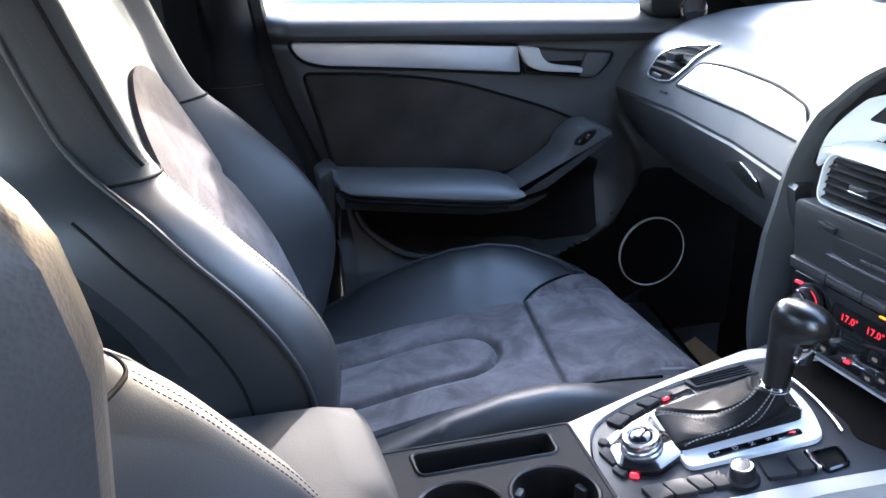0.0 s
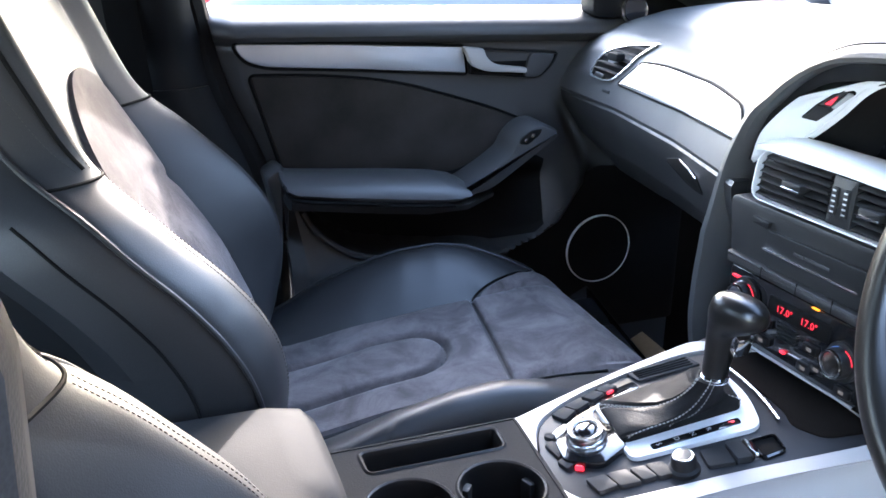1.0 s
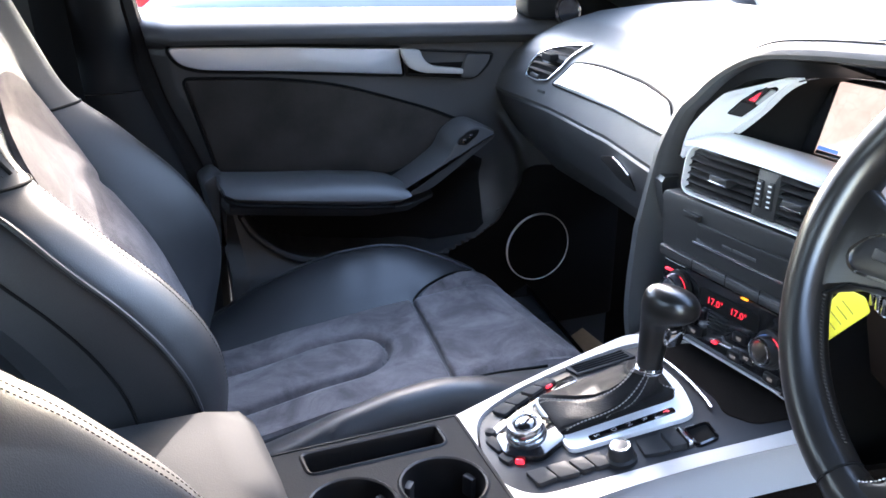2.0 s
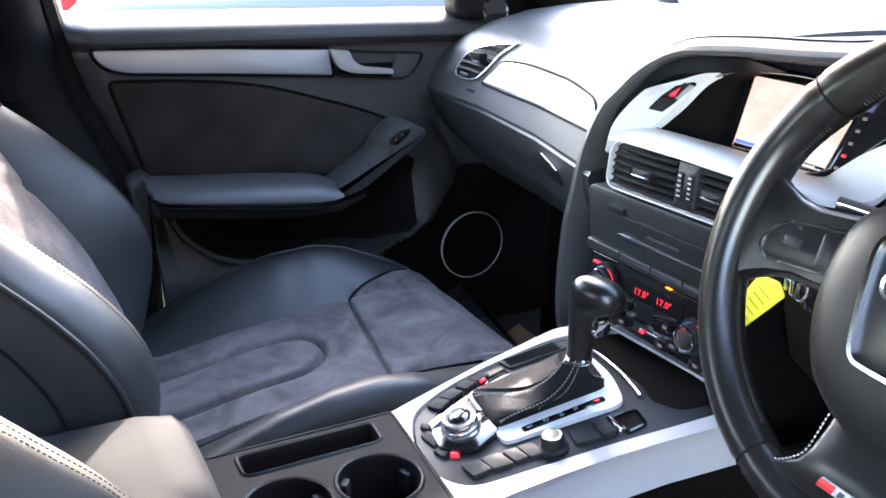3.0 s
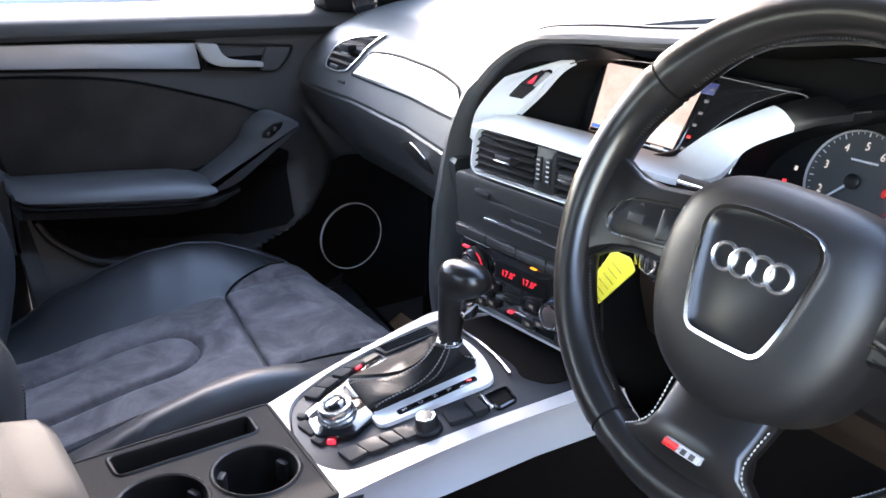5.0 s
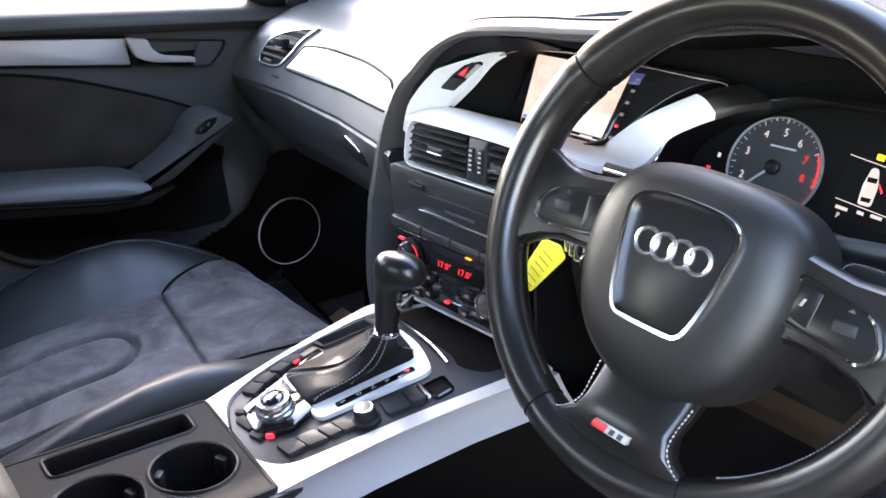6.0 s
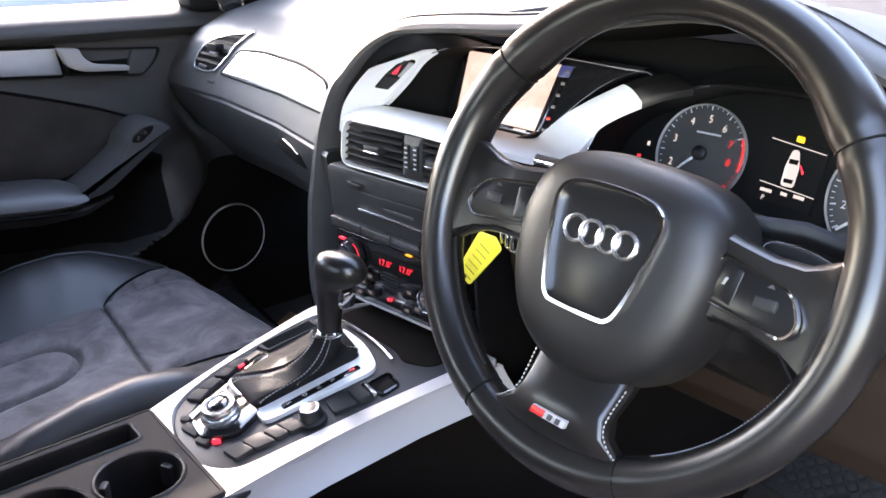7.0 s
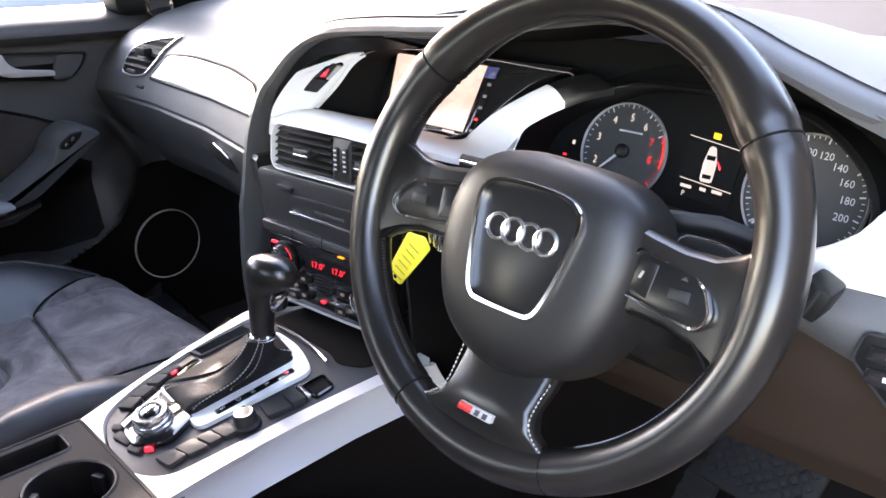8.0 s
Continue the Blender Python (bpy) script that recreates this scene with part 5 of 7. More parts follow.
# the arch that frames the centre and runs on as the instrument hood
ARCH = [(0.125, 0.152, 0.60), (0.112, 0.160, 0.68), (0.110, 0.161, 0.735), (0.110, 0.157, 0.785), (0.108, 0.150, 0.83), (0.105, 0.135, 0.900), (0.104, 0.114, 0.9515), (0.105, 0.092, 0.975), (0.107, 0.070, 0.995), (0.110, 0.043, 1.0115), (0.112, 0.012, 1.0235), (0.116, -0.033, 1.030), (0.120, -0.077, 1.034), (0.124, -0.123, 1.037), (0.128, -0.17, 1.042),
        (0.127, -0.24, 1.055), (0.125, -0.32, 1.068), (0.125, -0.40, 1.068), (0.128, -0.47, 1.042), (0.132, -0.52, 1.023), (0.142, -0.56, 1.010), (0.17, -0.60, 0.992), (0.20, -0.65, 0.955)]
arch_pts = ease(ARCH, 8)
bm = bmesh.new()
rings, last_out = [], Vector((0, 1, 0))
for i, p in enumerate(arch_pts):
    t = (arch_pts[min(i + 1, len(arch_pts) - 1)] - arch_pts[max(i - 1, 0)]).normalized()
    back = Vector((-1, 0, 0))
    out = back.cross(t)
    out = (out - back * out.dot(back)).normalized()      # away from the middle
    if out.dot(last_out) < 0:
        out = -out
    last_out = out
    k, bulge = line([0, 24, 40, 48, 56, 64, 72, 176], [0.0235, 0.0225, 0.0185, 0.0165, 0.0145, 0.0125, 0.0100, 0.0105], i), line([0, 40, 64, 176], [1.0, 1.0, 0.55, 0.5], i)
    sec = [(-0.9, -0.030), (-0.85, -0.008), (-0.55, 0.012), (-0.2, 0.022), (0.2, 0.022), (0.6, 0.012), (0.95, -0.012), (1.1, -0.05), (1.1, -0.11)]
    high = line([0, 28, 52, 176], [0, 0, 1, 1], i)
    tilt = [(-0.9, -0.008), (-0.88, 0.000), (-0.75, 0.007), (-0.35, 0.009), (0.1, 0.004), (0.5, -0.006), (0.80, -0.018), (0.90, -0.045), (0.80, -0.11)]
    sec = [(a + (a2 - a) * high, b + (b2 - b) * high) for (a, b), (a2, b2) in zip(sec, tilt)]
    rear = line([0, 48, 72, 176], [1.0, 1.0, 0.35, 0.35], i)
    rings.append([p + out * (a * k) + back * (b * bulge if b > 0 else b * (rear if b < -0.04 else 1)) for a, b in sec])
skin(bm, rings)
part("arch", bm, DASH, dash, "dark grey arch and instrument hood")


def lip_z(y):
    return line([-0.66, -0.60, -0.56, -0.52, -0.47, -0.40, -0.32, -0.24, -0.17, -0.123, -0.077, -0.033, 0.012, 0.043, 0.070, 0.092, 0.118, 0.15], [0.955, 0.998, 1.016, 1.030, 1.050, 1.076, 1.076, 1.063, 1.050, 1.045, 1.042, 1.038, 1.031, 1.020, 1.004, 0.985, 0.955, 0.91], y)


def right_top(u, v):
    y = 0.108 - 0.788 * u
    x = 0.131 + (0.828 - 0.24 * (y / 0.70) ** 2) * v
    top = 1.0150 - 0.05 * max(0, (x - 0.3) / 0.6) ** 2
    w = min(1, v / (0.62 if lip_z(y) > top else 0.10))
    w = w * w * (3 - 2 * w)
    return Vector((x, y, lip_z(y) * (1 - w) + top * w - 0.0035 - 0.004 * max(0, 1 - v / 0.03) ** 2))


part("right_top", sheet(right_top, 60, 40, (0, 0, -0.012)), DASH, dash, "soft dark grey dash skin")
part("dash_speaker", plate(rpoly([(0.42, 0.08), (0.42, -0.09), (0.58, -0.11), (0.58, 0.09)], 0.05), -0.006, 0.0006, lambda x, y, c: Vector((x, y, 1.0118 - 0.05 * max(0, (x - 0.3) / 0.6) ** 2 + c)), 0.001), DASH, dash, "dash top speaker cover")
# side fill under the arch
part("stack_cheek", sheet(lambda u, v: Vector((0.115 + 0.5 * v, 0.145, 0.55 + 0.29 * u)), 4, 4, (0, 0.004, 0)), HARD, dash)
# hood underside and back of the recess, near-black to stand for their shade
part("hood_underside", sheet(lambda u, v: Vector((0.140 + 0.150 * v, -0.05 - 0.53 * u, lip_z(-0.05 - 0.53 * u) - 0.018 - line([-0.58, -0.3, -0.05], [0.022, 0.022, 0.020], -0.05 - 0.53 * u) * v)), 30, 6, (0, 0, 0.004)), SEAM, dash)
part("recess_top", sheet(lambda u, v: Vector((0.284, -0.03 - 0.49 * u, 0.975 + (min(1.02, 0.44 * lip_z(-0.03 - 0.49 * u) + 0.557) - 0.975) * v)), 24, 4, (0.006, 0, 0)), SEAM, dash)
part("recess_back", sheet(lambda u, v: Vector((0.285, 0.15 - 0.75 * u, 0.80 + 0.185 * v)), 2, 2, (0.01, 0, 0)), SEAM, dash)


def on_bezel(a, z, c):
    """The screen's leaning plane: to the right, up, towards the seats."""
    return Vector((0.20 + 0.45 * (z - 0.91) - 0.91 * c, -a, z + 0.41 * c))


bez = rpoly([(-0.040, 0.905), (-0.040, 0.992), (0.08, 0.994), (0.215, 0.996), (0.172, 0.979), (0.138, 0.950), (0.112, 0.916), (0.095, 0.907)],
            [0.002, 0.01, 0.02, 0.004, 0.02, 0.02, 0.01, 0.01], 3)
screen = part("screen_housing", plate(bez, -0.012, 0.0, on_bezel, 0.001), GLOSS, dash, "gloss black screen housing")

BLUE_DIM = glow("lit_dark_blue", (0.12, 0.17, 0.55), 0.012)
MAP = bpy.data.materials.new("lit_map")
MAP.use_nodes = True
n, l = MAP.node_tree.nodes, MAP.node_tree.links
b = n["Principled BSDF"]
tc, vor, vor2, nz = n.new("ShaderNodeTexCoord"), n.new("ShaderNodeTexVoronoi"), n.new("ShaderNodeTexVoronoi"), n.new("ShaderNodeTexNoise")
vor.feature = vor2.feature = "DISTANCE_TO_EDGE"
vor.inputs["Scale"].default_value, vor2.inputs["Scale"].default_value, nz.inputs["Scale"].default_value = 84, 190, 40
bend, half, shift = n.new("ShaderNodeTexNoise"), n.new("ShaderNodeVectorMath"), n.new("ShaderNodeVectorMath")
bend.inputs["Scale"].default_value = 34
half.operation, half.inputs[1].default_value = "MULTIPLY", (0.022, 0.022, 0.022)
l.new(tc.outputs["Object"], bend.inputs["Vector"]), l.new(bend.outputs["Color"], half.inputs[0])
l.new(tc.outputs["Object"], shift.inputs[0]), l.new(half.outputs[0], shift.inputs[1])
l.new(tc.outputs["Object"], nz.inputs["Vector"])
for q in (vor, vor2):
    l.new(shift.outputs[0], q.inputs["Vector"])
r0, r1, r2 = (n.new("ShaderNodeValToRGB") for _ in range(3))
r0.color_ramp.elements[0].color, r0.color_ramp.elements[1].color = (0.90, 0.66, 0.60, 1), (0.84, 0.80, 0.74, 1)
r0.color_ramp.elements[0].position, r0.color_ramp.elements[1].position = 0.40, 0.60
l.new(nz.outputs[0], r0.inputs[0])
r1.color_ramp.elements[0].color, r1.color_ramp.elements[1].color = (1, 1, 1, 1), (0, 0, 0, 1)
r1.color_ramp.elements[0].position, r1.color_ramp.elements[1].position = 0.008, 0.03
r2.color_ramp.elements[0].color, r2.color_ramp.elements[1].color = (1, 1, 1, 1), (0, 0, 0, 1)
r2.color_ramp.elements[0].position, r2.color_ramp.elements[1].position = 0.005, 0.03
l.new(vor.outputs[0], r1.inputs[0]), l.new(vor2.outputs[0], r2.inputs[0])
m1, m2 = n.new("ShaderNodeMixRGB"), n.new("ShaderNodeMixRGB")
m1.inputs[2].default_value, m2.inputs[2].default_value = (0.90, 0.75, 0.66, 1), (0.86, 0.58, 0.52, 1)
l.new(r2.outputs[0], m1.inputs[0]), l.new(r0.outputs[0], m1.inputs[1])
l.new(r1.outputs[0], m2.inputs[0]), l.new(m1.outputs[0], m2.inputs[1])
b.inputs["Base Color"].default_value = (0.01, 0.01, 0.01, 1)
l.new(m2.outputs[0], b.inputs["Emission Color"])
b.inputs["Emission Strength"].default_value = 0.031
b.inputs["Roughness"].default_value = 0.15
mp = part("map_display", plate([(-0.030, 0.9845), (-0.020, 0.9145), (0.098, 0.9150), (0.106, 0.9855)], 0.0, 0.0008, on_bezel, 0.0002), MAP, screen, "lit navigation map in pink and beige")
col = part("side_column", plate([(0.0985, 0.9150), (0.1065, 0.9855), (0.124, 0.9860), (0.112, 0.9155)], 0.0, 0.0008, on_bezel, 0.0002), GLOSS, screen, "dark icon column")
for q in range(6):
    z = 0.9795 - 0.0115 * q
    a = 0.106 + (z - 0.915) * 0.13 + 0.003
    part("icon", plate([(a - 0.002, z - 0.0012), (a + 0.003, z - 0.0012), (a + 0.003, z + 0.0016), (a - 0.002, z + 0.0016)], 0.0008, 0.0012, on_bezel, 0.0001), GLOW_DEEP if q == 4 else GLOW_DIM, col)
part("blue_field", plate([(0.1062, 0.9740), (0.1072, 0.9850), (0.1232, 0.9855), (0.1212, 0.9745)], 0.0008, 0.0010, on_bezel, 0.0001), BLUE_DIM, col, "dark blue field")
part("soft_key_bar", plate([(-0.0195, 0.9146), (-0.019, 0.9185), (0.0985, 0.9190), (0.098, 0.9150)], 0.0008, 0.0012, on_bezel, 0.0001), GLOSS, mp, "dark soft key bar")
part("soft_word", plate([(0.070, 0.9158), (0.0705, 0.9178), (0.088, 0.9180), (0.088, 0.9160)], 0.0012, 0.0016, on_bezel, 0.0001), GLOW_WHITE, mp)
part("blue_patch", plate([(-0.019, 0.9190), (-0.0185, 0.9225), (0.008, 0.9225), (0.008, 0.9190)], 0.0008, 0.0012, on_bezel, 0.0001), GLOW_BLUE, mp)

# silver fascia between arch and screen, and the swoosh up to the instruments
front = [(0.104, 0.110, 0.900), (0.105, 0.107, 0.917), (0.107, 0.101, 0.934), (0.112, 0.081, 0.959), (0.118, 0.058, 0.980), (0.124, 0.034, 0.993), (0.132, 0.004, 0.999)]
back = [(0.136, 0.076, 0.924), (0.140, 0.072, 0.930), (0.143, 0.059, 0.942), (0.151, 0.044, 0.960), (0.160, 0.025, 0.985), (0.166, 0.002, 0.998), (0.171, -0.035, 1.004)]
A, B = ease(front, 6), ease(back, 6)
part("silver_cheek", sheet(lambda u, v: A[int(round(u * 28))].lerp(B[int(round(u * 28))], 1 - (1 - v) * min(1, (1.02 - u) / 0.22)) + Vector((0, 0, 0.004 * math.sin(math.pi * v))), 28, 8, (0.004, 0.0, -0.004)), LIT_SILVER, dash, "satin silver fascia")
rim_in = ease([(0.110, 0.124, 0.896), (0.110, 0.116, 0.916), (0.110, 0.107, 0.938), (0.111, 0.090, 0.962), (0.113, 0.069, 0.984), (0.117, 0.043, 1.002), (0.122, 0.012, 1.0145), (0.128, -0.060, 1.021)], 6)
wall_in = [p + Vector((0.002, 0, 0)) for p in A] + [A[-1].lerp(Vector((0.178, -0.060, 1.006)), k / 6) for k in range(1, 7)]
# inner face of the arch, near-black in place of its natural shade
part("arch_inner_shade", sheet(lambda u, v: rim_in[int(round(u * 42))].lerp(wall_in[int(round(u * 42))], v), 42, 6, (0.004, 0.003, 0.003)), HARD, dash, "inner face of the arch, darkened for its shade")
front = [(0.105, 0.107, 0.917), (0.092, 0.06, 0.928), (0.086, 0.0, 0.931), (0.086, -0.06, 0.931), (0.092, -0.11, 0.929), (0.104, -0.150, 0.926), (0.124, -0.176, 0.920), (0.160, -0.186, 0.918), (0.187, -0.186, 0.930), (0.190, -0.194, 0.946), (0.190, -0.220, 0.963), (0.190, -0.262, 0.984), (0.195, -0.290, 0.993)]
back = [(0.140, 0.072, 0.929), (0.142, 0.045, 0.930), (0.144, 0.010, 0.930), (0.154, -0.02, 0.928), (0.172, -0.052, 0.922), (0.190, -0.080, 0.916), (0.200, -0.102, 0.914), (0.201, -0.116, 0.924), (0.204, -0.138, 0.943), (0.207, -0.160, 0.958), (0.209, -0.188, 0.974), (0.210, -0.220, 0.990), (0.212, -0.250, 0.999)]
A2, B2 = ease(front, 6), ease(back, 6)
part("silver_shelf", sheet(lambda u, v: A2[int(round(u * 63))].lerp(B2[int(round(u * 63))], v) + Vector((0, 0, 0.003 * math.sin(math.pi * v))), 63, 12, (0.0, 0.0, -0.006)), LIT_SILVER, dash, "satin silver fascia")
# the silver runs on here, made black for the shadow under the hood
part("fascia_shadow", sheet(lambda u, v: A2[63 + int(round(u * (len(A2) - 64)))].lerp(B2[63 + int(round(u * (len(A2) - 64)))], v) + Vector((0.0, 0, 0.002 * math.sin(math.pi * v) - 0.0005)), len(A2) - 70, 8, (0.0, 0.0, -0.006)), HARD, dash, "fascia tip, blackened for the hood's shadow")


# black walls from the silver edge in to the screen
wall_b = ease([(0.198, 0.040, 0.905), (0.200, 0.040, 0.910), (0.204, 0.040, 0.918), (0.224, 0.040, 0.963), (0.232, 0.036, 0.980), (0.238, 0.0, 0.992), (0.240, -0.05, 0.996)], 6)
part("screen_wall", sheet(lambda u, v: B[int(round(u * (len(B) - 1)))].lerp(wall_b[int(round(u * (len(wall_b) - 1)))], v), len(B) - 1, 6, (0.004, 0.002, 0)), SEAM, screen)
part("cheek_edge", tube([p + Vector((-0.001, 0, 0.001)) for p in B[:27]], 0.0016, 6), LIT_SILVER, screen)
part("bright_line", tube(ease([(0.162, 0.018, 0.9905), (0.167, -0.014, 1.0005), (0.171, -0.05, 1.0045), (0.174, -0.087, 1.006), (0.178, -0.157, 1.005), (0.182, -0.213, 1.003), (0.184, -0.246, 1.0025), (0.186, -0.252, 1.000)], 6), 0.0008, 6), SATIN, screen, "thin bright line over the screen")
fl_a = ease([(0.140, 0.074, 0.927), (0.142, 0.045, 0.928), (0.144, 0.010, 0.928), (0.154, -0.02, 0.926), (0.172, -0.052, 0.920), (0.190, -0.080, 0.914), (0.200, -0.102, 0.912)], 6)
fl_b = ease([(0.199, 0.042, 0.905), (0.199, 0.020, 0.905), (0.199, -0.010, 0.905), (0.199, -0.035, 0.905), (0.200, -0.06, 0.905), (0.201, -0.083, 0.905), (0.202, -0.104, 0.905)], 6)
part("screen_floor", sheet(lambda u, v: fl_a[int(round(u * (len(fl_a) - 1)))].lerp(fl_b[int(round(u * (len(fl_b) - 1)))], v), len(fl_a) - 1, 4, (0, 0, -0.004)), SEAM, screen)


def on_cheek(k, v, c):
    """On the leaning silver cheek: up along it, in towards the screen, off it."""
    def at(k, v):
        i = max(0, min(len(A) - 2, int(k * 6)))
        f = k * 6 - i
        return A[i].lerp(A[i + 1], f).lerp(B[i].lerp(B[i + 1], f), v)
    n = (at(k + 0.15, v) - at(k - 0.15, v)).cross(at(k, v + 0.1) - at(k, v - 0.1)).normalized()
    return at(k, v) + Vector((0, 0, 0.004 * math.sin(math.pi * v))) + (n if n.x < 0 else -n) * c


hz_out = rpoly([(2.45, 0.50), (3.15, 0.51), (3.40, 0.55), (3.98, 0.62), (3.82, 0.91), (3.12, 0.85), (2.35, 0.81)], [0.08, 0.02, 0.02, 0.04, 0.08, 0.02, 0.08])
hz = part("hazard_block", plate(hz_out, -0.004, 0.0012, on_cheek, 0.0006), SEAM, dash, "hazard and display keys")
k1 = part("hazard_key", plate(rpoly([(3.20, 0.525), (3.42, 0.565), (3.92, 0.635), (3.78, 0.755), (3.14, 0.745)], 0.02), 0.001, 0.0036, on_cheek, 0.0010), KEYCAP, hz, "hazard key with a red triangle")
part("triangle", plate([(3.27, 0.600), (3.66, 0.655), (3.25, 0.715)], 0.0036, 0.0040, on_cheek, 0.0001), GLOW_RED, k1)
part("display_key", plate(rpoly([(2.50, 0.52), (3.14, 0.53), (3.08, 0.835), (2.41, 0.795)], 0.04), 0.001, 0.0036, on_cheek, 0.0010), KEYCAP, hz)
part("bright_bar", plate(rpoly([(3.14, 0.765), (3.78, 0.775), (3.76, 0.875), (3.14, 0.835)], 0.02), 0.001, 0.0036, on_cheek, 0.0008), SILVER, hz)

# centre vents
cv_out = rpoly([(-0.068, 0.876), (-0.064, 0.912), (-0.056, 0.925), (0.105, 0.925), (0.098, 0.876)], [0.012, 0.02, 0.008, 0.01, 0.01], 5)
cv = part("centre_vents", plate(cv_out, -0.02, -0.016, on_stack, 0.001), SEAM, dash, "pair of centre air vents in a silver rim")
part("vent_rim", moulding(inset(cv_out, -0.0025), bead(0.0024, 0.008, -0.006), on_stack), LIT_SILVER, cv, "satin silver rim")
for q in range(6):
    z = 0.8815 + 0.0078 * q
    a0 = line([0.876, 0.912, 0.925], [-0.064, -0.060, -0.052], z)
    for a, b2 in ((a0, 0.026), (0.056, 0.099)):
        part("louvre", tube([on_stack(a, z, -0.004), on_stack((a + b2) / 2, z, -0.0035), on_stack(b2, z, -0.004)], 0.0058, 8, squash=0.26, up=(1, 0, 0.25)), KEYCAP, cv)
part("divider", plate(rpoly([(0.026, 0.877), (0.0295, 0.924), (0.057, 0.924), (0.054, 0.877)], 0.002), -0.016, 0.001, on_stack, 0.002), PLASTIC, cv)
for a in (0.034, 0.047):
    wl = part("thumb_wheel", plate(rpoly([(a - 0.0035, 0.887), (a - 0.0025, 0.914), (a + 0.0045, 0.914), (a + 0.0035, 0.887)], 0.0015), -0.002, 0.003, on_stack, 0.0015), KEYCAP, cv, "ribbed thumb wheel")
    for q in range(5):
        part("mark", plate([(a - 0.0015, 0.890 + 0.005 * q), (a + 0.0022, 0.890 + 0.005 * q), (a + 0.0022, 0.8915 + 0.005 * q), (a - 0.0015, 0.8915 + 0.005 * q)], 0.003, 0.0036, on_stack, 0.0002), MARK, wl)
for a in (-0.013, 0.078):
    tb = part("vent_tab", plate(rpoly([(a - 0.012, 0.896), (a - 0.012, 0.905), (a + 0.012, 0.905), (a + 0.012, 0.896)], 0.002), -0.006, 0.008, on_stack, 0.002), KEYCAP, cv, "vent tab with a bright edge")
    part("bright_edge", plate(rpoly([(a - 0.011, 0.8965), (a - 0.011, 0.8990), (a + 0.011, 0.8990), (a + 0.011, 0.8965)], 0.001), 0.007, 0.0092, on_stack, 0.0005), CHROME, tb)

# radio panel
stack_out = rpoly([(-0.088, 0.804), (-0.098, 0.870), (0.11, 0.870), (0.100, 0.804)], [0.006, 0.01, 0.01, 0.006])
radio = part("radio_panel", plate(stack_out, -0.02, 0.0, on_stack, 0.002), PLASTIC, dash, "black disc unit panel")
part("eject_key", plate(rpoly([(-0.060, 0.8505), (-0.060, 0.8575), (-0.036, 0.8565), (-0.038, 0.8495)], 0.0015), 0.0, 0.004, on_stack, 0.001), KEYCAP, radio)
disc = part("disc_cover", plate(rpoly([(-0.038, 0.823), (-0.038, 0.849), (0.088, 0.849), (0.086, 0.823)], 0.002), 0.0, 0.003, on_stack, 0.001), KEYCAP, radio)
part("bright_line", plate([(-0.041, 0.8272), (-0.041, 0.8295), (0.078, 0.8275), (0.078, 0.8252)], 0.0025, 0.0042, on_stack, 0.0004), CHROME, disc, "thin bright line")
for a, w in ((0.005, 0.012), (0.028, 0.030)):
    part("moulded_word", plate([(a - w / 2, 0.8350), (a + w / 2, 0.8346), (a + w / 2, 0.8380), (a - w / 2, 0.8384)], 0.003, 0.0034, on_stack, 0.0001), DIAL, disc)
keybar = part("key_bar", plate(rpoly([(-0.085, 0.800), (-0.087, 0.812), (0.094, 0.808), (0.092, 0.796)], 0.002), 0.0, 0.007, on_stack, 0.003), PLASTIC, dash, "row of black keys under the radio")
for a in (-0.035, 0.012, 0.056):
    part("joint", plate([(a - 0.0004, 0.797), (a - 0.0004, 0.811), (a + 0.0004, 0.811), (a + 0.0004, 0.797)], 0.006, 0.0074, on_stack, 0.0001), SEAM, keybar)
for a in (0.033, 0.078):
    part("mark", plate([(a - 0.005, 0.8015), (a + 0.005, 0.8013), (a + 0.005, 0.8055), (a - 0.005, 0.8057)], 0.006, 0.0074, on_stack, 0.0001), DIAL, keybar)
part("amber_lamp", plate(rpoly([(0.030, 0.7925), (0.030, 0.7938), (0.038, 0.7935), (0.038, 0.7922)], 0.001), 0.0, 0.003, on_stack, 0.0005), GLOW_AMBER, keybar, "lit amber lamp")

# climate unit
cl_out = rpoly([(-0.088, 0.795), (0.094, 0.791), (0.104, 0.760), (0.098, 0.716), (-0.070, 0.712), (-0.084, 0.740)], [0.004, 0.004, 0.02, 0.01, 0.01, 0.02])
clim = part("climate_panel", plate(cl_out, -0.02, -0.002, on_stack, 0.002), GLOSS, dash, "gloss black climate panel with lit red displays")
dsp = part("display_glass", plate(rpoly([(-0.026, 0.7645), (-0.026, 0.7835), (0.052, 0.782), (0.052, 0.763)], 0.002), -0.002, 0.0, on_stack, 0.0005), SEAM, clim)
for a in (-0.004, 0.028):
    lettering("17.0°", 0.0105, lambda x, z, c: on_stack(x, z, c), dsp, GLOW_RED, "reading", "lit red temperature reading", centre=(a, 0.773), height=0.0006)


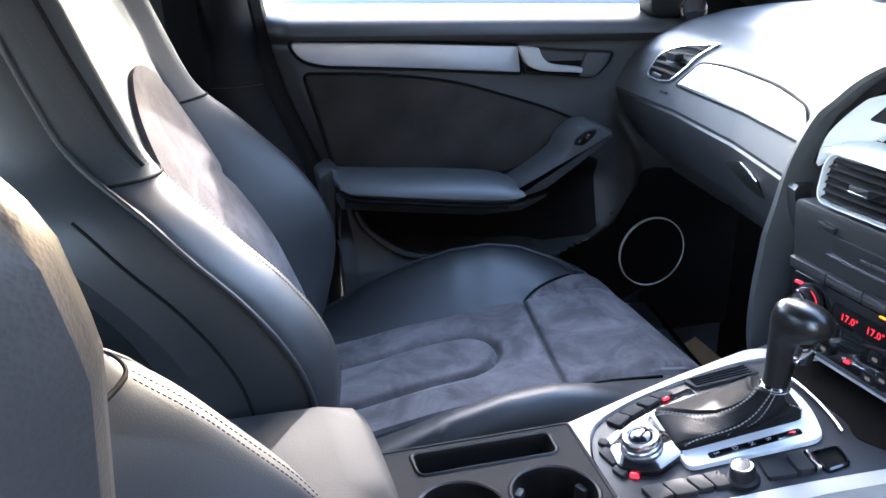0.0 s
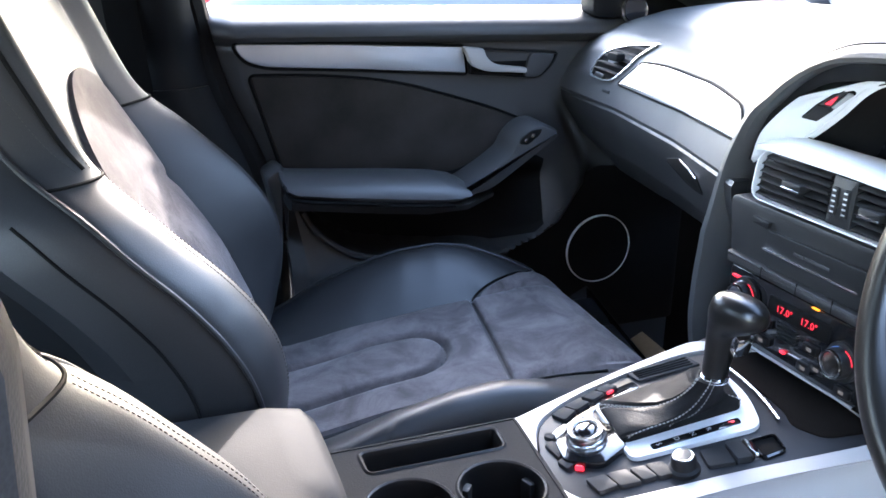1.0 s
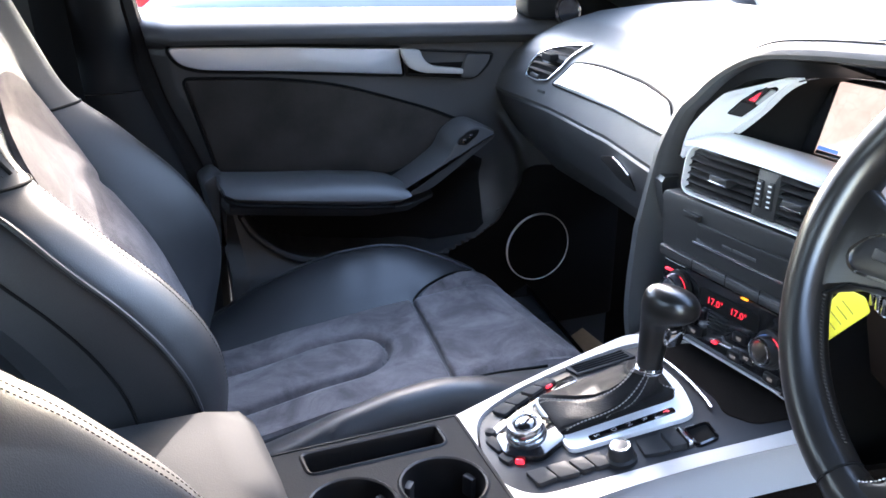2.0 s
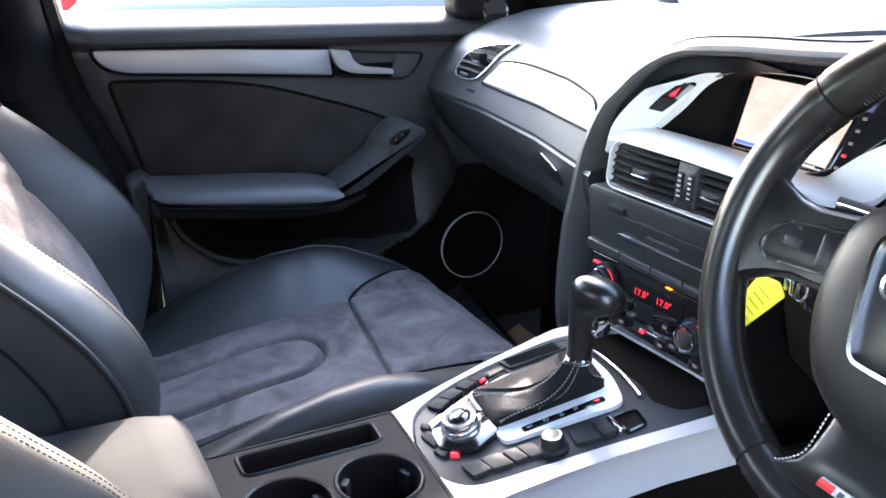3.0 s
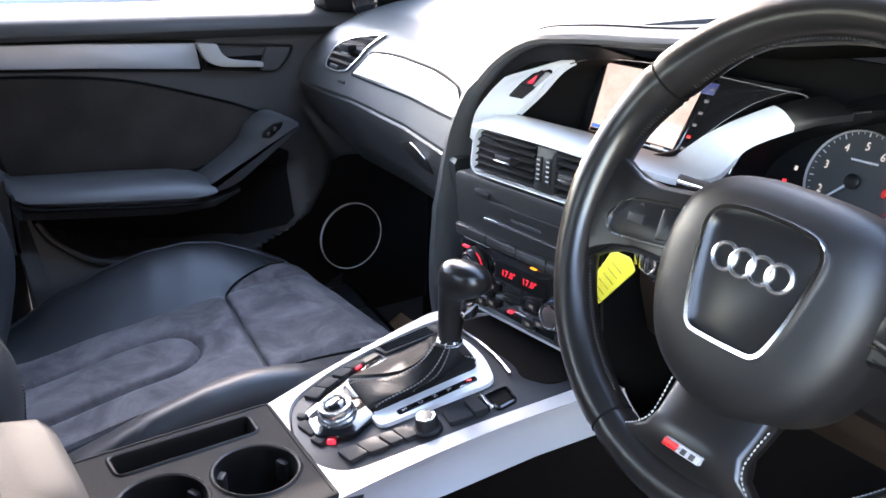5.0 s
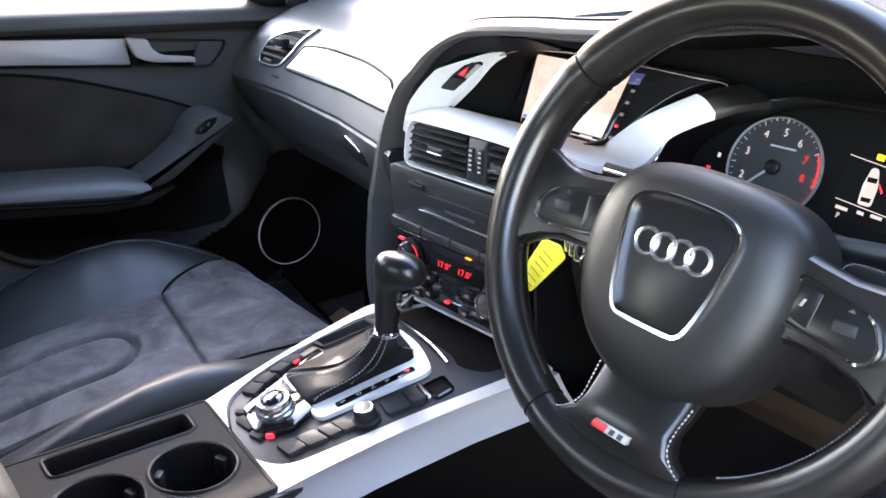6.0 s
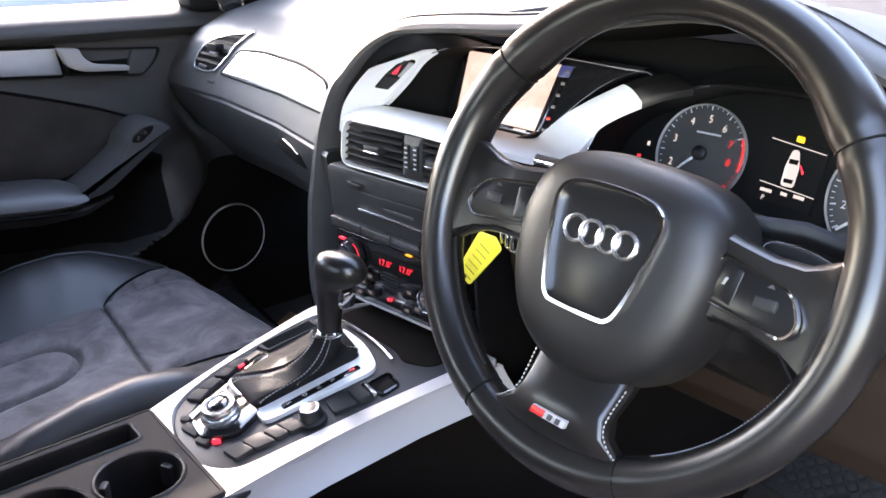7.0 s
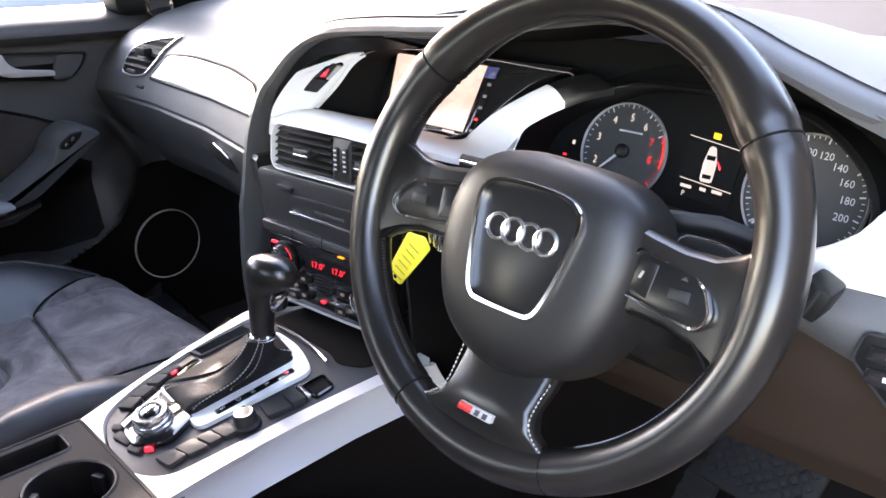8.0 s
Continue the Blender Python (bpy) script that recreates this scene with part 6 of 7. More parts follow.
def dial(a, z, name):
    at = Matrix.Translation(on_stack(a, z, -0.002)) @ Matrix.Rotation(radians(-90), 4, "Y")
    d = part(name, turned([(0.0195, 0.0), (0.0195, 0.004), (0.0155, 0.005), (0.0150, 0.012), (0.0135, 0.016), (0.0115, 0.017), (0.0105, 0.014), (0.001, 0.0135)], 36), KEYCAP, clim, "black temperature dial with chrome ring", at=at)
    part("chrome_ring", turned([(0.0120, 0.0158), (0.0126, 0.0176), (0.0138, 0.0172), (0.0140, 0.0150)], 36), CHROME, d, at=at)
    for a0, a1, mat in ((100, 150, GLOW_BLUE), (10, 70, GLOW_RED)):
        pts = [on_stack(a + 0.0150 * math.cos(radians(t)), z + 0.0150 * math.sin(radians(t)), 0.0045) for t in np.linspace(a0, a1, 14)]
        part("lit_arc", tube(pts, 0.0007, 6), mat, d)
    return d


dial(-0.058, 0.770, "left_dial")
dial(0.072, 0.755, "right_dial")
part("red_lamp", plate(rpoly([(-0.081, 0.7835), (-0.081, 0.7860), (-0.070, 0.7860), (-0.070, 0.7835)], 0.001), -0.002, 0.0005, on_stack, 0.0004), GLOW_RED, clim, "lit red lamp")
part("red_lamp", plate(rpoly([(-0.003, 0.7295), (-0.003, 0.7320), (0.003, 0.7318), (0.003, 0.7293)], 0.001), -0.002, 0.0005, on_stack, 0.0004), GLOW_RED, clim, "lit red lamp")
for a, z in ((-0.028, 0.752), (-0.040, 0.742), (-0.028, 0.732), (0.034, 0.750), (0.046, 0.734), (0.030, 0.728), (-0.046, 0.728), (0.078, 0.726)):
    kk = part("climate_key", plate(rpoly([(a - 0.009, z - 0.005), (a - 0.009, z + 0.005), (a + 0.009, z + 0.005), (a + 0.009, z - 0.005)], 0.002), -0.002, 0.002, on_stack, 0.001), SWITCH_BLACK, clim)
    part("mark", plate([(a - 0.003, z - 0.0018), (a + 0.003, z - 0.0018), (a + 0.003, z + 0.0018), (a - 0.003, z + 0.0018)], 0.002, 0.0024, on_stack, 0.0001), GLOW_DIM, kk)
for q in range(5):
    part("sensor_rib", plate([(-0.010, 0.744 + 0.004 * q), (-0.010, 0.7455 + 0.004 * q), (0.014, 0.7452 + 0.004 * q), (0.014, 0.7437 + 0.004 * q)], -0.002, 0.001, on_stack, 0.0002), HARD, clim)
part("bright_line", plate([(-0.060, 0.7165), (-0.060, 0.718), (0.090, 0.7165), (0.090, 0.715)], -0.002, 0.001, on_stack, 0.0003), SILVER, clim)
# the hollow under the climate unit
part("hollow", sheet(lambda u, v: Vector((0.095 + 0.09 * math.sin(math.pi * v), 0.13 - 0.25 * u, 0.712 - 0.05 * v)), 4, 10, (0.01, 0, 0)), HARD, dash)

# ---------------------------------------------------------------- instruments
cluster = thing("instrument_cluster", "black instrument cluster with two dials and a lit centre display", "instruments", (0.26, -0.36, 0.88))


def on_gauge(a, z, c):
    return Vector((0.252 + 0.35 * (z - 0.92) - 0.94 * c, -a, z + 0.33 * c))


pod = rpoly([(0.184, 0.872), (0.184, 0.897), (0.188, 0.916), (0.206, 0.936), (0.241, 0.954), (0.274, 0.967), (0.30, 0.974), (0.40, 0.977), (0.47, 0.966), (0.512, 0.935), (0.526, 0.905), (0.515, 0.875), (0.44, 0.845), (0.24, 0.840)], [0.02, 0.02, 0.02, 0.02, 0.03, 0.03, 0.03, 0.05, 0.03, 0.03, 0.02, 0.02, 0.03, 0.03], 3)
face = part("face", plate(inset(pod, -0.03), -0.006, 0.0, on_gauge, 0.001), SEAM, cluster, "black instrument face")
part("shroud", moulding(pod, [(-0.012, 0.0), (-0.006, 0.058), (-0.002, 0.062), (0.0, 0.060), (-0.006, 0.0)], on_gauge), HARD, cluster, "black instrument shroud")


part("shroud_edge", tube(ease([on_gauge(a, z, 0.0622) for a, z in ((0.184, 0.897), (0.188, 0.916), (0.206, 0.936), (0.241, 0.954), (0.274, 0.967), (0.295, 0.973))], 6), 0.0007, 6), SATIN, cluster, "thin bright edge")


def gauge(a, z, r, name, marks, words, red):
    at = Matrix.Translation(on_gauge(a, z, 0.0)) @ Matrix.Rotation(radians(-90 + 19), 4, "Y")
    g = part(name, turned([(r * 0.97, 0.0), (r * 0.97, 0.0022), (0.001, 0.0022)], 48), DIAL, cluster, "dark grey dial with white figures", at=at)
    part("bright_ring", turned([(r * 0.972, 0.0), (r * 0.972, 0.004), (r * 0.986, 0.0056), (r, 0.004), (r, 0.0)], 64), SILVER, g, "silver dial ring", at=at)
    part("needle_hub", turned([(r * 0.15, 0.002), (r * 0.15, 0.006), (r * 0.1, 0.0075), (0.0005, 0.0075)], 24), HARD, g, at=at)
    for q in range(marks + 1):
        t = radians(215 - 250 * q / marks)
        big = q % 4 == 0
        c, s = math.cos(t), math.sin(t)
        r0, r1, w = r * (0.83 if big else 0.87), r * 0.92, r * (0.011 if big else 0.006)
        part("tick", plate([(a + r0 * c - w * s, z + r0 * s + w * c), (a + r1 * c - w * s, z + r1 * s + w * c), (a + r1 * c + w * s, z + r1 * s - w * c), (a + r0 * c + w * s, z + r0 * s - w * c)], 0.0022, 0.0028, on_gauge, 0.0001), GLOW_DEEP if red and q > marks * 0.8 else MARK, g)
    for word, t, k in words:
        tt = radians(t)
        lettering(word, r * k, on_gauge, g, GLOW_DEEP if red and word in "78" else (GLOW_WHITE if red else MARK), "figure", centre=(a + r * 0.66 * math.cos(tt), z + r * 0.66 * math.sin(tt)), height=0.0032)
    return g


rev = gauge(0.268, 0.920, 0.0470, "rev_counter", 32, [("1", 243, 0.21), ("2", 204, 0.21), ("3", 164, 0.21), ("4", 122, 0.21), ("5", 86, 0.21), ("6", 53, 0.21), ("7", 23, 0.21), ("8", -6, 0.21)], True)
part("faint_word", plate([(0.2585, 0.9375), (0.2845, 0.9375), (0.2845, 0.9392), (0.2585, 0.9392)], 0.0022, 0.0026, on_gauge, 0.0001), MARK, rev)
part("needle", plate([(0.2665, 0.917), (0.240, 0.893), (0.239, 0.894), (0.2655, 0.9195)], 0.0040, 0.0052, on_gauge, 0.0003), MARK, rev, "white needle")
part("red_arc", tube([on_gauge(0.268 + 0.0432 * math.cos(radians(t)), 0.920 + 0.0432 * math.sin(radians(t)), 0.0026) for t in np.linspace(26, -12, 16)], 0.0011, 6), GLOW_DEEP, rev)
spd = gauge(0.449, 0.914, 0.054, "speedometer", 44, [("20", 195, 0.17), ("40", 168, 0.17), ("60", 144, 0.17), ("80", 120, 0.17), ("100", 98, 0.16), ("120", 74, 0.16), ("140", 50, 0.16), ("160", 28, 0.16), ("180", 6, 0.16), ("200", -16, 0.16)], False)
part("needle", plate([(0.4475, 0.913), (0.413, 0.884), (0.4115, 0.8855), (0.4465, 0.9155)], 0.0040, 0.0052, on_gauge, 0.0003), MARK, spd, "white needle")
disp = part("centre_display", plate(rpoly([(0.329, 0.895), (0.333, 0.950), (0.388, 0.944), (0.386, 0.889)], 0.002), 0.0, 0.0025, on_gauge, 0.0005), SEAM, cluster, "lit display with a car outline and an open door mark")
for z0, z1 in ((0.9452, 0.9395), (0.9085, 0.9035)):
    part("white_line", plate([(0.334, z0), (0.334, z0 + 0.0008), (0.386, z1 + 0.0008), (0.386, z1)], 0.0025, 0.0030, on_gauge, 0.0001), GLOW_WHITE, disp)
part("fuel_mark", plate(rpoly([(0.3565, 0.9462), (0.3565, 0.9512), (0.3635, 0.9506), (0.3635, 0.9456)], 0.001), 0.0025, 0.0032, on_gauge, 0.0002), GLOW_YELLOW, disp, "lit yellow fuel mark")
car = part("car_outline", plate(rpoly([(0.3535, 0.9085), (0.353, 0.925), (0.356, 0.9395), (0.362, 0.9395), (0.366, 0.925), (0.3655, 0.9085)], 0.003), 0.0025, 0.0031, on_gauge, 0.0002), GLOW_WHITE, disp, "white car outline seen from above")
for z0, z1 in ((0.9275, 0.9315), (0.9115, 0.9150)):
    part("dark_glass", plate([(0.3555, z0), (0.3552, z1), (0.3640, z1), (0.3636, z0)], 0.0031, 0.0034, on_gauge, 0.0001), SEAM, car)
part("open_door", plate([(0.3665, 0.9265), (0.3660, 0.9285), (0.3710, 0.9225), (0.3700, 0.9205)], 0.0025, 0.0031, on_gauge, 0.0001), GLOW_RED, car, "red open door mark")
lettering("P", 0.0065, on_gauge, disp, GLOW_WHITE, "letter", centre=(0.341, 0.8955), height=0.0032)
for a, w in ((0.342, 0.011), (0.359, 0.006), (0.373, 0.010)):
    part("reading_bar", plate([(a - w / 2, 0.9010), (a - w / 2, 0.9038), (a + w / 2, 0.9032), (a + w / 2, 0.9004)], 0.0025, 0.0030, on_gauge, 0.0001), GLOW_WHITE, disp)
part("small_gauge_mark", plate([(0.207, 0.917), (0.207, 0.921), (0.210, 0.921), (0.210, 0.917)], 0.0, 0.0006, on_gauge, 0.0001), GLOW_WHITE, cluster)
part("small_gauge_mark", plate([(0.199, 0.905), (0.199, 0.907), (0.203, 0.907), (0.203, 0.905)], 0.0, 0.0006, on_gauge, 0.0001), GLOW_RED, cluster)

# driver's end of the dash
def right_face(u, v):
    y = -0.532 - 0.165 * u
    z = 1.005 - 0.145 * v - 0.04 * u
    w = min(1, u * 3.5)
    return Vector((0.205 - 0.055 * w * w * (3 - 2 * w) + 0.04 * u * u + 0.02 * (1 - v), y, z))


part("right_end", sheet(right_face, 20, 12, (0.012, 0, 0)), DASH, dash)
on_end = lambda a, z, c: Vector((0.152 - 0.10 * max(0, 0.53 - a) + 0.05 * (a - 0.53) - c, -a, z))
part("right_silver", plate(rpoly([(0.484, 0.889), (0.490, 0.904), (0.512, 0.914), (0.532, 0.930), (0.546, 0.952), (0.60, 0.950), (0.68, 0.925), (0.68, 0.880), (0.58, 0.884)], [0.004, 0.006, 0.01, 0.01, 0.01, 0.03, 0.01, 0.01, 0.02]), -0.006, 0.004, on_end, 0.003), LIT_SILVER, dash, "satin silver end panel")


def lower_end(u, v):
    y = -0.475 - 0.215 * u
    top = 0.888
    low = line([-0.69, -0.60, -0.576, -0.55, -0.507, -0.475], [0.79, 0.79, 0.806, 0.828, 0.843, 0.850], y)
    return Vector((0.142 - 0.012 * math.sin(math.pi * v) + 0.03 * u * u + (0.02 if v > 0.99 else 0), y, top + (low - top) * v))


part("lower_end", sheet(lower_end, 20, 10, (0.012, 0, 0)), DASH, dash, "dark grey lower dash end")
on_low = lambda a, z, c: Vector((0.132 - c, -a, z))
ls = part("light_switch_panel", plate(rpoly([(0.547, 0.843), (0.553, 0.866), (0.64, 0.872), (0.64, 0.808), (0.582, 0.810)], 0.005), -0.004, 0.002, on_low, 0.002), HARD, dash, "black light switch panel")
part("panel_edge", moulding(rpoly([(0.546, 0.843), (0.552, 0.867), (0.641, 0.873), (0.641, 0.807), (0.581, 0.809)], 0.005), bead(0.002, 0.003), on_low), PLASTIC, ls)
for zz in (0.853, 0.836):
    part("light_key", plate(rpoly([(0.556, zz - 0.005), (0.558, zz + 0.006), (0.62, zz + 0.008), (0.62, zz - 0.007), (0.566, zz - 0.007)], 0.002), 0.002, 0.0045, on_low, 0.001), GLOSS, ls)
    part("mark", plate([(0.570, zz - 0.0015), (0.570, zz + 0.0025), (0.575, zz + 0.0028), (0.575, zz - 0.0012)], 0.0045, 0.0049, on_low, 0.0001), MARK, ls)


def knee(u, v):
    y = -0.13 - 0.55 * u
    z = line([0, 0.25, 0.6, 0.9, 1.0], [0.862, 0.80, 0.745, 0.705, 0.702], v) - 0.03 * u * v
    x = line([0, 0.25, 0.6, 0.9, 1.0], [0.135, 0.140, 0.158, 0.20, 0.28], v) + 0.03 * u * u
    return Vector((x, y, z))


part("knee_panel", sheet(knee, 24, 20, (0.02, 0, 0.004)), KNEE_SHADE, dash, "lower knee panel, coloured for shade and warm bounce")
part("stack_flank", sheet(lambda u, v: Vector((0.10 + 0.3 * v, -0.108 - 0.03 * u, 0.92 - 0.30 * u)), 10, 4, (0, 0.004, 0)), HARD, dash)

# ---------------------------------------------------------------- steering wheel
wheel = thing("steering_wheel", "black leather three-spoke steering wheel with a chrome-framed airbag pad", "steering wheel", W_HUB)
N = 144
rings = []
for i in range(N):
    t = 2 * math.pi * i / N
    deg = math.degrees(t) % 360
    grip = 0.0030 * (bump_at(deg, 38, 14) + bump_at(deg, 142, 14)) + 0.0015 * (bump_at(deg, 4, 12) + bump_at(deg, 176, 12) + bump_at(deg, 364, 12))
    seam = sum(bump_at(deg, d, 0.9) for d in (35, 145, 244.7, 291.5))
    rr = 0.0165 + grip - 0.0013 * seam
    R = 0.1670 - grip * 0.5
    rings.append([on_wheel((R + rr * math.cos(a)) * math.cos(t), (R + rr * math.cos(a)) * math.sin(t), rr * 1.08 * math.sin(a)) for a in (2 * math.pi * q / 18 for q in range(18))])
rings.append(rings[0])
bm = bmesh.new()
skin(bm, rings, cap=False)
bmesh.ops.remove_doubles(bm, verts=bm.verts, dist=1e-6)
rim = part("rim", bm, WHEEL_LEATHER, wheel, "worn shiny black leather rim")
for d in (35, 145, 244.7, 291.5):
    t = radians(d)
    grip = 0.0030 * (bump_at(d, 38, 14) + bump_at(d, 142, 14))
    pts = [on_wheel((0.167 - grip * 0.5 + (0.0156 + grip) * math.cos(a)) * math.cos(t), (0.167 - grip * 0.5 + (0.0156 + grip) * math.cos(a)) * math.sin(t), (0.0168 + grip) * math.sin(a)) for a in (2 * math.pi * q / 24 for q in range(24))]
    part("joint", tube(pts, 0.0009, 6, closed=True), SEAM, rim)
for d0, d1 in ((40, 140), (150, 168), (192, 240), (300, 348), (12, 30)):
    bm = bmesh.new()
    for d in np.arange(d0, d1, 1.0):
        t = radians(d)
        grip = 0.0030 * (bump_at(d, 38, 14) + bump_at(d, 142, 14))
        R, r = 0.1670 - grip * 0.5, 0.0168 + grip
        p = [on_wheel((R + r * math.cos(a)) * math.cos(t + e), (R + r * math.cos(a)) * math.sin(t + e), r * 1.08 * math.sin(a)) for a, e in ((radians(166), 0), (radians(172), 0.003), (radians(178), 0))]
        tube(p, [0.0003, 0.00055, 0.0003], 4, bm)
    part("stitching", bm, THREAD if d0 > 290 else DARK_THREAD, rim, "pale cross stitching" if d0 > 290 else "dark cross stitching")

# spokes
def on_spoke(a, b, c):
    """The side spokes dish away from the rim."""
    f = min(1.0, max(0.0, (0.163 - abs(a)) / 0.04))
    return on_wheel(a + (0.003 * f if a > 0 else 0), b - (0.003 * f if a > 0 else 0), c - 0.011 * f)


def on_pad(a, b, c):
    return on_wheel(a, b + 0.003, c - 0.009)


def spoke(s):
    rings = []
    for a, vt, vb, c, th in ((0.060, 0.030, -0.034, 0.004, 0.020), (0.085, 0.025, -0.031, 0.007, 0.018), (0.105, 0.022, -0.032, 0.007, 0.017), (0.125, 0.023, -0.036, 0.005, 0.017), (0.142, 0.029, -0.046, 0.003, 0.015), (0.154, 0.037, -0.058, 0.002, 0.013), (0.163, 0.041, -0.064, 0.0, 0.008)):
        m, h = (vt + vb) / 2, (vt - vb) / 2
        rings.append([on_spoke(s * a, m + h * q, c + k * th) for q, k in ((-1, 0), (-0.97, 0.35), (-0.85, 0.6), (-0.3, 0.68), (0.3, 0.68), (0.85, 0.6), (0.97, 0.35), (1, 0), (0.95, -0.6), (0.5, -1), (-0.5, -1), (-0.95, -0.6))])
    bm = bmesh.new()
    skin(bm, rings)
    return bm


for s, side in ((-1, "left"), (1, "right")):
    sp = part("spoke", spoke(s), WHEEL_LEATHER, wheel, "black side spoke")
    o = rpoly([(s * 0.068, -0.016), (s * 0.076, 0.0125), (s * 0.124, 0.0040), (s * 0.1345, -0.0145), (s * 0.128, -0.0240), (s * 0.10, -0.021)], [0.003, 0.003, 0.012, 0.01, 0.008, 0.02], 4)
    top = 0.0195
    pn = part("button_panel", plate(o, 0.010, top, on_spoke, 0.001), SWITCH_BLACK, sp, "gloss black button panel")
    part("silver_edge", moulding(inset(o, -0.0025), bead(0.0030, 0.0045, top - 0.003), on_spoke), CHROME, pn, "satin silver edge")
    part("roller", brick((-0.0075, -0.0038, -0.003), (0.0075, 0.0038, 0.0026), 0.0012, at=Matrix.Translation(on_spoke(s * 0.111, -0.0075, top)) @ Matrix(((W_RIGHT.x, W_UP.x, W_OUT.x), (W_RIGHT.y, W_UP.y, W_OUT.y), (W_RIGHT.z, W_UP.z, W_OUT.z))).to_4x4()), KEYCAP, pn, "ribbed roller")
    part("side_key", plate(rpoly([(s * 0.074, -0.013), (s * 0.079, 0.009), (s * 0.092, 0.007), (s * 0.090, -0.017)], 0.002), top - 0.002, top + 0.0008, on_spoke, 0.0006), SWITCH_BLACK, pn)
    for v, d in ((0.0035, 1), (-0.0185, -1)):
        part("arrow", plate([(s * 0.111 - 0.003, v - 0.0010 * d), (s * 0.111 + 0.0026, v - 0.0010 * d), (s * 0.111, v + 0.0018 * d)], top, top + 0.0004, on_spoke, 0.0001), DIAL, pn)
    if s > 0:
        part("mark", plate([(0.0805, -0.005), (0.0825, -0.005), (0.0840, 0.000), (0.0820, 0.000)], top + 0.0015, top + 0.0018, on_spoke, 0.0001), THREAD, pn)
    part("crease", tube([on_spoke(s * a, b, c) for a, b, c in ((0.080, -0.026, 0.017), (0.105, -0.0275, 0.017), (0.128, -0.034, 0.014), (0.145, -0.050, 0.010))], 0.0010, 6), SEAM, sp)
    pt = 0.026 if s > 0 else 0.016
    pd = rpoly([(s * 0.082, pt), (s * 0.115, pt + 0.001), (s * 0.138, pt - 0.006), (s * 0.140, 0.0), (s * 0.125, -0.020), (s * 0.085, -0.020)], 0.012)
    pdl = part("shift_paddle", plate(pd, -0.036, -0.028, on_wheel, 0.003), HARD, wheel, "black shift paddle with a silver edge")
    part("paddle_edge", moulding(inset(pd, -0.001), bead(0.0015, 0.003, -0.034), on_wheel), SATIN if s > 0 else KEYCAP, pdl)
# lower spoke, flared into the rim
rings = []
for b, hl, hr, c, th in ((-0.085, 0.036, 0.044, -0.012, 0.020), (-0.105, 0.034, 0.043, -0.003, 0.018), (-0.122, 0.033, 0.041, 0.005, 0.017), (-0.135, 0.039, 0.045, 0.006, 0.016), (-0.146, 0.057, 0.058, 0.003, 0.015), (-0.154, 0.071, 0.072, 0.001, 0.012), (-0.162, 0.074, 0.074, 0.0, 0.009)):
    rings.append([on_wheel((hl if q < 0 else hr) * q, b, c + k * th) for q, k in ((-1, 0), (-0.985, 0.3), (-0.94, 0.5), (-0.85, 0.60), (-0.3, 0.66), (0.3, 0.66), (0.85, 0.60), (0.94, 0.5), (0.985, 0.3), (1, 0), (0.95, -0.6), (0.5, -1), (-0.5, -1), (-0.95, -0.6))])
bm = bmesh.new()
skin(bm, rings)
low = part("lower_spoke", bm, WHEEL_LEATHER, wheel, "black flared lower spoke")
for s, w in ((-1, 0.0), (1, 0.0075)):
    pts = ease([on_wheel(s * a, b, c) for a, b, c in ((0.0352 + w, -0.100, 0.0035), (0.0335 + w, -0.115, 0.0095), (0.0345 + w * 0.9, -0.128, 0.0130), (0.044 + w * 0.4, -0.1385, 0.011), (0.054, -0.1445, 0.0085))], 6)
    part("stitching", stitches(pts, 0.0034, 0.0022, 0.0008, W_OUT * 0.001 + W_RIGHT * (s * 0.0005)), THREAD, low, "pale stitched edge")
bd = part("badge", plate(rpoly([(-0.0155, -0.1395), (-0.0140, -0.1330), (0.0165, -0.1330), (0.0150, -0.1395)], 0.001), 0.014, 0.0195, on_wheel, 0.0008), SILVER, low, "small red and silver badge")
part("red_field", plate([(-0.0150, -0.1390), (-0.0136, -0.1335), (-0.0020, -0.1335), (-0.0032, -0.1390)], 0.0195, 0.0200, on_wheel, 0.0002), RED_PLASTIC, bd)
for a in (0.003, 0.010):
    part("plain_bar", plate([(a - 0.003, -0.1385), (a - 0.002, -0.1342), (a + 0.002, -0.1342), (a + 0.001, -0.1385)], 0.0195, 0.0199, on_wheel, 0.0001), DIAL, bd)

# airbag pad: a domed shield
half = [(0.0, 0.050), (0.030, 0.049), (0.057, 0.042), (0.075, 0.027), (0.083, 0.004), (0.084, -0.020), (0.078, -0.052), (0.063, -0.082), (0.040, -0.101), (0.015, -0.110)]
pad_out = ease([(a, b, 0) for a, b in half] + [(-a, b, 0) for a, b in half[::-1] if a > 0], 4, closed=True)
rings = []
for k, c in ((1.0, -0.030), (1.0, 0.000), (0.985, 0.010), (0.95, 0.018), (0.88, 0.0245), (0.78, 0.029), (0.64, 0.032), (0.45, 0.0335), (0.25, 0.034), (0.08, 0.034)):
    rings.append([on_pad(p.x * k, -0.022 + (p.y + 0.022) * k, c) for p in pad_out])
bm = bmesh.new()
skin(bm, rings)
pad = part("airbag_pad", bm, PAD_SKIN, wheel, "soft dark grey airbag pad")
sh = [(0.0, 0.0275), (0.022, 0.0265), (0.037, 0.022), (0.044, 0.012), (0.0435, -0.004), (0.039, -0.030), (0.033, -0.052), (0.027, -0.061), (0.017, -0.0635)]
shield = ease([(a, b, 0) for a, b in sh] + [(-a, b, 0) for a, b in sh[::-1] if a > 0], 4, closed=True)
shield = [(p.x, p.y) for p in shield]
part("pad_field", plate(inset(shield, 0.003), 0.030, 0.0352, on_pad, 0.001), SWITCH_BLACK, pad, "smooth black middle of the pad")
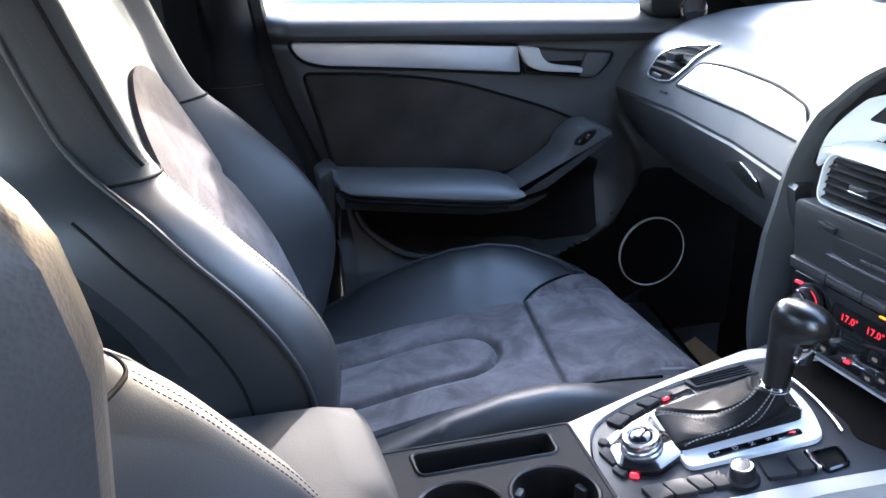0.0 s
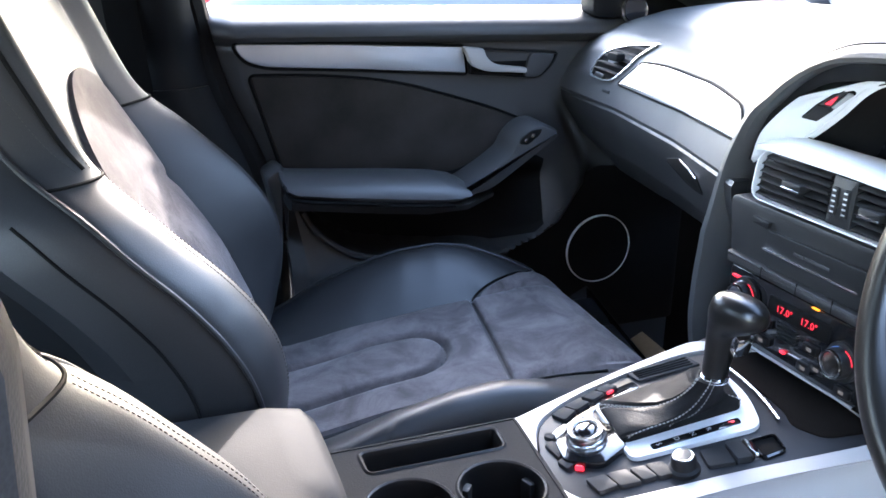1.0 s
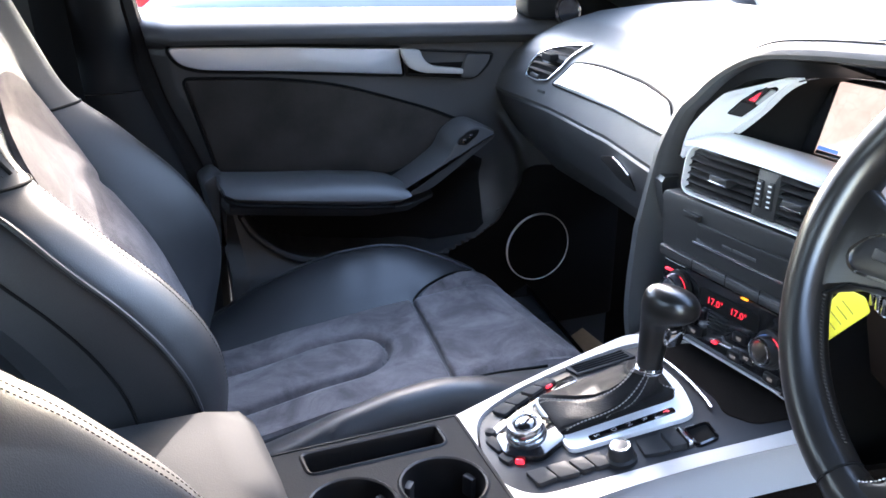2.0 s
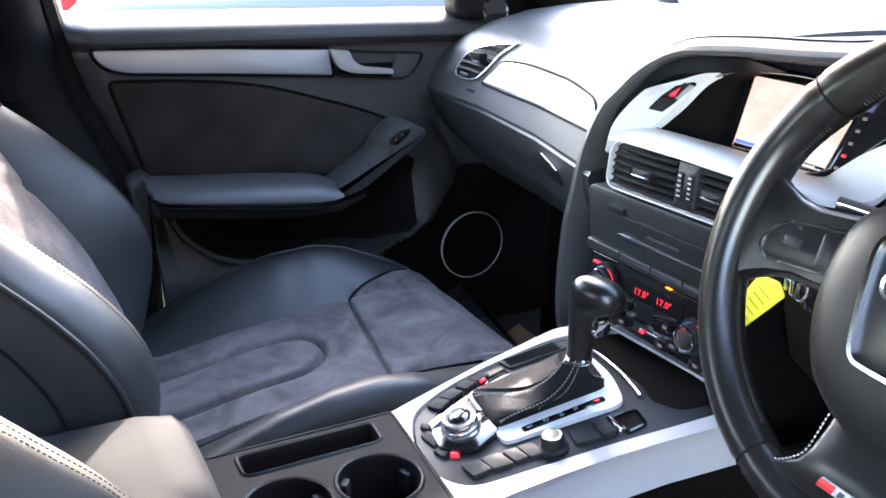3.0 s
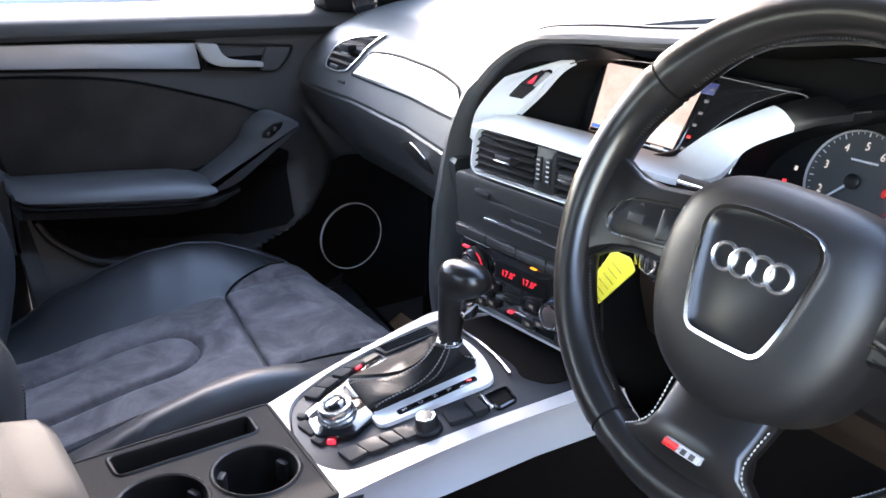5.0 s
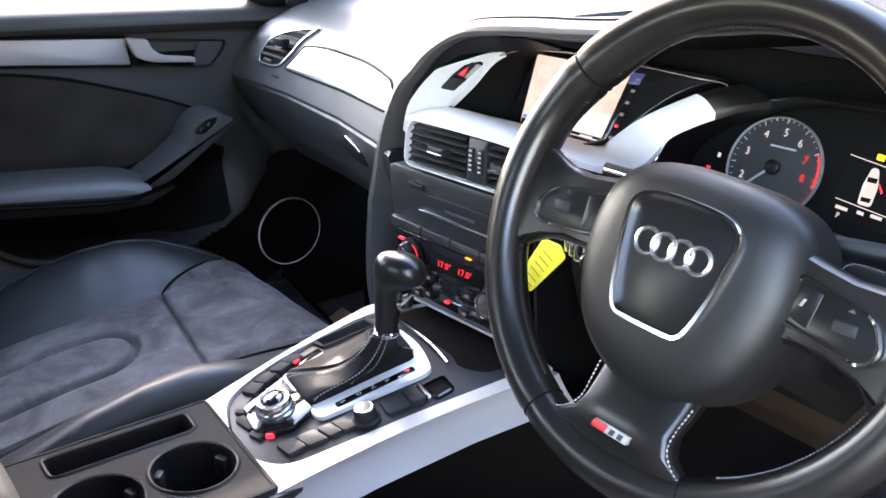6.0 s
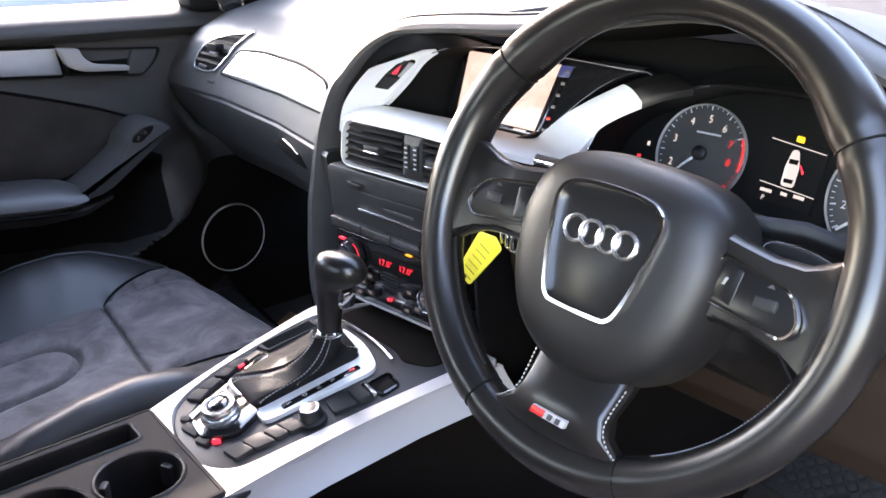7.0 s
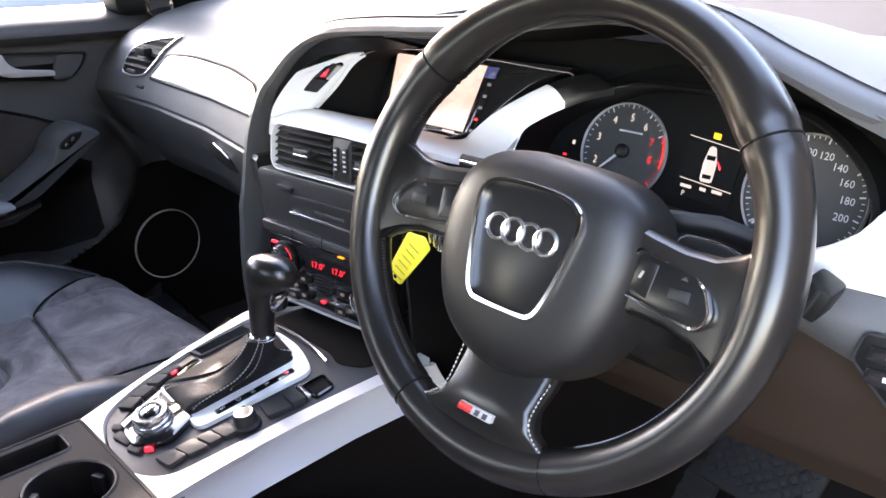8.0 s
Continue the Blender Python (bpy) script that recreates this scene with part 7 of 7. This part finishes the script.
part("chrome_frame", moulding(shield, bead(0.0046, 0.0065, 0.0325), on_pad), CHROME, pad, "chrome shield-shaped frame")
for q in range(4):
    cx = (q - 1.5) * 0.0137
    pts = [on_pad(cx + 0.0088 * math.cos(a), -0.0085 + 0.0088 * math.sin(a), 0.0365 + (0.0005 if q % 2 else 0)) for a in (2 * math.pi * k / 36 for k in range(36))]
    part("emblem_ring", tube(pts, 0.0017, 8, closed=True), SATIN, pad, "chrome ring")
for s in (-1, 1):
    part("horn_mark", plate([(s * 0.064 - 0.004, -0.004), (s * 0.064 + 0.004, -0.004), (s * 0.064 + 0.004, -0.0035), (s * 0.064 - 0.004, -0.0035)], 0.025, 0.0262, on_pad, 0.0001), HARD, pad)
part("hub", plate([(0.05 * math.cos(a), -0.03 + 0.05 * math.sin(a)) for a in (2 * math.pi * q / 24 for q in range(24))], -0.06, -0.026, on_wheel, 0.002), HARD, wheel)
# column shroud and stalks
column = thing("steering_column", "black plastic steering column shroud with stalks", "column", on_wheel(0, -0.03, -0.15))
rings = []
for c, w, vt, vb in ((-0.062, 0.060, 0.020, -0.062), (-0.070, 0.066, 0.028, -0.070), (-0.12, 0.072, 0.034, -0.082), (-0.20, 0.078, 0.040, -0.10), (-0.28, 0.080, 0.040, -0.12)):
    rings.append([on_wheel(w * a, (vt + vb) / 2 + (vt - vb) / 2 * b, c) for a, b in ((-0.8, -1), (-1, -0.7), (-1, 0.6), (-0.8, 1), (0.8, 1), (1, 0.6), (1, -0.7), (0.8, -1))])
bm = bmesh.new()
skin(bm, rings)
part("shroud", bm, HARD, column)
st = part("right_stalk", tube([on_wheel(a, b, -0.065 - 0.01 * k) for k, (a, b) in enumerate(((0.05, 0.030), (0.09, 0.036), (0.128, 0.033)))], [0.008, 0.009, 0.0085], 10, squash=0.7), HARD, column, "black stalk with a pale tip")
part("pale_tip", tube([on_wheel(0.120, 0.0345, -0.083), on_wheel(0.134, 0.0315, -0.086)], 0.0095, 10, squash=0.75), MARK, st)
st2 = part("left_stalk", tube([on_wheel(-a, b, -0.065) for a, b in ((0.05, 0.024), (0.10, 0.028), (0.140, 0.026))], [0.007, 0.008, 0.008], 10, squash=0.55), HARD, column, "black stalk with a bright band")
part("bright_band", tube([on_wheel(-0.108, 0.0285, -0.0595), on_wheel(-0.138, 0.0270, -0.0595)], 0.0014, 8), CHROME, st2)
low_st = part("column_lever", brick((-0.016, -0.010, -0.016), (0.014, 0.012, 0.012), 0.005, at=Matrix.Translation((0.112, -0.525, 0.893)) @ Matrix.Rotation(radians(25), 4, "X")), HARD, dash, "small black dash control")
part("lever_band", brick((-0.0172, -0.003, -0.014), (-0.012, 0.001, 0.010), 0.002, at=Matrix.Translation((0.112, -0.525, 0.893)) @ Matrix.Rotation(radians(25), 4, "X")), KEYCAP, low_st)

# ignition key with its yellow tag
fob = thing("ignition_key", "ignition key in its slot beside the column", "key", (0.085, -0.222, 0.865))
part("slot", brick((0.088, -0.245, 0.845), (0.125, -0.205, 0.885), 0.004), HARD, fob)
part("key_head", brick((0.055, -0.232, 0.850), (0.095, -0.214, 0.880), 0.005), GLOSS, fob)
part("key_ring", tube([Vector((0.055, -0.212 + 0.009 * math.cos(a), 0.866 + 0.009 * math.sin(a))) for a in (2 * math.pi * q / 20 for q in range(20))], 0.0013, 6, closed=True), CHROME, fob, "chrome key ring")
for q in range(3):
    part("chain_link", brick((0.051, -0.204 + 0.006 * q - 0.012, 0.858 + 0.002 * q), (0.056, -0.200 + 0.006 * q - 0.012, 0.872 + 0.002 * q), 0.0015), CHROME, fob)
tag = thing("key_tag", "yellow plastic key tag with faded writing hanging from the key", "key tag", (0.048, -0.18, 0.84))
TAG = rpoly([(-0.178, 0.868), (-0.199, 0.868), (-0.206, 0.858), (-0.166, 0.812), (-0.152, 0.819), (-0.150, 0.824)], 0.003)
on_tag = lambda y, z, c: Vector((0.048 - c, y, z))
part("body", plate(TAG, -0.001, 0.001, on_tag, 0.0005), YELLOW, tag)
for q in range(6):
    t = q / 5
    a = Vector((-0.188 + 0.024 * t, 0.862 - 0.033 * t))
    part("writing_bar", plate([(a.x + 0.008, a.y - 0.004), (a.x - 0.004, a.y - 0.0065 - 0.004), (a.x - 0.004, a.y - 0.0075 - 0.004), (a.x + 0.008, a.y - 0.005)], 0.001, 0.0013, on_tag, 0.0001), INK, tag)
part("hole", plate([(-0.1600 + 0.0022 * math.cos(k), 0.8195 + 0.0022 * math.sin(k)) for k in (2 * math.pi * q / 10 for q in range(10))], 0.001, 0.0013, on_tag, 0.0001), SEAM, tag)

# ---------------------------------------------------------------- footwells
mat_l = part("paper_mat", sheet(lambda u, v: Vector((0.0 + 0.37 * u, 0.18 + 0.50 * v, 0.312 + max(0, 0.37 * u - 0.20) * 0.45 + 0.004 * math.sin(9 * u + 5 * v))), 12, 8, (0, 0, -0.003)), PAPER)
tagged(mat_l, "tan protective paper mat on the passenger floor", "floor mat")
mat_r = part("paper_mat", sheet(lambda u, v: Vector((-0.35 + 0.72 * u, -0.64 + 0.44 * v, 0.312 + 0.004 * math.sin(8 * u + 6 * v))), 12, 8, (0, 0, -0.003)), PAPER)
tagged(mat_r, "tan protective paper mat on the driver's floor", "floor mat")
pedal = thing("brake_pedal", "black ribbed rubber pedal in the driver's footwell", "pedal", (0.62, -0.30, 0.35))
PM = Matrix.Translation((0.50, -0.352, 0.478)) @ Matrix.Rotation(radians(8), 4, "X") @ Matrix.Rotation(radians(-48), 4, "Y")
pp = part("pad", brick((-0.055, -0.07, -0.008), (0.055, 0.07, 0.006), 0.006), RUBBER, pedal, at=PM)
bm = bmesh.new()
for i in range(-7, 8):
    for j in range(-7, 8):
        x, y = (i + j) * 0.0092, (i - j) * 0.0092
        if abs(x) < 0.046 and abs(y) < 0.060:
            brick((-0.0052, -0.0052, 0.005), (0.0052, 0.0052, 0.010), 0.002, bm, at=Matrix.Translation((x, y, 0)) @ Matrix.Rotation(radians(45), 4, "Z"))
part("studs", bm, RUBBER, pp, "raised diamond studs", at=PM)
part("arm", tube([PM @ Vector((0.03, 0, -0.01)), Vector((0.62, -0.345, 0.60)), Vector((0.80, -0.34, 0.72)), Vector((1.075, -0.335, 0.76))], 0.012, 8, squash=0.6), HARD, pedal)
rest = thing("foot_rest", "black ribbed rubber foot rest in the driver's footwell", "foot rest", (0.62, -0.21, 0.32))
FM = Matrix.Translation((0.60, -0.215, 0.40)) @ Matrix.Rotation(radians(-48), 4, "Y")
fp = part("pad", brick((-0.11, -0.045, -0.01), (0.11, 0.045, 0.004), 0.006), RUBBER, rest, at=FM)
for q in range(9):
    part("rib", brick((-0.10 + 0.0235 * q, -0.040, 0.003), (-0.089 + 0.0235 * q, 0.040, 0.008), 0.002), RUBBER, fp, at=FM)
